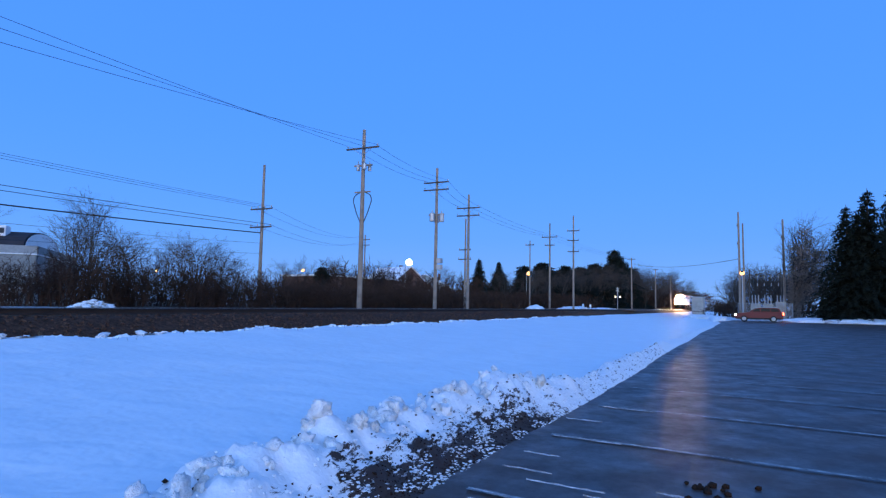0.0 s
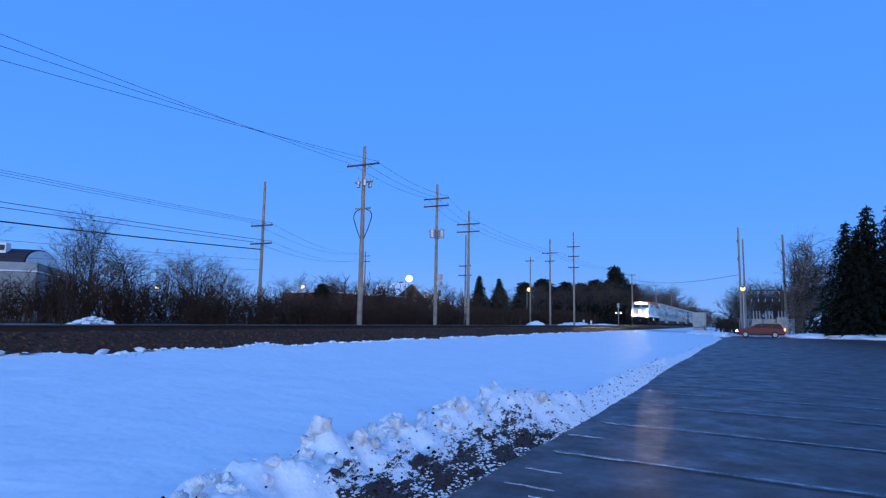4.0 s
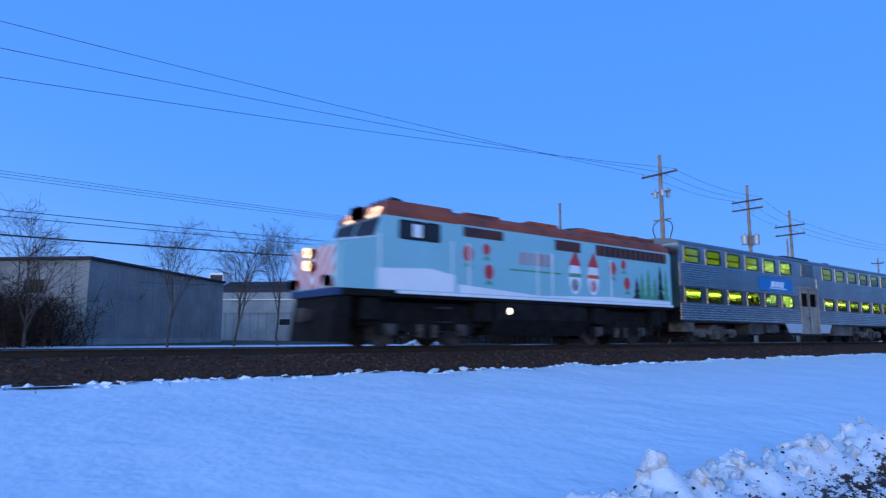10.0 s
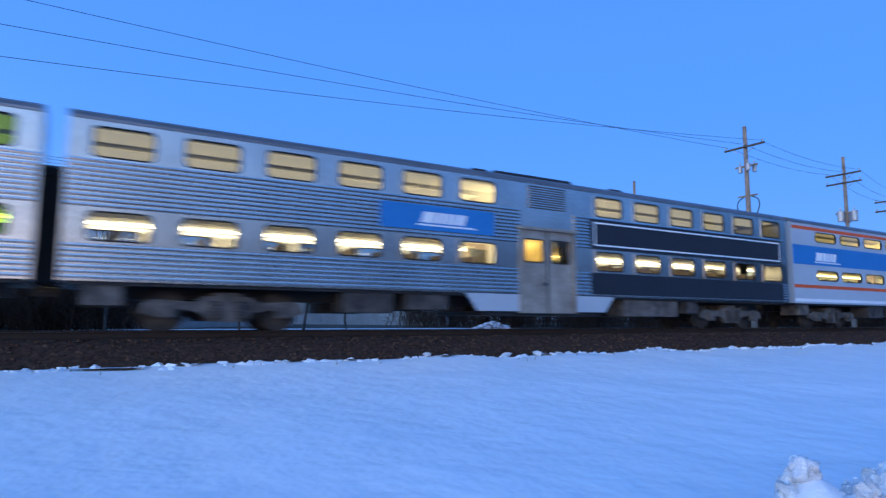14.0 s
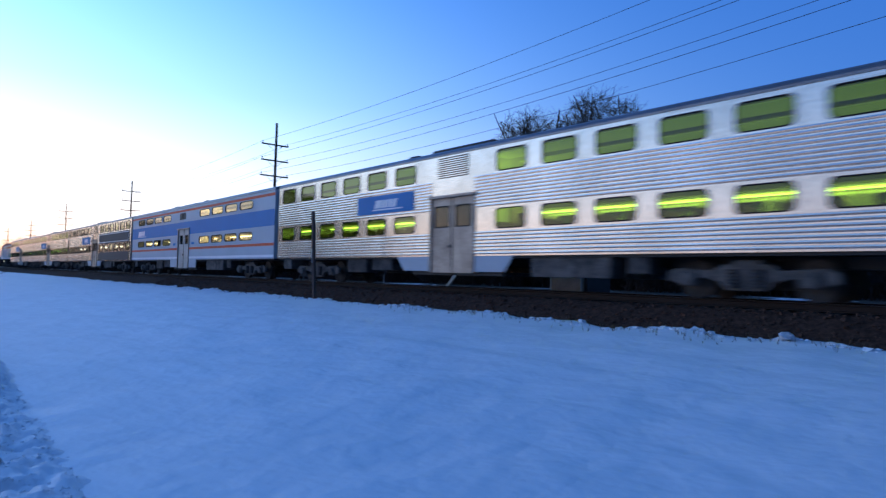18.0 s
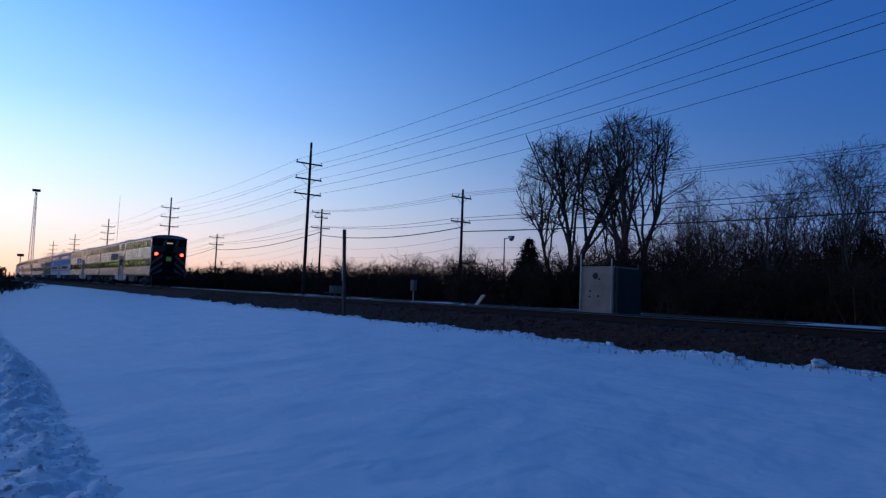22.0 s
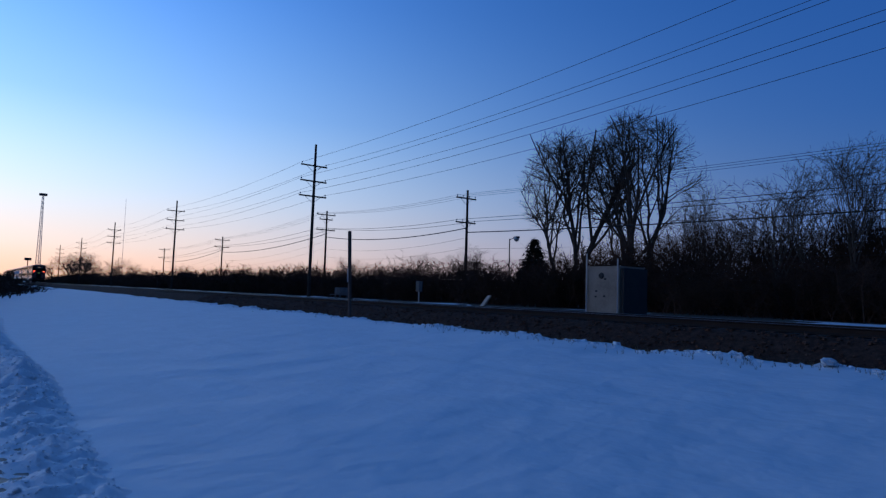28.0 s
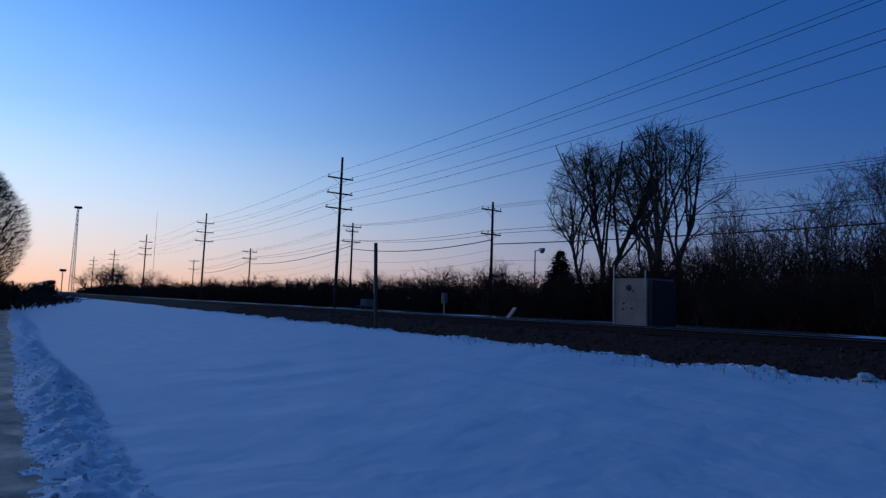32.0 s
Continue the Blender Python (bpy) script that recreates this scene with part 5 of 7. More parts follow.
def grow(rng, out, p, d, length, r, level, top, kids, wild, fork=1.3, crown=None, thin=0.006):
    """One branch and all that it bears."""
    v, f = out[0] if level < 2 else out[1]
    n = (5, 5, 4, 2, 1)[level]
    pts, radii, q, way = [p], [r], p, d.normalized()
    for i in range(n):
        way = (way + Vector((rng.gauss(0, wild), rng.gauss(0, wild), rng.gauss(0, wild * 0.8) + (0.10, 0.12, 0.05, 0.02, 0.0)[level]))).normalized()
        q = q + way * (length / n)
        if crown and level and not crown(q):
            if level > 1:
                break
            q = pts[-1] + way * 0.4 * (length / n)
        pts.append(q)
        radii.append(max(thin, r * (1 - 0.62 * (i + 1) / n)))
    n = len(pts) - 1
    if n < 1:
        return
    limb(v, f, pts, radii, 7 if level < 1 else 5 if level < 3 else 3)
    if level >= top:
        return
    count = kids[level]
    for k in range(count):
        u = 0.25 + 0.75 * (k + rng.random()) / count if level else 0.38 + 0.62 * (k + 0.6) / count
        i = min(n - 1, int(u * n))
        at = pts[i].lerp(pts[i + 1], u * n - i)
        ax = (pts[i + 1] - pts[i]).normalized()
        side = Vector((rng.gauss(0, 1), rng.gauss(0, 1), rng.gauss(0, 0.5)))
        side = (side - ax * side.dot(ax)).normalized()
        ang = radians(rng.uniform(24, 56) if level else rng.uniform(6, 30))
        grow(rng, out, at, ax * math.cos(ang) + side * math.sin(ang), length * (fork * rng.uniform(0.56, 0.68) if level == 0 else rng.uniform(0.38, 0.54)), radii[i] * rng.uniform(0.5, 0.68), level + 1, top, kids, wild * 1.12, fork, crown, thin)


def bare_tree(seed, height, name="bare_tree", label="leafless deciduous tree with a fine spreading crown", kids=(6, 6, 6, 5), top=4, trunk=0.36, girth=0.022, wild=0.16, m=None, group="bare trees", fork=1.35):
    rng = random.Random(seed)
    out = (([], []), ([], []))
    grow(rng, out, Vector((0, 0, -0.2)), Vector((rng.gauss(0, 0.05), rng.gauss(0, 0.05), 1)), height * trunk, height * girth, 0, top, kids, wild, fork)
    tops = sorted(q.z for o in out for q in o[0])
    high = tops[int(len(tops) * 0.997)]
    tree = empty(name, label, "tree", m, group)
    for nm, (v, f) in zip(("trunk", "crown"), out):
        me = bpy.data.meshes.new(nm)
        me.from_pydata([q * (height / high) for q in v], [], f)
        me.materials.append(TWIG)
        o = new(nm, me)
        o.parent = tree
    return tree


def twig(v, f, a, b, r):
    """A thin three-sided spike from a to b."""
    d = (b - a).normalized()
    p = d.orthogonal().normalized()
    q = d.cross(p)
    o = len(v)
    v += [a + p * r, a + (q * 0.87 - p * 0.5) * r, a - (q * 0.87 + p * 0.5) * r, b]
    f += [(o, o + 1, o + 3), (o + 1, o + 2, o + 3), (o + 2, o, o + 3)]


def shrub_mesh(seed, height, width, stems, forks, bold=1.0):
    rng = random.Random(seed)
    v, f, tv, tf = [], [], [], []
    for k in range(stems):
        p = Vector((rng.gauss(0, width * 0.30), rng.gauss(0, width * 0.22), -0.1))
        d = Vector((rng.gauss(0, 0.30), rng.gauss(0, 0.28), 1)).normalized()
        h = height * rng.uniform(0.45, 1.0)
        pts = [p, p + d * h * 0.5, p + (d + Vector((rng.gauss(0, 0.22), rng.gauss(0, 0.22), 0.1))).normalized() * h]
        limb(v, f, pts, [0.022 * bold, 0.016 * bold, 0.007 * bold], 3)
        for j in range(forks):
            u = rng.uniform(0.06, 1.0) ** 0.8
            at = pts[0].lerp(pts[1], u * 2) if u < 0.5 else pts[1].lerp(pts[2], u * 2 - 1)
            way = Vector((rng.gauss(0, 0.5), rng.gauss(0, 0.45), rng.uniform(0.0, 0.9))) * (0.35 + 0.09 * height)
            e = at + way
            twig(tv, tf, at, e, 0.014 * bold)
            m = at.lerp(e, rng.uniform(0.3, 0.7))
            twig(tv, tf, m, m + way * 0.35 + Vector((rng.gauss(0, 0.2), rng.gauss(0, 0.2), rng.uniform(-0.1, 0.25))), 0.012 * bold)
    pair = []
    for nm, a, b in (("trunk", v, f), ("crown", tv, tf)):
        me = bpy.data.meshes.new(nm)
        me.from_pydata(a, [], b)
        me.materials.append(BRUSH)
        pair.append(me)
    return pair


SHRUBS = [shrub_mesh(k, 3.0, 2.6, 46, 15) for k in range(5)]
FAR_SHRUBS = [shrub_mesh(20 + k, 3.0, 2.6, 34, 10, 2.2) for k in range(5)]


def shrub(rng, x, y, s, tall=1.0):
    w = 1 + 0.006 * max(0, abs(x) - 40)
    o = empty("shrub", "dense leafless brown shrub beside the railway", "shrub", None, "shrubs beyond the track")
    for me in (FAR_SHRUBS if abs(x) > 60 else SHRUBS)[rng.randrange(5)]:
        stems = new(me.name.split(".")[0], me)
        stems.parent = o
        stems["kind"] = "stuff"
    o.matrix_basis = Matrix.LocRotScale((x, y, land(x, y)), Euler((0, 0, rng.uniform(0, 6.28))), (s * w * rng.uniform(1.0, 1.4), s * rng.uniform(1.0, 1.4), s * tall))


rng = random.Random(5)
# thicket on the right of the crossing view, opening at the warehouses
x = 19.0
while x < 150:
    for row in range(3):
        y = 28.5 + 2.6 * row + rng.uniform(-0.8, 0.8) + 0.02 * x
        top = 2.3 + 1.3 * noise.noise((x * 0.21, row * 3.3, 0)) + 0.25 * row + (0.6 if 20 < x < 30 else 0) + 0.012 * max(0, x - 60)
        if not (x < 27 and row < 1):
            shrub(rng, x + rng.uniform(-0.8, 0.8), y, 0.9, top / 2.7)
    x += 2.3 + 0.034 * max(0, x - 20)
# between the view of the warehouses and the two large trees
x = -25.0
while x < 3:
    for row in range(3):
        tall = (4.6 if x < -18.5 else 2.7) + 0.7 * noise.noise((x * 0.4, row * 2.1, 8))
        shrub(rng, x + rng.uniform(-0.8, 0.8), 28.5 + 3.2 * row + rng.uniform(-0.8, 0.8), 1.05, tall * rng.uniform(0.75, 1.1) / 2.9)
    x += 1.8
x = -27.0
while x > -330:
    for row in range(3):
        tall = 2.6 + 1.3 * noise.noise((x * 0.17, row * 3.3, 3)) + 0.5 * row
        shrub(rng, x + rng.uniform(-0.8, 0.8), 28.0 + 2.8 * row + rng.uniform(-0.8, 0.8), 1.05, tall / 2.9)
    x -= 2.2 + 0.05 * max(0, -x - 30)

# two large trees behind the signal cabinet, and the wood beside them
def giant(seed, label, m, stems, reach, rise, middle, kids=(6, 7, 7, 6)):
    """A large old tree: several stems from one foot, filling a rounded crown of half-widths reach and rise about middle."""
    rng = random.Random(seed)
    out = (([], []), ([], []))
    mid = Vector(middle)

    def crown(q):
        d = q - mid
        return (d.x / reach) ** 2 + (d.y / reach) ** 2 + (d.z / rise) ** 2 < rng.uniform(0.72, 1.22)
    for lean, size in stems:
        grow(rng, out, Vector((lean[0] * 1.2, lean[1] * 1.2, -0.2)), Vector((lean[0], lean[1], 1)), size, 0.022 * size + 0.06, 0, 4, kids, 0.13, 1.45, crown, 0.009)
    tree = empty("bare_tree", label, "tree", m, "bare trees")
    for nm, (v, f) in zip(("trunk", "crown"), out):
        me = bpy.data.meshes.new(nm)
        me.from_pydata(v, [], f)
        me.materials.append(TWIG)
        new(nm, me).parent = tree
    return tree


giant(31, "large leafless tree with a leaning forked trunk", pose(-34.6, 40, 1.0), (((0.24, 0.0), 11.0), ((-0.16, 0.1), 9.6), ((-0.42, -0.1), 7.6)), 4.7, 6.4, (0.1, 0, 8.6), (8, 8, 7, 5))
giant(47, "large leafless tree with many upright limbs", pose(-28.0, 40, 1.0), (((-0.16, 0.05), 8.6), ((0.04, -0.1), 9.4), ((0.26, 0.1), 8.2)), 4.9, 6.3, (0.2, 0, 8.8), (6, 7, 7, 6))
bare_tree(52, 12.0, kids=(5, 6, 6, 5), trunk=0.3, fork=2.2, m=pose(-31.8, 43, 1.0, 0, 0, 70), label="slender leafless tree between two larger ones")
small = bare_tree(63, 8.0, kids=(7, 6, 6, 3), girth=0.010, trunk=0.28, fork=2.2, wild=0.13, m=pose(-15.5, 34, 1.0), label="thin leafless sapling in the thicket")
slim = bare_tree(71, 9.0, kids=(8, 6, 6, 3), girth=0.009, trunk=0.50, fork=1.2, wild=0.10, m=pose(-12.0, 35, 1.0), label="tall slim leafless sapling in the thicket")
rng = random.Random(9)
for x, y, s, k in ((-18.5, 36, 0.85, 0), (-21.5, 38, 1.0, 1), (-10.0, 37, 1.1, 0), (-13.6, 39, 1.15, 1), (-7.5, 34, 0.9, 1), (-24.5, 44, 1.0, 0), (-4, 36, 1.0, 0), (-1, 40, 0.9, 1), (-16.8, 41, 1.05, 1),
                   (6.5, 26.5, 0.62, 1), (9.6, 27.5, 0.75, 0), (12.2, 28.5, 0.7, 1), (1.5, 27.0, 0.7, 0), (16.5, 31, 0.6, 1), (22.5, 33, 0.72, 0), (24.5, 34, 0.8, 1), (33.0, 34, 0.62, 0), (36, 35, 0.55, 1),
                   (-46.5, 40, 0.62, 1), (-49.5, 42, 0.55, 0), (-39.5, 33, 0.5, 0), (-61.0, 34, 0.55, 0), (-66, 36, 0.5, 0), (-53, 38, 0.55, 1),
                   (52, 60, 1.0, 0), (60, 66, 1.1, 1), (84, 60, 1.0, 0), (46, 62, 0.9, 1)):
    o = copy_thing((small, slim)[k], Matrix.LocRotScale((x, y, land(x, y) - 0.1), Euler((0, 0, rng.uniform(0, 6.28))), None))
    o.scale = (s * 0.75, s * 0.75, s) if -26 < x < 0 else (s, s, s)
# crowns beyond the end of the lot
big = bare_tree(82, 7.4, kids=(7, 7, 7, 4), trunk=0.26, girth=0.02, fork=2.4, wild=0.17, m=pose(97, -3.4, 0.4), label="leafless brown tree beyond the substation")
for x, y, s in ((104, -0.4, 0.92), (108, -2.6, 1.0), (112, -5.2, 1.1), (100, -6.2, 1.0), (118, 1.2, 0.85), (126, -1.0, 1.1), (116, -9.0, 1.35), (122, -13, 1.5), (134, -5.0, 1.4)):
    o = copy_thing(big, pose(x, y, 0.3, 0, 0, x * 7))
    o.scale = (s, s, s)
for x, y, s in ((-200, 37, 1.15), (-207, 41, 1.0), (-232, 38, 0.9), (-268, 36, 1.25), (-290, 40, 1.8), (-301, 37, 1.75), (-312, 40, 1.9), (-330, 36, 1.5), (-350, 34, 1.5), (-150, 41, 0.8)):
    o = copy_thing(big, pose(x, y, 0.6, 0, 0, x * 7))
    o.scale = (s * 1.25, s * 1.25, s)
oak = bare_tree(84, 13.6, kids=(8, 8, 7, 4), trunk=0.24, girth=0.02, fork=2.8, wild=0.16, m=pose(95, -7.9, 0.4), label="tall tree with withered brown leaves still on its twigs")
lv, lf = [], []
rng = random.Random(77)
tips = [v.co for v in oak.children[1].data.vertices]
for k in range(15000):
    c = tips[rng.randrange(len(tips))] + Vector((rng.gauss(0, 0.42), rng.gauss(0, 0.42), rng.gauss(0, 0.42)))
    a, b = Vector((rng.gauss(0, 1), rng.gauss(0, 1), rng.gauss(0, 1))).normalized() * 0.10, Vector((rng.gauss(0, 1), rng.gauss(0, 1), rng.gauss(0, 1))).normalized() * 0.07
    o = len(lv)
    lv += [tuple(c - a), tuple(c + b), tuple(c + a), tuple(c - b)]
    lf.append((o, o + 1, o + 2, o + 3))
me = bpy.data.meshes.new("leaves")
me.from_pydata(lv, [], lf)
me.materials.append(BROWN_LEAF)
leaf_ob = new("leaves", me)
leaf_ob.parent = oak
leaf_ob["kind"] = "stuff"
for x, y, s in ((-150, -14, 1.6), (-158, -10, 1.5), (-146, -18, 1.5), (-162, -17, 1.7), (-140, -12, 1.5), (-136, -9, 1.4), (-170, -12, 1.7), (-178, -18, 1.8),
                (-185, -15, 1.9), (-200, -20, 2.0), (-215, -16, 2.0), (-235, -22, 2.2), (-255, -20, 2.3), (-280, -24, 2.4)):
    o = copy_thing(small, pose(x, y, 0.1, 0, 0, x * 11))
    o.scale = (s * 1.3, s * 1.3, s)
wood = random.Random(44)
wv, wf = [], []
bold_shrubs = [shrub_mesh(60 + k, 3.0, 2.6, 34, 8, 4.0) for k in range(3)]
# southwest wood out of view, thickened to block the glow the coaches mirror
for k in range(90):
    t = k / 90
    cx, cy, k0 = -138 - 95 * t + wood.uniform(-4, 4), -10.5 - 25 * t + wood.uniform(-5, 1.5), len(wv)
    h = wood.uniform(2.6, 4.6)
    for me in bold_shrubs[k % 3]:
        k0 = len(wv)
        wv += [(cx + v.co.x * 2.6, cy + v.co.y * 2.6, 0.1 + v.co.z * h) for v in me.vertices]
        wf += [tuple(k0 + i for i in q.vertices) for q in me.polygons]
for k in range(50):
    t = k / 50
    cx, cy, k0 = -205 - 230 * t + wood.uniform(-6, 6), -9 + wood.uniform(-6, 2), len(wv)
    h = wood.uniform(2.4, 4.2)
    for me in bold_shrubs[k % 3]:
        k0 = len(wv)
        wv += [(cx + v.co.x * 2.8, cy + v.co.y * 2.2, 0.1 + v.co.z * h) for v in me.vertices]
        wf += [tuple(k0 + i for i in q.vertices) for q in me.polygons]
# unseen belt behind the viewpoint, added to keep low sky off the coaches
for k in range(26):
    cx, cy, h = 4 + 3.7 * k + wood.uniform(-1.5, 1.5), -42 + wood.uniform(-4, 4) + 0.02 * k, wood.uniform(3.6, 5.0)
    for me in bold_shrubs[k % 3]:
        k0 = len(wv)
        wv += [(cx + v.co.x * 2.4, cy + v.co.y * 2.6, 0.1 + v.co.z * h) for v in me.vertices]
        wf += [tuple(k0 + i for i in q.vertices) for q in me.polygons]
for k in range(22):
    cx, cy, h = -100 - 1.7 * k + wood.uniform(-2, 2), 5.0 - wood.random() ** 1.3 * 9, wood.uniform(0.75, 1.15)
    for me in bold_shrubs[k % 3]:
        k0 = len(wv)
        wv += [(cx + v.co.x * 1.3, cy + v.co.y * 1.1, 0.1 + v.co.z * h) for v in me.vertices]
        wf += [tuple(k0 + i for i in q.vertices) for q in me.polygons]
me = bpy.data.meshes.new("far_wood")
me.from_pydata(wv, [], wf)
me.materials.append(BRUSH)
tagged(new("far_wood", me), "dark leafless wood edge, with unseen belts added to darken the coaches", "woodland", kind="stuff")
def dense_tree(seed, height, reach, m, label, twigs=17000):
    """A tree whose crown is a thick egg of fine twigs."""
    rng = random.Random(seed)
    tree = empty("dense_tree", label, "tree", m, "dense trees")
    v, f = [], []
    limb(v, f, [Vector((0, 0, -0.2)), Vector((0.05, 0, height * 0.3)), Vector((0, 0.1, height * 0.8))], [0.22, 0.17, 0.04], 8)
    tv, tf = [], []
    base = Vector((0, 0, height * 0.14))
    for k in range(70):
        a, u = rng.uniform(0, 6.28), rng.uniform(0.05, 0.95)
        w = reach * math.sin(math.pi * min(1.0, u * 0.88 + 0.1)) ** 0.7
        tip = Vector((w * math.cos(a), w * math.sin(a), height * (0.14 + 0.84 * u)))
        limb(v, f, [base + Vector((0, 0, height * 0.6 * u * u)), base.lerp(tip, 0.55) + Vector((0, 0, 0.2)), tip], [0.06, 0.04, 0.012], 4)
    for k in range(twigs):
        a, u = rng.uniform(0, 6.28), rng.random()
        w = reach * math.sin(math.pi * min(1.0, u * 0.88 + 0.1)) ** 0.7 * (1 + 0.10 * noise.noise((3 * math.cos(a), 3 * math.sin(a), u * 7)))
        t = math.sqrt(rng.uniform(0.1, 1.0))
        p = Vector((w * t * math.cos(a), w * t * math.sin(a), height * (0.14 + 0.84 * u)))
        twig(tv, tf, p, p + Vector((0.5 * math.cos(a) + rng.gauss(0, 0.3), 0.5 * math.sin(a) + rng.gauss(0, 0.3), rng.uniform(0.1, 0.8))) * 0.62, 0.017)
    for nm, (a, b) in (("trunk", (v, f)), ("crown", (tv, tf))):
        me = bpy.data.meshes.new(nm)
        me.from_pydata(a, [], b)
        me.materials.append(DARK_TWIG)
        new(nm, me).parent = tree
    return tree


west_tree = dense_tree(91, 11.5, 3.7, pose(-61, -2.2, 0.0), "dense egg-shaped leafless tree beside the path")
# further copies out of view, added to darken what the coaches mirror
for x, y, k in ((-64, -10.5, 0.9), (-67, -17.5, 1.0), (-72, -12.0, 1.0), (-90, -16, 1.0), (-110, -15, 1.05)):
    o = copy_thing(west_tree, pose(x, y, 0.0, 0, 0, x * 23))
    o.scale = (k, k, k)
rng = random.Random(17)
for x, y, h in ((-64, -6.5, 2.6), (-65, -4.0, 2.6), (-66, -1.5, 2.4), (-69, 1.0, 2.1), (-64, 0.0, 1.8), (-66, -9, 2.4), (-76, 2.6, 1.5), (-84, 4.0, 1.4), (-92, 5.5, 1.4), (-104, 6.5, 1.4)):
    shrub(rng, x, y, 1.0, h / 2.9)
for x, y, k in ((150, -9, 1.2), (158, -14, 1.4), (168, -11, 1.4), (180, -13, 1.5), (192, -16, 1.6), (206, -14, 1.6), (222, -17, 1.7), (240, -18, 1.8), (262, -20, 1.9), (170, -20, 1.6)):
    o = copy_thing(big, pose(x, y, 0.3, 0, 0, x * 7))
    o.scale = (k * 1.2, k * 1.2, k)
for x, y, h in ((210, 3.5, 2.6), (235, 5.5, 3.0), (262, 4.0, 3.2), (295, 6.5, 3.6), (330, 5.0, 4.0), (370, 7.0, 4.4), (104, -3.0, 2.6), (106, -6.0, 2.8), (108, -9.0, 2.8), (112, 0.5, 2.2), (103, -12.0, 2.8)):
    shrub(rng, x, y, 1.3, h / 2.9)


def conifer(seed, height, width, m, name="spruce_tree", label="dark evergreen spruce with drooping crown", ragged=0.0):
    """Whorls of drooping crown, each a spray of needled twigs."""
    rng = random.Random(seed)
    tree = empty(name, label, "tree", m, "evergreen trees")
    v, f = [], []
    limb(v, f, [Vector((0, 0, -0.2)), Vector((0, 0, height * 0.6)), Vector((0, 0, height))], [height * 0.018, height * 0.01, 0.02], 7)
    me = bpy.data.meshes.new("trunk")
    me.from_pydata(v, [], f)
    me.materials.append(TWIG)
    new("trunk", me).parent = tree
    v, f = [], []
    z = height * 0.04
    while z < height * 0.985:
        reach = width * (1 - z / height) ** (0.85 - 0.45 * ragged) * rng.uniform(0.85, 1.1) + 0.12
        n = max(4, int(9 * reach / width + 5))
        for k in range(n):
            a = 2 * math.pi * (k + rng.random()) / n
            r = reach * rng.uniform(0.7, 1.1) * (1 + 0.75 * ragged * noise.noise((math.cos(a) * 1.3 + seed, math.sin(a) * 1.3, z * 5.0 / height)))
            out_d = Vector((math.cos(a), math.sin(a), 0))
            tip_drop = r * rng.uniform(0.12, 0.35)
            steps = max(3, int(r / 0.22))
            for i in range(steps):
                u = (i + 0.6) / steps
                c = Vector((0, 0, z)) + out_d * r * u + Vector((0, 0, -tip_drop * u * u))
                for s in range(4):
                    w = Vector((rng.gauss(0, 1), rng.gauss(0, 1), rng.gauss(-0.25, 0.5))).normalized()
                    ln = 0.42 * (1.15 - 0.5 * u) * (0.6 + 0.4 * min(1, r))
                    b = (out_d + w).normalized() * ln
                    side = b.cross(Vector((0, 0, 1)))
                    side = side.normalized() * ln * 0.30 if side.length > 1e-4 else Vector((0.1, 0, 0))
                    o = len(v)
                    v += [c - side, c + side, c + b + side * 0.3 + Vector((0, 0, -0.05)), c + b - side * 0.3]
                    f.append((o, o + 1, o + 2, o + 3))
        z += height * 0.022 + 0.03
    me = bpy.data.meshes.new("crown")
    me.from_pydata([tuple(q) for q in v], [], f)
    me.materials.append(NEEDLES)
    new("crown", me).parent = tree
    return tree


spruce = conifer(3, 13.0, 4.6, pose(80, -12.2, 0.3))
for x, y, s in ((80, -14.2, 1.13), (82, -17.0, 1.2), (78, -19.5, 1.15), (84, -22.5, 1.25), (80, -25, 1.2), (86, -14, 1.0), (79, -28, 1.3), (84, -18.5, 1.15)):
    o = copy_thing(spruce, pose(x, y, 0.3, 0, 0, x * 31 + y * 17))
    o.scale = (s, s, s)
pine = conifer(8, 8.0, 3.1, pose(-38.6, 40, 1.0, 0, 0, 0), label="dark broad evergreen among the shrubs")
pine.scale = (0.95, 0.95, 0.74)
for x, y, s, wide in ((105.7, 42, 1.15, 0.85), (116, 42, 1.18, 0.85), (152, 45, 1.45, 0.7), (181, 44, 1.5, 0.8)):
    o = copy_thing(pine, pose(x, y, 0.9, 0, 0, x * 13))
    o.scale = (s * wide, s * wide, s)
ragged_pines = [conifer(40 + k, 8.0, 2.6, pose((146, 172, 191)[k], 43, 0.9), "pine_tree", "dark ragged evergreen in the far wood", 1.0) for k in range(3)]
for k, (x, y, s, wide) in enumerate(((124.5, 45, 1.0, 1.3), (132, 42, 1.2, 1.3), (137, 44, 1.0, 1.4), (142, 40, 1.15, 1.5), (149.5, 43, 1.45, 1.2), (156, 40, 1.25, 1.6), (161, 44, 1.3, 1.4), (168, 42, 1.5, 1.3), (176, 40, 1.45, 1.5),
                                     (186, 42, 1.6, 1.4), (196, 40, 1.75, 1.5), (206, 42, 1.9, 1.4), (220, 40, 2.0, 1.4), (241, 42, 2.85, 0.9), (247, 40, 2.3, 1.1), (258, 41, 2.1, 1.3), (281, 42, 2.3, 1.3), (60.8, 44, 0.62, 1.0))):
    o = copy_thing(ragged_pines[k % 3], pose(x, y, 0.9, 0, 0, x * 13))
    o.scale = (s * wide, s * wide, s)
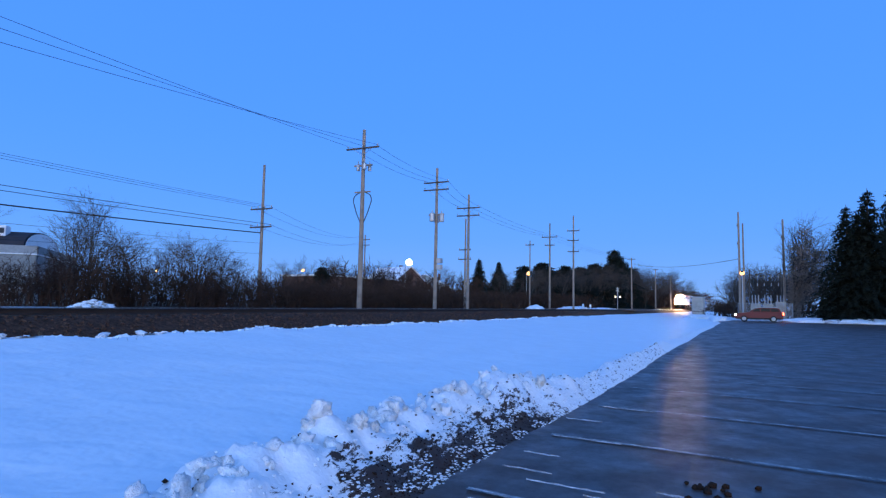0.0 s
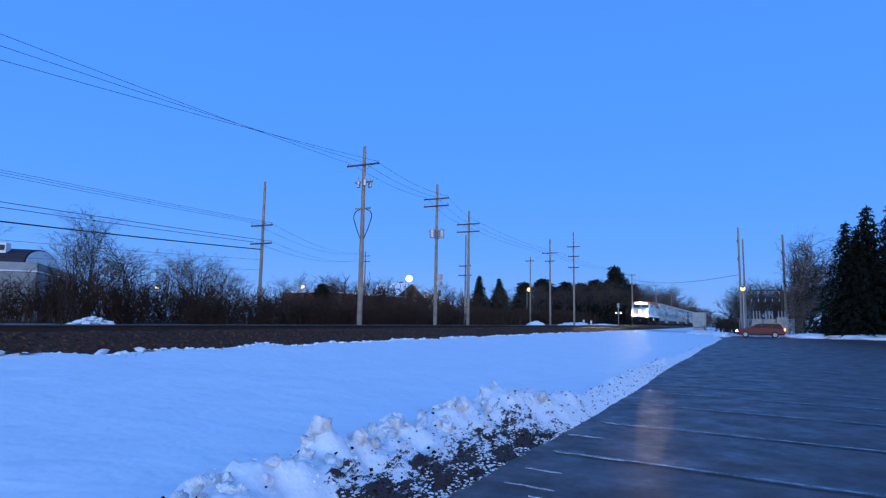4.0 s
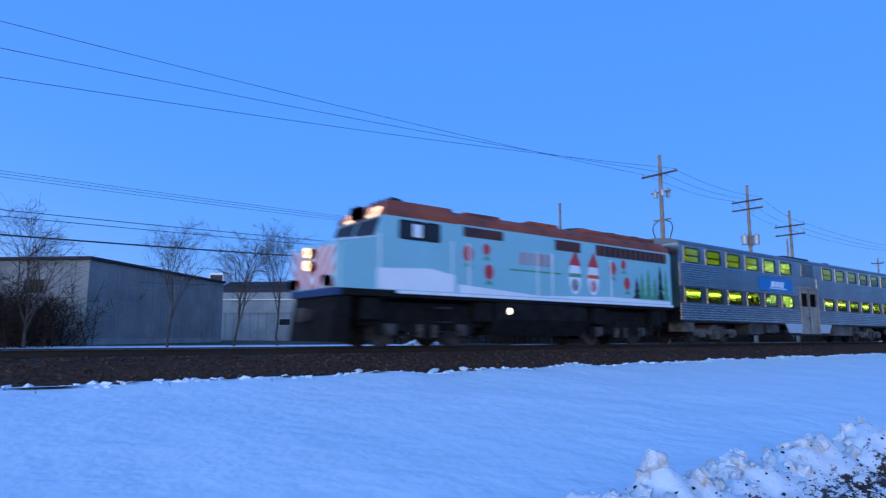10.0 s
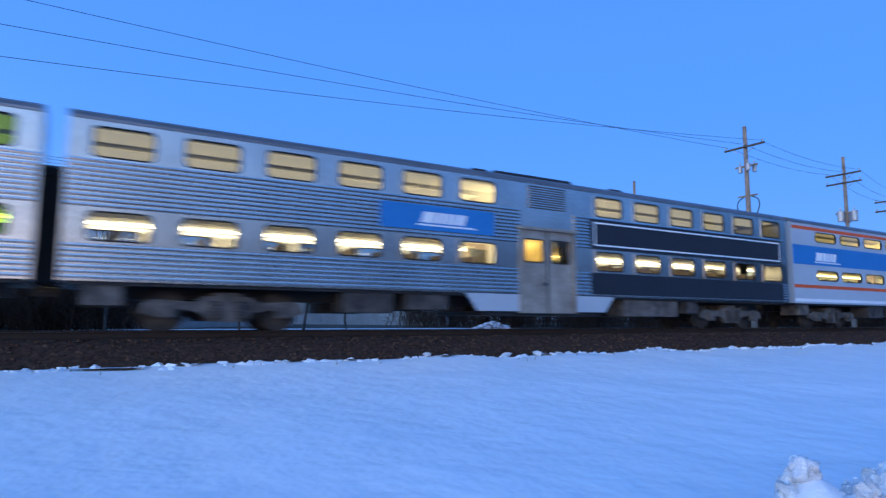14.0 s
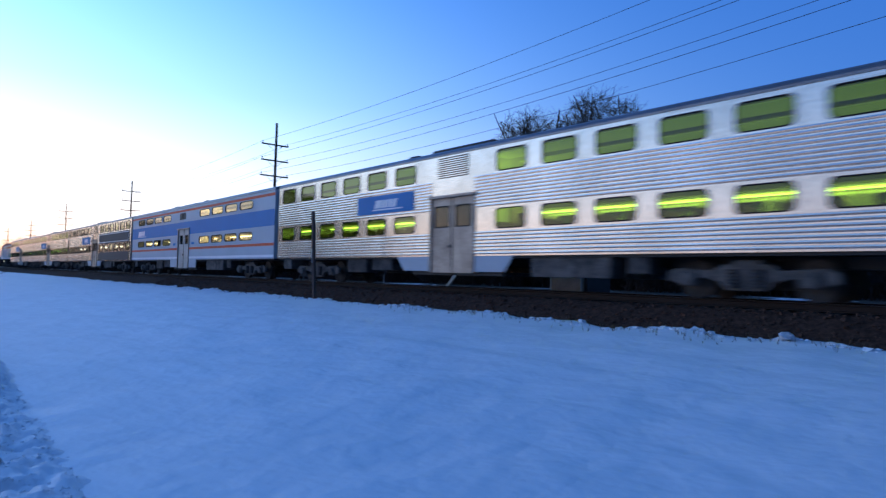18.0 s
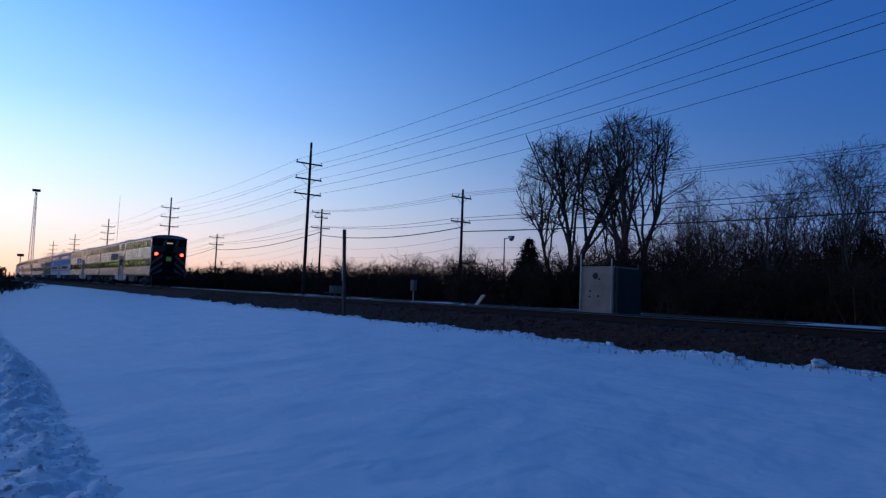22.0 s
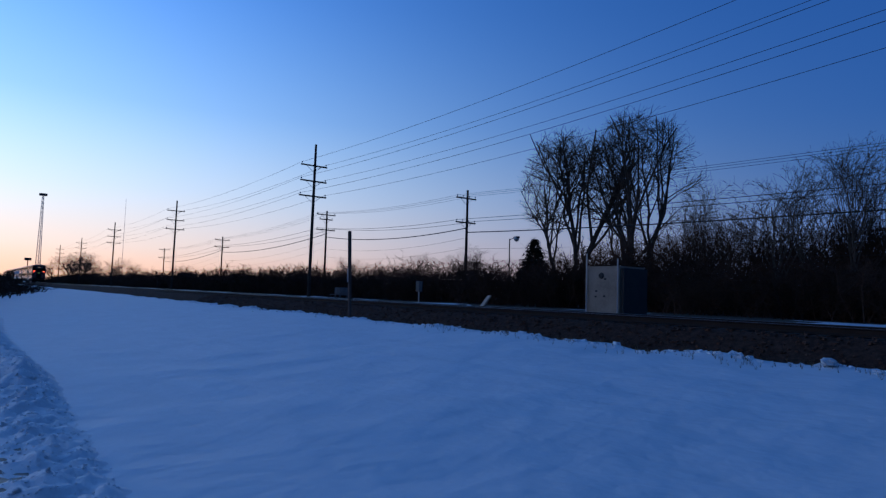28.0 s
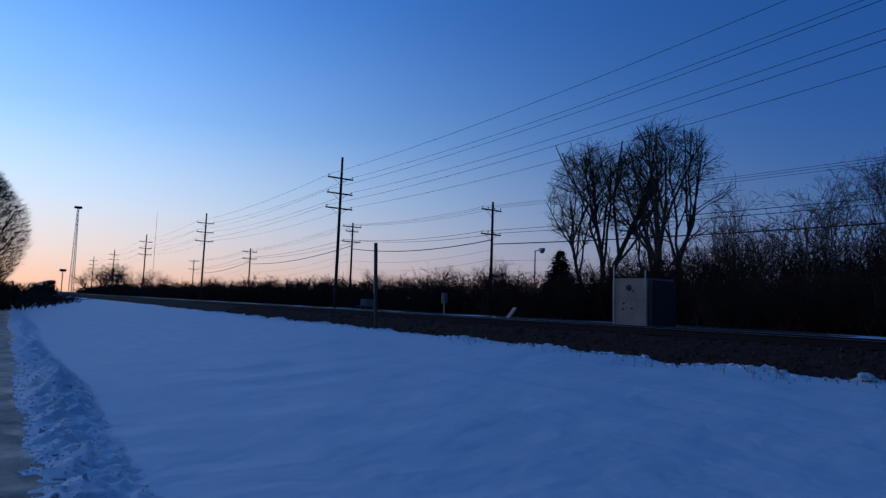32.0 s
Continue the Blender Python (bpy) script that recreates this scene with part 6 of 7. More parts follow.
for x, y, s in ((110, 38, 0.95), (120, 37, 1.0), (128, 38, 1.1), (136, 37, 1.15), (144, 37, 1.25), (152, 38, 1.3), (160, 37, 1.35), (171, 38, 1.5), (181, 37, 1.6), (192, 37, 1.7), (202, 37, 1.8), (214, 37, 1.9),
                (230, 37, 2.0), (248, 37, 2.1), (265, 34, 1.95), (290, 34, 2.2), (314, 34, 2.45), (348, 34, 2.55), (382, 34, 2.65), (420, 34, 2.4), (458, 34, 2.2), (530, 34, 2.0), (610, 34, 1.9),
                (28.4, 40, 0.55), (30, 40.5, 0.75), (32, 40, 0.8), (37.6, 40, 0.74), (40, 40, 0.6), (45, 42, 0.6), (70, 46, 0.8), (78, 47, 0.85), (88, 46, 0.85), (96, 44, 0.9), (64, 46, 0.75), (55, 45, 0.65)):
    o = copy_thing(small, pose(x, y, 0.9, 0, 0, x * 17))
    o.scale = (s * 1.25, s * 1.25, s)
# denser wood edge behind the thicket and beyond the road crossing
rng = random.Random(29)
for k in range(22):
    shrub(rng, -24.5 + 1.05 * k + rng.uniform(-0.6, 0.6), 43.5 + rng.uniform(-1.5, 1.5), 1.15, rng.uniform(4.6, 7.0) / 2.9)
x = 58.0
while x < 640:
    tall = (4.6 + 1.2 * noise.noise((x * 0.09, 1.7, 5))) * (1 + 0.0034 * max(0, min(x, 330) - 110))
    shrub(rng, x, (43 if x < 240 else 38) + rng.uniform(-2, 2), 1.0 + 0.0012 * x, tall / 2.7)
    x += 4.2 + 0.022 * (x - 58)
for x, y, s in ((276, 40, 1.9), (302, 42, 2.2), (330, 40, 2.4), (364, 41, 2.5), (400, 40, 2.4), (440, 41, 2.3), (490, 40, 2.2), (570, 40, 2.0)):
    o = copy_thing(small, pose(x, y, 0.9, 0, 0, x * 23))
    o.scale = (s * 1.6, s * 1.6, s)


# ---- poles and cables ----
PORCELAIN = material("grey_porcelain", (0.35, 0.34, 0.33), 0.3, scale=5, fine=20, bump=0)
CABLE = material("black_cable", (0.015, 0.015, 0.016), 0.6, bump=0)


def pole(x, y, top, arms, lean=0.0, name="utility_pole", label="weathered wooden utility pole with crossarms", turn=90, r=0.16, base=None):
    """A wooden pole; arms: rows of (height, length, insulators)."""
    z0 = land(x, y) if base is None else base
    h = top - z0
    p = empty(name, label, "utility pole", pose(x, y, z0, 0, lean, 0), "utility poles")
    bm = bmesh.new()
    tube(bm, (0, 0, -0.3), (0, 0, h), r, r * 0.62, 12)
    part("post", bm, POLE_WOOD, p, smooth=False)
    c, s = math.cos(radians(turn)), math.sin(radians(turn))
    # poles toward the glow stand backlit, so their wood is coloured darker
    wood = SHADE_POLE_WOOD if x < 0 else POLE_WOOD
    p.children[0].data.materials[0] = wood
    for z, length, count in arms:
        zl = z - z0
        bm = bmesh.new()
        box(bm, -length / 2, length / 2, -0.055, 0.055, -0.06, 0.06, 0.008)
        arm = part("crossarm", bm, SHADE_POLE_WOOD if x < 0 else ARM_WOOD, p, m=pose(-s * 0.16, c * 0.16, zl, 0, 0, turn))
        for side in (-1, 1):
            bm = bmesh.new()
            tube(bm, (side * length * 0.28, 0, -0.05), (0, 0, -0.6), 0.018, sides=5)
            part("brace", bm, GREY_METAL, arm)
        for k in range(count):
            u = (-0.46 + 0.92 * k / (count - 1)) * length if count > 1 else 0
            bm = bmesh.new()
            tube(bm, (u, 0, 0.05), (u, 0, 0.16), 0.02, sides=6)
            tube(bm, (u, 0, 0.14), (u, 0, 0.26), 0.055, 0.045, 8)
            part("insulator", bm, PORCELAIN, arm)
    return p


def cable(a, b, sag, r=0.011, name="overhead_cable", label="thin black overhead cable between two poles"):
    cu = bpy.data.curves.new(name, "CURVE")
    cu.dimensions, cu.bevel_depth, cu.bevel_resolution = "3D", r, 1
    n = 24
    sp = cu.splines.new("POLY")
    sp.points.add(n)
    for i in range(n + 1):
        t = i / n
        q = Vector(a).lerp(Vector(b), t)
        sp.points[i].co = (q.x, q.y, q.z - 4 * sag * t * (1 - t), 1)
    cu.materials.append(CABLE)
    return tagged(new(name, cu), label, "cable", "overhead cables")


ARM3 = lambda z: [(z, 2.5, 2), (z - 1.38, 2.5, 2), (z - 2.72, 2.6, 2)]
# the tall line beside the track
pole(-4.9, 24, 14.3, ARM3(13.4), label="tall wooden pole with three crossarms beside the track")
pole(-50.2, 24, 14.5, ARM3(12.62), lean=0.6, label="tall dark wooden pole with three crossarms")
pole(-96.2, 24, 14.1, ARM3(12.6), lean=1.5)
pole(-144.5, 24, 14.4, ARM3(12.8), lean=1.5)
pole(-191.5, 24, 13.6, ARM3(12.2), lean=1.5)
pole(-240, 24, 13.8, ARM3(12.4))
pb = pole(38.9, 24, 14.7, [(13.24, 2.9, 3)], r=0.2, label="tall grey wooden pole with transformer gear and one crossarm")
pc = pole(51.5, 24, 14.35, [(12.95, 2.6, 3), (12.25, 2.6, 3)], r=0.18, label="wooden pole with two crossarms and a transformer bank")
pd = pole(59.1, 24, 13.1, [(11.65, 2.6, 3), (10.85, 2.6, 3)], r=0.17)
pole(72, 30, 12.5, [(8.5, 1.6, 2), (7.3, 1.8, 2)], r=0.14)
pole(89.6, 24, 13.9, [(11.8, 2.4, 3), (10.6, 1.5, 2)])
pole(92.5, 28, 11.7, [(11.0, 1.4, 2)], r=0.12, label="slim wooden pole carrying a street lamp")
pole(87.8, 20, 14.6, [(12.4, 1.8, 3), (11.0, 1.6, 3), (9.4, 1.6, 2)], label="dark wooden pole with short crossarms beside the track")
pole(165.2, 24, 14.4, [(14.0, 2.0, 2)], r=0.2)
pole(214, 24, 14.1, [(14.2, 2.0, 2)], r=0.2)
pole(262, 24, 14.1, [(14.2, 2.0, 2)], r=0.2)
# the lower line behind it
pole(41.4, 36, 13.5, [(9.56, 2.4, 4), (7.97, 2.4, 4)], r=0.17, label="bare-topped wooden pole with two crossarms low on it")
pole(-43.3, 36, 11.15, [(10.42, 2.3, 4), (8.18, 2.3, 4)])
pole(-71.3, 36, 11.7, [(11.2, 2.6, 3), (10.6, 1.8, 3), (9.26, 2.6, 4)], label="wooden pole crowded with crossarms and gear")
pole(-111.7, 36, 10.6, [(9.97, 2.6, 3), (8.72, 2.6, 3)])
pole(-170, 40, 11.1, [(10.7, 2.6, 3), (8.6, 2.6, 3)])
pole(94.8, 60, 13.9, [(13.0, 2.2, 3), (12.0, 2.2, 3)])
# by the end of the lot
pole(90, -1.45, 14.4, [(12.6, 1.2, 2), (10.2, 0.9, 2)], r=0.17, base=0.3, turn=0)
pole(91, -1.95, 13.0, [], r=0.15, base=0.3)
pole(96, -6.9, 14.0, [(11.5, 1.6, 2)], r=0.2, base=0.3, turn=0)
# gear on the poles
for p, zs in ((pb, 12.0), (pc, 9.98)):
    z0 = p.matrix_basis.translation.z
    for k, (dx, dy) in enumerate(((0.0, -0.55), (0.5, 0.2), (-0.5, 0.2)) if p is pc else ((0.35, -0.35), (-0.35, -0.35), (0.0, 0.45))):
        bm = bmesh.new()
        r = 0.24 if p is pc else 0.14
        tube(bm, (dx, dy, zs - z0 - 0.75 * r / 0.24), (dx, dy, zs - z0), r, sides=14)
        tube(bm, (dx, dy, zs - z0), (dx, dy, zs - z0 + 0.06), r * 1.05, r * 0.6, 14)
        can = part("transformer", bm, GREY_METAL, p, "grey transformer can")
        bm = bmesh.new()
        tube(bm, (dx, dy, zs - z0 + 0.05), (dx, dy, zs - z0 + 0.3), 0.04, sides=8)
        part("bushing", bm, PORCELAIN, can)
    bm = bmesh.new()
    box(bm, -0.8, 0.8, -0.05, 0.05, zs - z0 - 0.12, zs - z0 + 0.0)
    part("bracket", bm, POLE_WOOD, p, m=pose(0, 0, 0, 0, 0, 90))
z0 = pb.matrix_basis.translation.z
for s in (-1, 1):
    cu = bpy.data.curves.new("riser_cable", "CURVE")
    cu.dimensions, cu.bevel_depth = "3D", 0.035
    sp = cu.splines.new("BEZIER")
    pts = [(0, s * 0.2, 9.9), (0, s * 0.75, 9.5), (0, s * 0.6, 8.6), (0, s * 0.16, 7.6)]
    sp.bezier_points.add(3)
    for b, q in zip(sp.bezier_points, pts):
        b.co, b.handle_left_type, b.handle_right_type = (q[0], q[1], q[2] - z0), "AUTO", "AUTO"
    cu.materials.append(CABLE)
    o = new("riser_cable", cu)
    o.parent = pb
bm = bmesh.new()
box(bm, -0.7, 0.7, -0.04, 0.04, 9.85 - z0, 9.95 - z0)
part("bracket", bm, POLE_WOOD, pb, m=pose(0, 0, 0, 0, 0, 90))
for (x, top) in ((51.5, 5.8), (51.5, 5.2)):
    bm = bmesh.new()
    box(bm, -0.25, 0.25, -0.62, -0.2, top - pc.matrix_basis.translation.z - 0.45, top - pc.matrix_basis.translation.z, 0.02)
    part("cabinet", bm, GREY_METAL, pc)

line_x = [-240, -191.5, -144.5, -96.2, -50.2, -4.9]
line_z = [12.4, 12.2, 12.8, 12.6, 12.62, 13.4]
for i in range(5):
    for k in range(3):
        for s in (-1.15, 1.15):
            cable((line_x[i], 24 + s, line_z[i] - 1.37 * k + 0.22), (line_x[i + 1], 24 + s, line_z[i + 1] - 1.37 * k + 0.22), 0.55)
for z, s in ((12.6, 1.2), (11.3, 0.0), (9.95, -1.2)):
    cable((-4.9, 24 + 0.3 * s, z), (38.9, 24 + s, 13.45), 0.28)
CLIP = {38.9: 13.45, 51.5: 13.15, 59.1: 11.85, 89.6: 12.0, 165.2: 14.2, 214: 14.3}
for a, b in ((38.9, 51.5), (51.5, 59.1), (59.1, 89.6), (89.6, 165.2), (165.2, 214)):
    za, zb = CLIP[a], CLIP[b]
    for s in (-1.1, 0, 1.1):
        cable((a, 24 + s, za), (b, 24 + s, zb), 0.3 + 0.004 * (b - a))
low = [(-170, 40, 10.9, 8.8), (-111.7, 36, 10.15, 8.9), (-71.3, 36, 11.4, 9.46), (-43.3, 36, 10.62, 8.38), (41.4, 36, 9.76, 8.17)]
for (xa, ya, za, wa), (xb, yb, zb, wb) in zip(low, low[1:]):
    sag = 0.3 + 0.005 * (xb - xa)
    for s in (-1.05, -0.4, 0.4):
        cable((xa, ya + s, za), (xb, yb + s, zb), sag)
    for s in (-1.0, 1.0):
        cable((xa, ya + s, wa), (xb, yb + s, wb), sag, 0.02)
    cable((xa, ya, wa - 1.1), (xb, yb, wb - 0.7), sag + 0.2, 0.045, label="thick black telephone cable between two poles")
    cable((xa, ya, wa - 2.6), (xb, yb, wb - 1.6), sag + 0.2)
    cable((xa, ya, wa - 3.6), (xb, yb, wb - 2.5), sag + 0.2)
for s in (-0.9, 0.9):
    cable((41.4, 36 + s, 8.17), (94.8, 60 + s, 12.7), 1.2)
    cable((41.4, 36 + s, 9.76), (94.8, 60 + s, 13.7), 1.2)
cable((165.2, 24, 12.9), (90, -1.45, 8.2), 1.0, 0.03)


# ---- buildings ----
SIDING = material("pale_metal_siding", (0.32, 0.31, 0.29), 0.7, scale=0.6, fine=7, second=(0.19, 0.185, 0.175), bump=0.1)
DARK_ROOF = material("dark_roof_felt", (0.05, 0.045, 0.05), 0.9, scale=1, fine=12, bump=0.3)
BRICK = material("red_brick", (0.17, 0.085, 0.06), 0.9, scale=2, fine=20, bump=0.3)
CONCRETE = material("grey_concrete", (0.42, 0.41, 0.39), 0.85, scale=1.2, fine=16, second=(0.28, 0.27, 0.25), bump=0.2)
DARK_PANE = material("dark_window_pane", (0.010, 0.010, 0.012), 0.3, bump=0)
DARK_PANE.node_tree.nodes["Principled BSDF"].inputs["Specular IOR Level"].default_value = 0.25
LAMP_WHITE = glow("white_street_light", (1.0, 0.95, 0.80), 45.0)
LAMP_SODIUM = glow("sodium_street_light", (1.0, 0.50, 0.14), 4.0)


def siding_wall(building, x0, x1, y, z0, z1, out, axis_y=False):
    """Upright sheet-metal ribs over a wall, each its own piece."""
    bm = bmesh.new()
    box(bm, -0.03, 0.03, min(0, out * 0.035), max(0, out * 0.035), z0, z1)
    first = part("siding_rib", bm, SIDING, building)
    n = int((x1 - x0) / 0.75)
    for k in range(n + 1):
        u = x0 + (x1 - x0) * k / n
        m = pose(y, u, 0, 0, 0, 90) if axis_y else pose(u, y, 0)
        if k == 0:
            first.matrix_basis = m
        else:
            again(first, m, building)


def corner_warehouse():
    """The grey shed whose corner points at the track."""
    b = empty("warehouse", "windowed grey metal warehouse with a flat dark roof edge", "warehouse", pose(4.2, 33, 1.0, 0, 0, 46.6))
    bm = bmesh.new()
    box(bm, 0, 14.2, 0, 18, -0.3, 4.2)
    part("wall", bm, SIDING, b, "pale grey sheet-metal walls")
    siding_wall(b, 0.0, 14.2, 0.0, -0.2, 4.2, -1)
    siding_wall(b, 0.0, 18.0, 0.0, -0.2, 4.2, 1, axis_y=True)
    bm = bmesh.new()
    box(bm, -0.15, 14.35, -0.15, 18.15, 4.2, 4.36, 0.02)
    part("roof", bm, DARK_ROOF, b)
    bm = bmesh.new()
    box(bm, -0.08, -0.035, 2.2, 3.4, 2.5, 3.3, 0.01)
    w = part("window", bm, SIDING, b)
    bm = bmesh.new()
    box(bm, -0.09, -0.075, 2.27, 3.33, 2.57, 3.23)
    part("pane", bm, DARK_PANE, w)
    bm = bmesh.new()
    box(bm, -0.06, 14.26, -0.06, 0.0, -0.3, 0.35)
    part("plinth", bm, CONCRETE, b)


def long_warehouse():
    """The lower shed behind it with a raised dark roof."""
    b = empty("warehouse", "long pale metal warehouse with a raised dark roof and vents", "warehouse", pose(27.8, 45, 1.0, 0, 0, 135.8))
    bm = bmesh.new()
    box(bm, 0, 20, -14, 0, -0.3, 2.45)
    part("lower_wall", bm, SIDING, b)
    bm = bmesh.new()
    box(bm, 0, 20, -14.05, 0.10, 2.45, 3.62)
    part("upper_wall", bm, SIDING, b, "pale grey upper band of siding")
    bm = bmesh.new()
    box(bm, -0.1, 20.1, -14.2, 0.22, 3.62, 3.70)
    part("ledge", bm, WHITE_PAINT, b)
    bm = bmesh.new()
    box(bm, 0.02, 20, -14, -0.10, 3.70, 4.3)
    part("parapet", bm, SIDING, b)
    siding_wall(b, 0.0, 20.0, 0.0, -0.2, 2.45, 1)
    bm = bmesh.new()
    sec = [(-1.2, 4.3)] + [(-7.0 + 5.8 * math.cos(radians(a)), 4.3 + 1.5 * math.sin(radians(a))) for a in range(15, 180, 15)] + [(-12.8, 4.3)]
    extrude_x(bm, sec, 1.2, 20)
    bmesh.ops.recalc_face_normals(bm, faces=bm.faces)
    part("roof", bm, DARK_ROOF, b, "dark curved roof")
    bm = bmesh.new()
    extrude_x(bm, [(-7.0 + 0.93 * (y + 7.0), 4.3 + 0.93 * (z - 4.3)) for y, z in sec], 1.12, 1.18)
    bmesh.ops.recalc_face_normals(bm, faces=bm.faces)
    part("gable_end", bm, WHITE_PAINT, b, "pale rounded gable end")
    for x, s, h in ((2.6, 0.5, 0.5), (15.2, 1.4, 0.9)):
        bm = bmesh.new()
        box(bm, x, x + s, -3.2, -2.0, 5.1, 5.4 + h, 0.03)
        v = part("roof_vent", bm, WHITE_PAINT, b)
        bm = bmesh.new()
        box(bm, x + 0.1, x + s - 0.1, -1.99, -1.96, 5.3, 5.2 + h)
        part("vent_grille", bm, DARK_METAL, v)
    for x in (6.1, 7.7):
        bm = bmesh.new()
        box(bm, x, x + 1.1, 0.04, 0.08, 1.35, 2.0, 0.01)
        w = part("window", bm, CONCRETE, b)
        bm = bmesh.new()
        box(bm, x + 0.06, x + 1.04, 0.08, 0.09, 1.41, 1.94)
        part("pane", bm, DARK_PANE, w)


def gable_house(x, y, w, d, wall_h, peak, turn, wall_mat, label):
    b = empty("house", label, "house", pose(x, y, 1.0, 0, 0, turn))
    bm = bmesh.new()
    prism(bm, [(-w / 2, -0.3), (w / 2, -0.3), (w / 2, wall_h), (0, peak), (-w / 2, wall_h)], 0, d)
    bmesh.ops.recalc_face_normals(bm, faces=bm.faces)
    part("wall", bm, wall_mat, b)
    for s in (-1, 1):
        bm = bmesh.new()
        prism(bm, [(s * (w / 2 + 0.4), wall_h - 0.28), (s * (w / 2 + 0.4), wall_h - 0.05), (0, peak + 0.28), (0, peak + 0.05)], -0.4, d + 0.4)
        bmesh.ops.recalc_face_normals(bm, faces=bm.faces)
        part("roof_slope", bm, SNOW, b, "snow-covered roof slope")
    for k in (-1, 1):
        bm = bmesh.new()
        box(bm, k * w / 4 - 0.5, k * w / 4 + 0.5, -0.05, 0.02, 1.0, 2.3, 0.01)
        f = part("window", bm, WHITE_PAINT, b)
        bm = bmesh.new()
        box(bm, k * w / 4 - 0.42, k * w / 4 + 0.42, -0.07, -0.05, 1.08, 2.22)
        part("pane", bm, DARK_PANE, f)
    bm = bmesh.new()
    box(bm, w * 0.2, w * 0.2 + 0.7, d * 0.5, d * 0.5 + 0.7, peak - 1.0, peak + 0.8, 0.02)
    part("chimney", bm, BRICK, b)
    return b


corner_warehouse()
long_warehouse()
gable_house(130.5, 70, 9.5, 14, 5.6, 9.3, -25, BRICK, "brick house with a steep snow-covered gable roof")
gable_house(146, 74, 12, 16, 5.2, 8.2, -70, CONCRETE, "pale house with a broad snowy roof among bare trees")
low_hall = empty("low_building", "long low brown building with snow on its flat roof", "building", pose(98, 70, 1.0, 0, 0, -3))
bm = bmesh.new()
box(bm, 0, 27, 0, 12, -0.3, 5.6)
part("wall", bm, BRICK, low_hall)
bm = bmesh.new()
box(bm, -0.3, 27.3, -0.3, 12.3, 5.6, 5.95, 0.05)
part("roof", bm, SNOW, low_hall, "snow-covered flat roof")
far_hall = empty("low_building", "long dark building with a low flat roof behind the thicket", "building", pose(-9, 46, 1.0))
bm = bmesh.new()
box(bm, -8, 6, 0, 10, -0.3, 3.6)
part("wall", bm, material("dark_brown_wall", (0.08, 0.07, 0.065), 0.9), far_hall)
bm = bmesh.new()
box(bm, -8.3, 6.3, -0.3, 10.3, 3.6, 3.9, 0.03)
part("roof", bm, DARK_ROOF, far_hall)


# ---- lamps ----
def street_lamp(x, y, z, lamp_mat, label, arm=1.2, size=0.28, turn=0, r=0.09):
    z0 = land(x, y)
    l = empty("street_lamp", label, "street lamp", pose(x, y, z0, 0, 0, turn))
    bm = bmesh.new()
    tube(bm, (0, 0, -0.2), (0, 0, z - z0 + 0.1), r, r * 0.6, 10)
    part("post", bm, GREY_METAL if lamp_mat else DARK_METAL, l)
    bm = bmesh.new()
    tube(bm, (0, 0, z - z0), (arm, 0, z - z0 + 0.15), r * 0.45, sides=8)
    a = part("arm", bm, GREY_METAL if lamp_mat else DARK_METAL, l)
    bm = bmesh.new()
    box(bm, arm - 0.1, arm + 0.55, -0.16, 0.16, z - z0 + 0.08, z - z0 + 0.28, 0.05)
    part("lamp_housing", bm, DARK_METAL, a)
    bm = bmesh.new()
    bmesh.ops.create_uvsphere(bm, u_segments=16, v_segments=10, radius=size)
    part("lamp_globe", bm, lamp_mat or GREY_METAL, a, m=pose(arm + 0.22, 0, z - z0 + 0.02))
    return l


# this globe is larger than its lamp, so that it takes in the glare
street_lamp(110, 60, 10.0, LAMP_WHITE, "blazing white street lamp above the rooftops", size=0.6)
street_lamp(127.6, 40, 8.5, LAMP_SODIUM, "lit orange street lamp among dark trees", size=0.4)
street_lamp(65.6, 80, 6.0, LAMP_SODIUM, "small lit orange lamp behind the thicket", size=0.25)
street_lamp(101, 80, 8.0, LAMP_SODIUM, "small lit orange lamp behind the thicket", size=0.33)
street_lamp(107.6, 80, 8.0, LAMP_SODIUM, "small lit orange lamp behind the thicket", size=0.28)
street_lamp(85, -1.75, 6.0, LAMP_SODIUM, "lit orange street lamp at the end of the lot", size=0.26, arm=0.6, turn=180)
street_lamp(-47.1, 45, 7.5, None, "dark street lamp with a drooping head", arm=0.8)
street_lamp(-58, 60, 6.4, None, "dark street lamp with a drooping head", arm=0.8)

# ---- beside the track ----
cab = empty("signal_cabinet", "pale grey metal signal cabinet with a short aerial", "signal cabinet", pose(-17.05, 21, 1.0))
SIGNAL_PAINT = material("tan_cabinet_paint", (0.36, 0.275, 0.20), 0.7, scale=1.4, fine=14, second=(0.24, 0.18, 0.13), bump=0.08)
CAB_PAINT = material("pale_cabinet_paint", (0.46, 0.40, 0.32), 0.6, scale=1.4, fine=14, second=(0.30, 0.26, 0.21), bump=0.08)
bm = bmesh.new()
box(bm, 0, 1.62, 0, 1.7, 0.0, 1.98, 0.02)
body = part("body", bm, SIGNAL_PAINT, cab)
bm = bmesh.new()
box(bm, -0.02, 1.64, -0.02, 1.72, 1.98, 2.01, 0.004)
part("roof", bm, SIGNAL_PAINT, cab)
bm = bmesh.new()
box(bm, 0.12, 1.5, -0.02, -0.002, 0.1, 1.88, 0.004)
door = part("door", bm, SIGNAL_PAINT, cab)
bm = bmesh.new()
tube(bm, (0.75, -0.02, 1.62), (0.75, -0.08, 1.62), 0.13, 0.10, 16)
part("vent", bm, RUST, door)
for x, z in ((0.45, 0.95), (0.42, 0.72), (0.85, 0.75), (0.9, 1.45)):
    bm = bmesh.new()
    box(bm, x, x + 0.10, -0.035, -0.021, z, z + 0.07, 0.003)
    part("hinge_plate", bm, RUST, door)
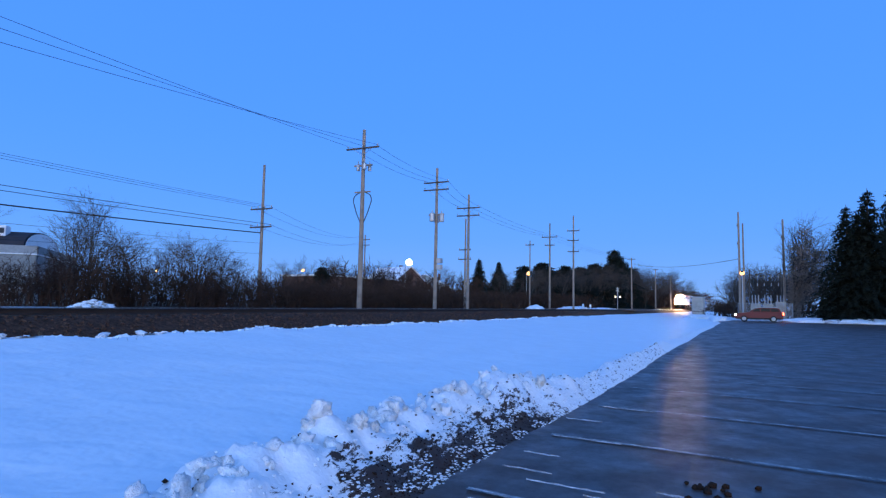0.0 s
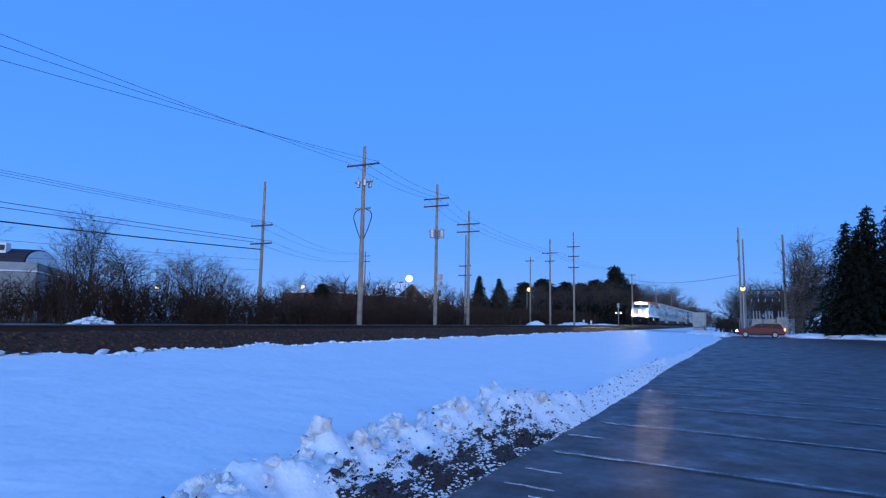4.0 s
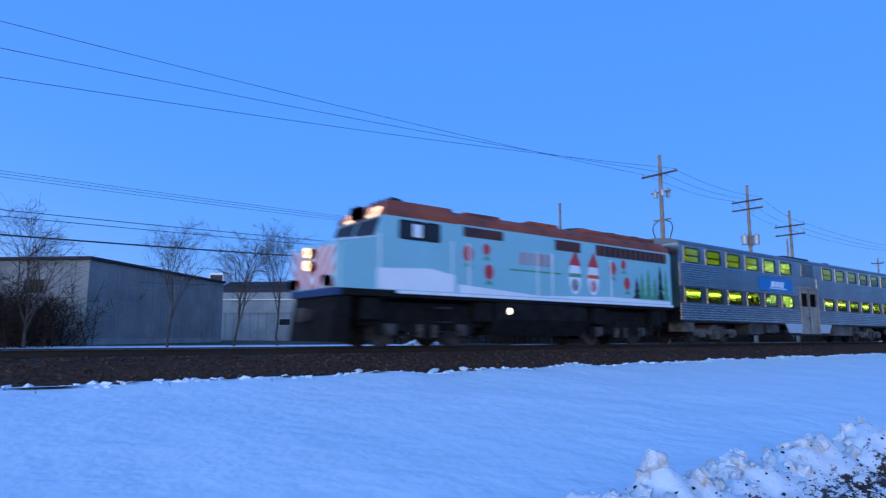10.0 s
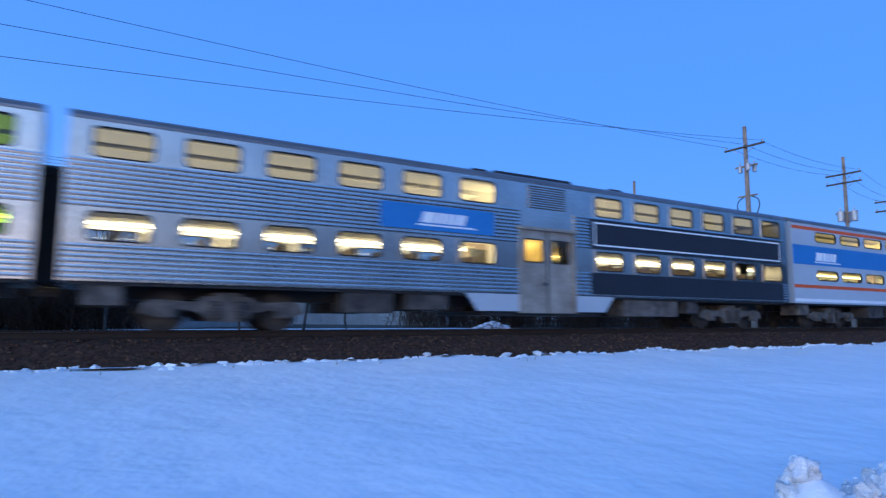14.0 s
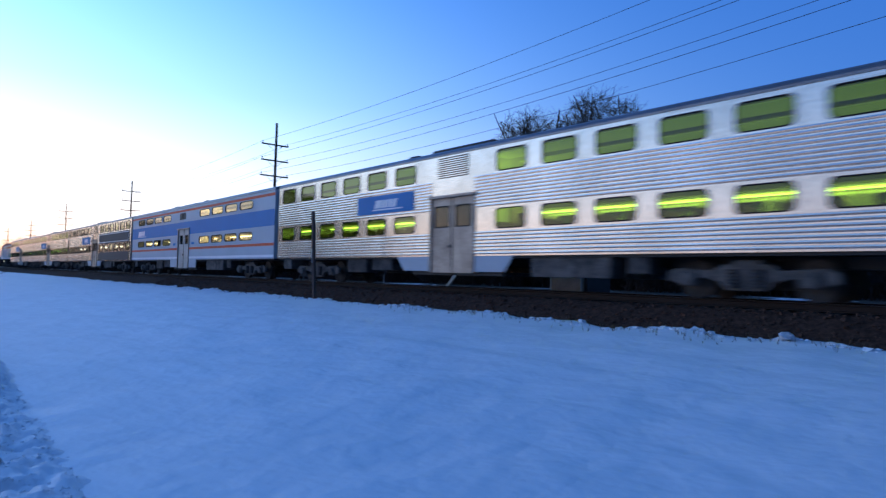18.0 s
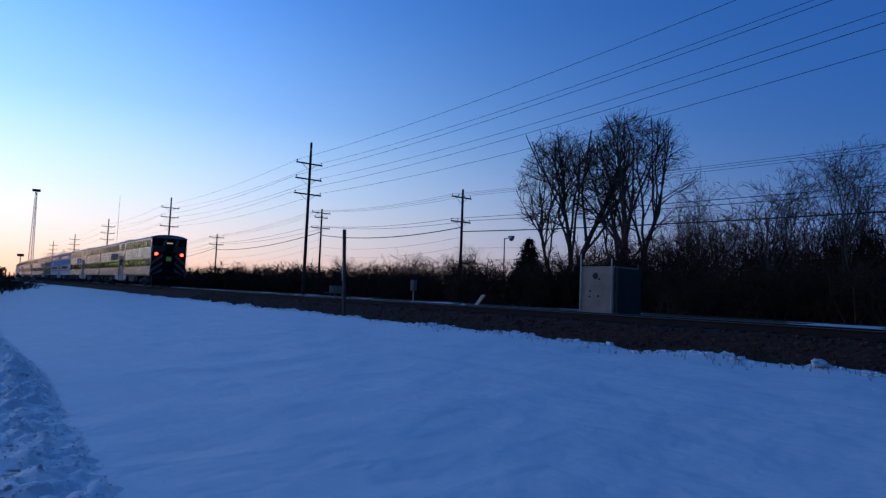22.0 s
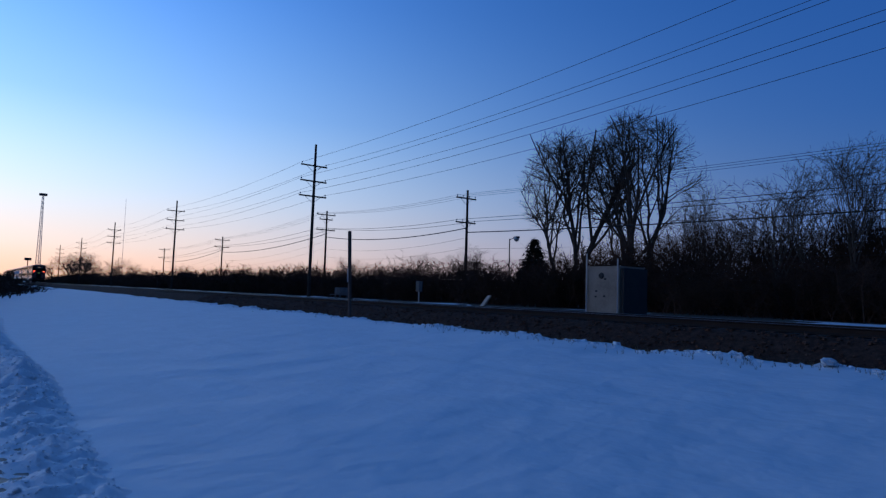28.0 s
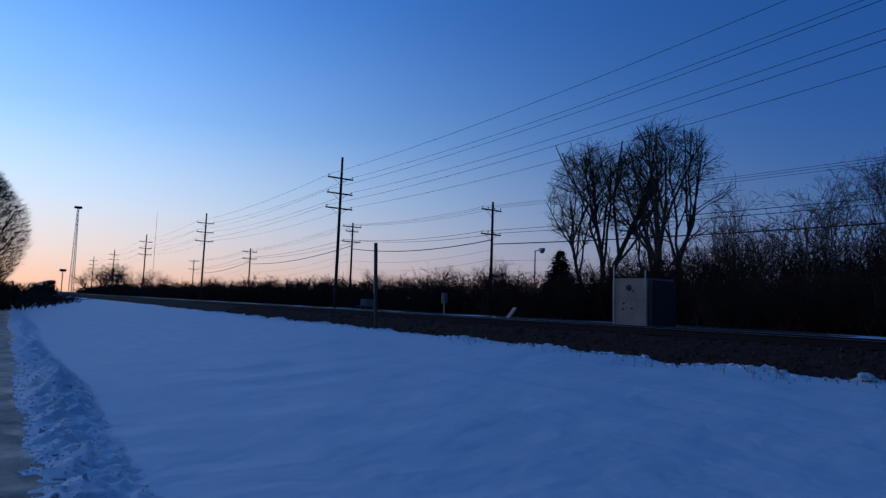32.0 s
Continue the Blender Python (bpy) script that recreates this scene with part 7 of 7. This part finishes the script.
for x, h in ((0.03, 2.55), (1.6, 2.3)):
    bm = bmesh.new()
    tube(bm, (x, -0.08, 0), (x, -0.08, h), 0.03, sides=8)
    part("conduit", bm, GREY_METAL, cab)
# dark slab covering nearly the whole east side
bm = bmesh.new()
box(bm, 1.66, 1.80, 0.06, 1.64, 0.06, 1.93, 0.01)
part("side_locker", bm, material("dark_grey_locker_paint", (0.035, 0.030, 0.026), 0.7, vary=0.3, bump=0.05), cab, "dark grey slab over the side of the cabinet")

post = empty("marker_post", "rusty steel marker post with a small pale plate", "marker post", pose(-21.5, 12.2, land(-21.5, 12.2), 0, -4.5, 0))
bm = bmesh.new()
box(bm, -0.065, 0.065, -0.05, 0.05, -0.2, 3.42, 0.01)
part("post", bm, material("brown_steel_post", (0.11, 0.075, 0.06), 0.8, bump=0.2), post)
bm = bmesh.new()
box(bm, 0.07, 0.28, -0.012, 0.012, 1.38, 1.92, 0.004)
part("plate", bm, GREY_METAL, post, m=pose(0, -0.06, 0, 0, 0, -35))

DULL_WHITE = material("weathered_dull_white", (0.20, 0.19, 0.18), 0.8, scale=3, fine=20, vary=0.4, bump=0.1)
small_box = empty("control_box", "small white control box on a thin post", "control box", pose(-29.3, 21, 1.0))
bm = bmesh.new()
tube(bm, (0, 0, 0), (0, 0, 0.9), 0.04, sides=8)
part("post", bm, GREY_METAL, small_box)
bm = bmesh.new()
box(bm, -0.16, 0.16, -0.12, 0.12, 0.75, 1.35, 0.02)
part("box", bm, DULL_WHITE, small_box)
for x, y, w, h, mat, tilt, lab in ((-21.8, 19.2, 0.75, 0.62, SIGNAL_PAINT, 35, "tilted pale board leaning beside the track"), (-23.1, 19.2, 0.9, 0.3, WHITE_PAINT, 70, "white board lying beside the track")):
    b = empty("board", lab, "board", pose(x, y, 1.02, 0, 0, -30))
    bm = bmesh.new()
    box(bm, -w / 2, w / 2, -0.03, 0.03, 0, h * 1.2, 0.008)
    part("panel", bm, mat, b, m=pose(0, 0, 0.02, -tilt, 0, 0))
    bm = bmesh.new()
    box(bm, -0.05, 0.05, 0.0, 0.3, 0.0, 0.06, 0.005)
    part("foot", bm, POLE_WOOD, b)
for k, x in enumerate((-38.6, -37.4)):
    b = empty("lawn_chair", "pale plastic chair standing beyond the track", "chair", pose(x, 20.5, 1.0, 0, 0, 20 + 40 * k), "chairs beyond the track")
    bm = bmesh.new()
    box(bm, -0.28, 0.28, -0.25, 0.28, 0.36, 0.41, 0.01)
    part("seat", bm, DULL_WHITE, b)
    bm = bmesh.new()
    box(bm, -0.28, 0.28, 0.24, 0.28, 0.41, 0.88, 0.01)
    part("backrest", bm, DULL_WHITE, b)
    for lx in (-0.25, 0.25):
        for ly in (-0.22, 0.25):
            bm = bmesh.new()
            tube(bm, (lx, ly, 0), (lx, ly, 0.38), 0.025, sides=6)
            part("leg", bm, DULL_WHITE, b)


def pile_place(rng):
    a, r = rng.uniform(0, 6.28), rng.uniform(0, 1) ** 0.7
    return 15.6 + 1.05 * r * math.cos(a), 20.8 + 0.7 * r * math.sin(a), 1.02 + 0.36 * (1 - r) ** 0.8


scatter("rubble_pile", 160, pile_place, 0.16, CONCRETE, "heap of broken rubble beyond the track", "rubble", 31)
scatter("rubble_snow", 120, lambda r: tuple(a + b for a, b in zip(pile_place(r), (0, 0, 0.07))), 0.15, SNOW, "snow lying on a heap of rubble", "snow", 32, 0.4)


def ties(x0, count):
    """Wooden ties under the rails, each its own piece."""
    bm = bmesh.new()
    box(bm, -0.115, 0.115, -1.3, 1.3, -0.33, -0.175, 0.012)
    first = part("tie", bm, TIE_WOOD, track, m=pose(x0, 0, 0))
    r = random.Random(4)
    for k in range(1, count):
        again(first, pose(x0 + 0.54 * k, r.uniform(-0.04, 0.04), 0, 0, 0, r.uniform(-1, 1)), track)


ties(-60, 230)


# ---- crossing and the far end of the lot ----
def crossing_signal(x, y, turn):
    z0 = land(x, y)
    c = empty("crossing_signal", "railway crossing signal with a crossbuck and small lit lamps", "crossing signal", pose(x, y, z0, 0, 0, turn), "crossing signals")
    bm = bmesh.new()
    tube(bm, (0, 0, -0.1), (0, 0, 4.7), 0.06, sides=10)
    tube(bm, (0, 0, -0.1), (0, 0, 0.35), 0.2, 0.12, 10)
    part("mast", bm, GREY_METAL, c)
    for s in (-1, 1):
        bm = bmesh.new()
        box(bm, -0.42, 0.42, -0.09, -0.07 + 0.012 * s, -0.055, 0.055, 0.004)
        part("crossbuck_blade", bm, GREY_METAL, c, m=pose(0, 0, 4.25, 0, 45 * s, 0))
        bm = bmesh.new()
        tube(bm, (s * 0.42, -0.08, 2.9), (s * 0.42, -0.12, 2.9), 0.28, sides=18)
        disc_ob = part("lamp_disc", bm, DARK_METAL, c)
        bm = bmesh.new()
        tube(bm, (s * 0.42, -0.12, 2.9), (s * 0.42, -0.16, 2.9), 0.13, sides=14)
        part("red_lens", bm, LENS_GLOW, disc_ob)
    bm = bmesh.new()
    box(bm, -0.5, 0.5, -0.05, 0.05, 2.86, 2.94)
    part("lamp_bracket", bm, GREY_METAL, c)


crossing_signal(118, 19.2, -70)
for x, y in ((92, 19.6), (96, 19.4)):
    bm = bmesh.new()
    box(bm, -0.06, 0.06, -0.06, 0.06, -0.2, 1.25, 0.01)
    box(bm, -0.09, -0.06, -0.14, 0.14, 0.85, 1.3, 0.01)
    tagged(part("track_marker", bm, WHITE_PAINT, None, m=pose(x, y, land(x, y))), "short white marker post beside the far track", "marker post")
shed = empty("relay_shed", "white metal relay shed beside the track", "shed", pose(130, 6.1, 1.0, 0, 0, -4))
bm = bmesh.new()
box(bm, 0, 2.6, -1.0, 1.1, -0.6, 2.75, 0.03)
part("body", bm, CAB_PAINT, shed)
bm = bmesh.new()
box(bm, -0.1, 2.7, -1.12, 1.22, 2.75, 2.9, 0.03)
part("roof", bm, GREY_METAL, shed)
bm = bmesh.new()
box(bm, -0.03, -0.002, -0.5, 0.4, 0.0, 2.0, 0.005)
part("door", bm, CAB_PAINT, shed)
road = bmesh.new()
box(road, 95, 100.5, 3.0, 60, 1.14, 1.22)
road_ob = tagged(part("crossing_road", road, ASPHALT), "narrow asphalt road crossing the railway", "road", kind="structure")


def snow_bank(x, y, sx, sy, h, seed):
    bm = bmesh.new()
    bmesh.ops.create_icosphere(bm, subdivisions=4, radius=1)
    for v in bm.verts:
        f = 1 + 0.30 * noise.noise(v.co * 1.8 + Vector((seed, 0, 0))) + 0.14 * noise.noise(v.co * 5 + Vector((seed, 0, 0)))
        v.co = Vector((v.co.x * sx * f, v.co.y * sy * f, max(-0.2, v.co.z * h * f)))
    o = part("snow_bank", bm, SNOW, smooth=True)
    o.matrix_basis = pose(x, y, land(x, y))
    return tagged(o, "ploughed snow bank at the end of the lot", "snow bank", "snow banks")


for k, (x, y, sx, sy, h) in enumerate(((78.5, -8, 1.6, 3.0, 0.5), (77, -14, 1.8, 4.5, 0.5), (75.5, -22, 2, 5, 0.55), (74, -32, 2, 7, 0.6), (78, 0.8, 5, 1.2, 0.5), (90, 3.5, 6, 2.0, 0.45), (98, 22.5, 4, 2.5, 0.5), (76, 22, 1.3, 1.2, 0.6), (118, 22, 10, 2, 0.35))):
    snow_bank(x, y, sx, sy, h, k * 3.7)


CAR_LAMP = glow("car_headlight", (1.0, 0.93, 0.8), 12.0)


def suv():
    """A red estate car standing across the lot, its nose to +x of its own."""
    RED = material("dark_red_car_paint", (0.15, 0.007, 0.005), 0.5, 0.0, scale=0.6, fine=60, vary=0.1, bump=0.0)
    c = empty("parked_car", "dark red estate car with its headlights on", "car", pose(75, -3.25, lot_level(75) + 0.02, 0, 0, 90))
    half = 0.9
    bm = bmesh.new()
    prism(bm, [(-2.3, 0.42), (-2.34, 0.75), (-2.25, 1.02), (-2.0, 1.08), (0.95, 1.02), (1.9, 0.90), (2.25, 0.78), (2.33, 0.5), (2.25, 0.28), (-2.2, 0.28)], -half, half)
    bmesh.ops.bevel(bm, geom=[e for e in bm.edges if abs(abs(e.verts[0].co.y) - half) < 1e-4 and abs(abs(e.verts[1].co.y) - half) < 1e-4 and e.verts[0].co.y == e.verts[1].co.y], offset=0.09, segments=3, affect="EDGES")
    bmesh.ops.recalc_face_normals(bm, faces=bm.faces)
    part("body", bm, RED, c, smooth=False)
    bm = bmesh.new()
    prism(bm, [(-2.15, 1.06), (-1.95, 1.42), (-1.7, 1.50), (-0.2, 1.52), (0.25, 1.44), (0.98, 1.03)], -half + 0.1, half - 0.1)
    bmesh.ops.bevel(bm, geom=[e for e in bm.edges if e.verts[0].co.y == e.verts[1].co.y and abs(e.verts[0].co.y) > 0.5], offset=0.07, segments=2, affect="EDGES")
    bmesh.ops.recalc_face_normals(bm, faces=bm.faces)
    part("cabin", bm, RED, c)
    for s in (-1, 1):
        for pts in ([(-1.95, 1.10), (-1.80, 1.38), (-1.15, 1.42), (-1.15, 1.10)], [(-1.08, 1.10), (-1.08, 1.42), (-0.2, 1.44), (-0.2, 1.10)], [(-0.12, 1.10), (-0.12, 1.44), (0.18, 1.38), (0.72, 1.08)]):
            bm = bmesh.new()
            prism(bm, [(a, b + 0.01) for a, b in pts], *sorted((s * (half - 0.13), s * (half - 0.06))))
            bmesh.ops.recalc_face_normals(bm, faces=bm.faces)
            part("side_window", bm, DARK_PANE, c)
        bm = bmesh.new()
        box(bm, -1.8, 0.0, *sorted((s * 0.68, s * 0.72)), 1.53, 1.57, 0.01)
        part("roof_rail", bm, GREY_METAL, c)
        bm = bmesh.new()
        box(bm, 2.16, 2.34, *sorted((s * 0.5, s * 0.85)), 0.62, 0.78, 0.02)
        part("headlight", bm, CAR_LAMP, c, "lit white headlight")
        bm = bmesh.new()
        box(bm, -2.36, -2.24, *sorted((s * 0.62, s * 0.86)), 0.75, 1.02, 0.02)
        part("tail_light", bm, TAIL_RED if s > 0 else RED_PAINT, c)
        bm = bmesh.new()
        box(bm, 0.55, 0.72, *sorted((s * 0.88, s * 1.02)), 1.02, 1.15, 0.02)
        part("mirror", bm, RED, c)
        bm = bmesh.new()
        box(bm, -2.1, 2.1, *sorted((s * half, s * (half + 0.012))), 0.28, 0.42)
        part("sill", bm, RUBBER, c)
        for x in (-1.38, 1.42):
            bm = bmesh.new()
            tube(bm, (x, s * 0.70, 0.32), (x, s * 0.92, 0.32), 0.33, sides=22)
            w = part("wheel", bm, RUBBER, c)
            bm = bmesh.new()
            tube(bm, (x, s * 0.92, 0.32), (x, s * 0.935, 0.32), 0.21, 0.19, 14)
            part("rim", bm, GREY_METAL, w)
    bm = bmesh.new()
    prism(bm, [(0.27, 1.43), (0.95, 1.06), (0.97, 1.07), (0.29, 1.455)], -0.66, 0.66)
    bmesh.ops.recalc_face_normals(bm, faces=bm.faces)
    part("windscreen", bm, DARK_PANE, c)


suv()


def substation():
    """Grey transformers, a steel portal and a fence behind the lot."""
    for k, y in enumerate((-3.2, -4.6, -6.0)):
        t = empty("transformer", "pale grey substation transformer with ribbed tank and bushings", "transformer", pose(88, y, land(88, y)), "substation transformers")
        bm = bmesh.new()
        box(bm, -0.6, 0.6, -0.55, 0.55, 0.0, 2.0 + 0.3 * (k == 2), 0.03)
        part("tank", bm, CAB_PAINT, t)
        for j in range(5):
            bm = bmesh.new()
            box(bm, -0.8, -0.6, -0.5 + 0.22 * j, -0.42 + 0.22 * j, 0.3, 1.8, 0.01)
            part("cooling_fin", bm, CAB_PAINT, t)
        for j in range(3):
            bm = bmesh.new()
            tube(bm, (0, -0.35 + 0.35 * j, 2.0), (0, -0.35 + 0.35 * j, 3.1), 0.09, 0.05, 8)
            part("bushing", bm, PORCELAIN, t)
    g = empty("steel_portal", "steel switchyard portal with crossbeams and insulators", "switchyard frame", pose(90, 0, 0.3))
    for y in (-2.6, -6.2):
        bm = bmesh.new()
        tube(bm, (0, y, -0.2), (0, y, 6.5), 0.10, 0.08, 8)
        part("column", bm, ARM_WOOD, g)
    for z in (5.7, 4.7):
        bm = bmesh.new()
        box(bm, -0.04, 0.04, -6.4, -2.4, z, z + 0.08)
        beam = part("beam", bm, SHADE_POLE_WOOD, g)
        for j in range(5):
            bm = bmesh.new()
            tube(bm, (0, -5.9 + 0.8 * j, z), (0, -5.9 + 0.8 * j, z - 0.4), 0.05, sides=8)
            part("insulator", bm, PORCELAIN, beam)
    f = empty("chain_fence", "grey chain-link fence round the substation", "fence", pose(86.5, -1.2, land(86, -2)), kind="")
    for j in range(7):
        bm = bmesh.new()
        tube(bm, (0, -1.0 * j, -0.1), (0, -1.0 * j, 2.1), 0.035, sides=6)
        part("fence_post", bm, GREY_METAL, f)
    for z in (0.1, 2.05):
        bm = bmesh.new()
        tube(bm, (0, 0, z), (0, -6, z), 0.022, sides=6)
        part("fence_rail", bm, GREY_METAL, f)
    bm = bmesh.new()
    for j in range(60):
        for d in (-1, 1):
            a = -0.1 * j
            tube(bm, (0, a, 0.1 if d > 0 else 2.05), (0, max(-6, a - 1.9), 2.05 if d > 0 else 0.1), 0.004, sides=3, caps=False)
    part("wire_mesh", bm, GREY_METAL, f)["kind"] = "stuff"


substation()

# ---- far masts ----
tower = empty("lattice_tower", "tall slender steel tower with a floodlight head", "tower", pose(-300, 22.6, 0.5, 0, 0.8, 0))
for a in range(3):
    bm = bmesh.new()
    c, s = math.cos(a * 2.094), math.sin(a * 2.094)
    tube(bm, (1.1 * c, 1.1 * s, 0), (0.35 * c, 0.35 * s, 36), 0.13, 0.09, 6)
    part("leg", bm, GREY_METAL, tower)
for k in range(18):
    bm = bmesh.new()
    for a in range(3):
        r0, r1 = 1.1 - 0.75 * k / 18, 1.1 - 0.75 * (k + 1) / 18
        p = (r0 * math.cos(a * 2.094), r0 * math.sin(a * 2.094), 2 * k)
        q = (r1 * math.cos((a + 1) * 2.094), r1 * math.sin((a + 1) * 2.094), 2 * k + 2)
        tube(bm, p, q, 0.05, sides=4)
    part("bracing", bm, GREY_METAL, tower)
bm = bmesh.new()
box(bm, -1.0, 1.0, -1.4, 1.4, 36, 36.9, 0.1)
part("lamp_head", bm, DARK_METAL, tower)
mast = empty("radio_mast", "faint thin guyed radio mast on the horizon", "mast", pose(-394, 70, 0.5))
bm = bmesh.new()
tube(bm, (0, 0, 0), (0, 0, 50), 0.13, 0.07, 6)
part("shaft", bm, GREY_METAL, mast)
sig = empty("signal_mast", "distant railway signal mast beside the track", "signal", pose(-330, 21, 0.6))
bm = bmesh.new()
tube(bm, (0, 0, 0), (0, 0, 11), 0.2, sides=8)
part("post", bm, DARK_METAL, sig)
bm = bmesh.new()
box(bm, -0.3, 0.3, -1.3, 1.3, 10, 11.2, 0.1)
part("head", bm, DARK_METAL, sig)


# ---- what moves ----
def train_place(t):
    """Where the locomotive's rear end is along the track."""
    u = t - 16.0
    return ((-4.01e-4 * u - 0.12038) * u - 20.144) * u - 92.18


def motions():
    """The train runs past, gathering a little speed."""
    early = [(0.0, 219.0), (1.0, 194.0), (2.0, 170.5), (3.5, 144.0), (5.5, 109.5), (6.5, 90.5), (7.5, 71.5), (8.5, 52.7)]
    late = [(24.0, -262.0), (25.0, -284.0), (26.5, -319.5), (28.0, -356.0), (30.0, -406.0), (32.0, -457.0)]
    line = early + [(0.5 * k, train_place(0.5 * k)) for k in range(18, 47)] + late
    walk(LOCO, [(t, pose(b - 16.6, TRACK_Y, RAIL_Z)) for t, b in line])
    for k, c in enumerate(COACHES):
        walk(c, [(t, pose(b + PITCH * k + 0.2, TRACK_Y, RAIL_Z)) for t, b in line])


motions()
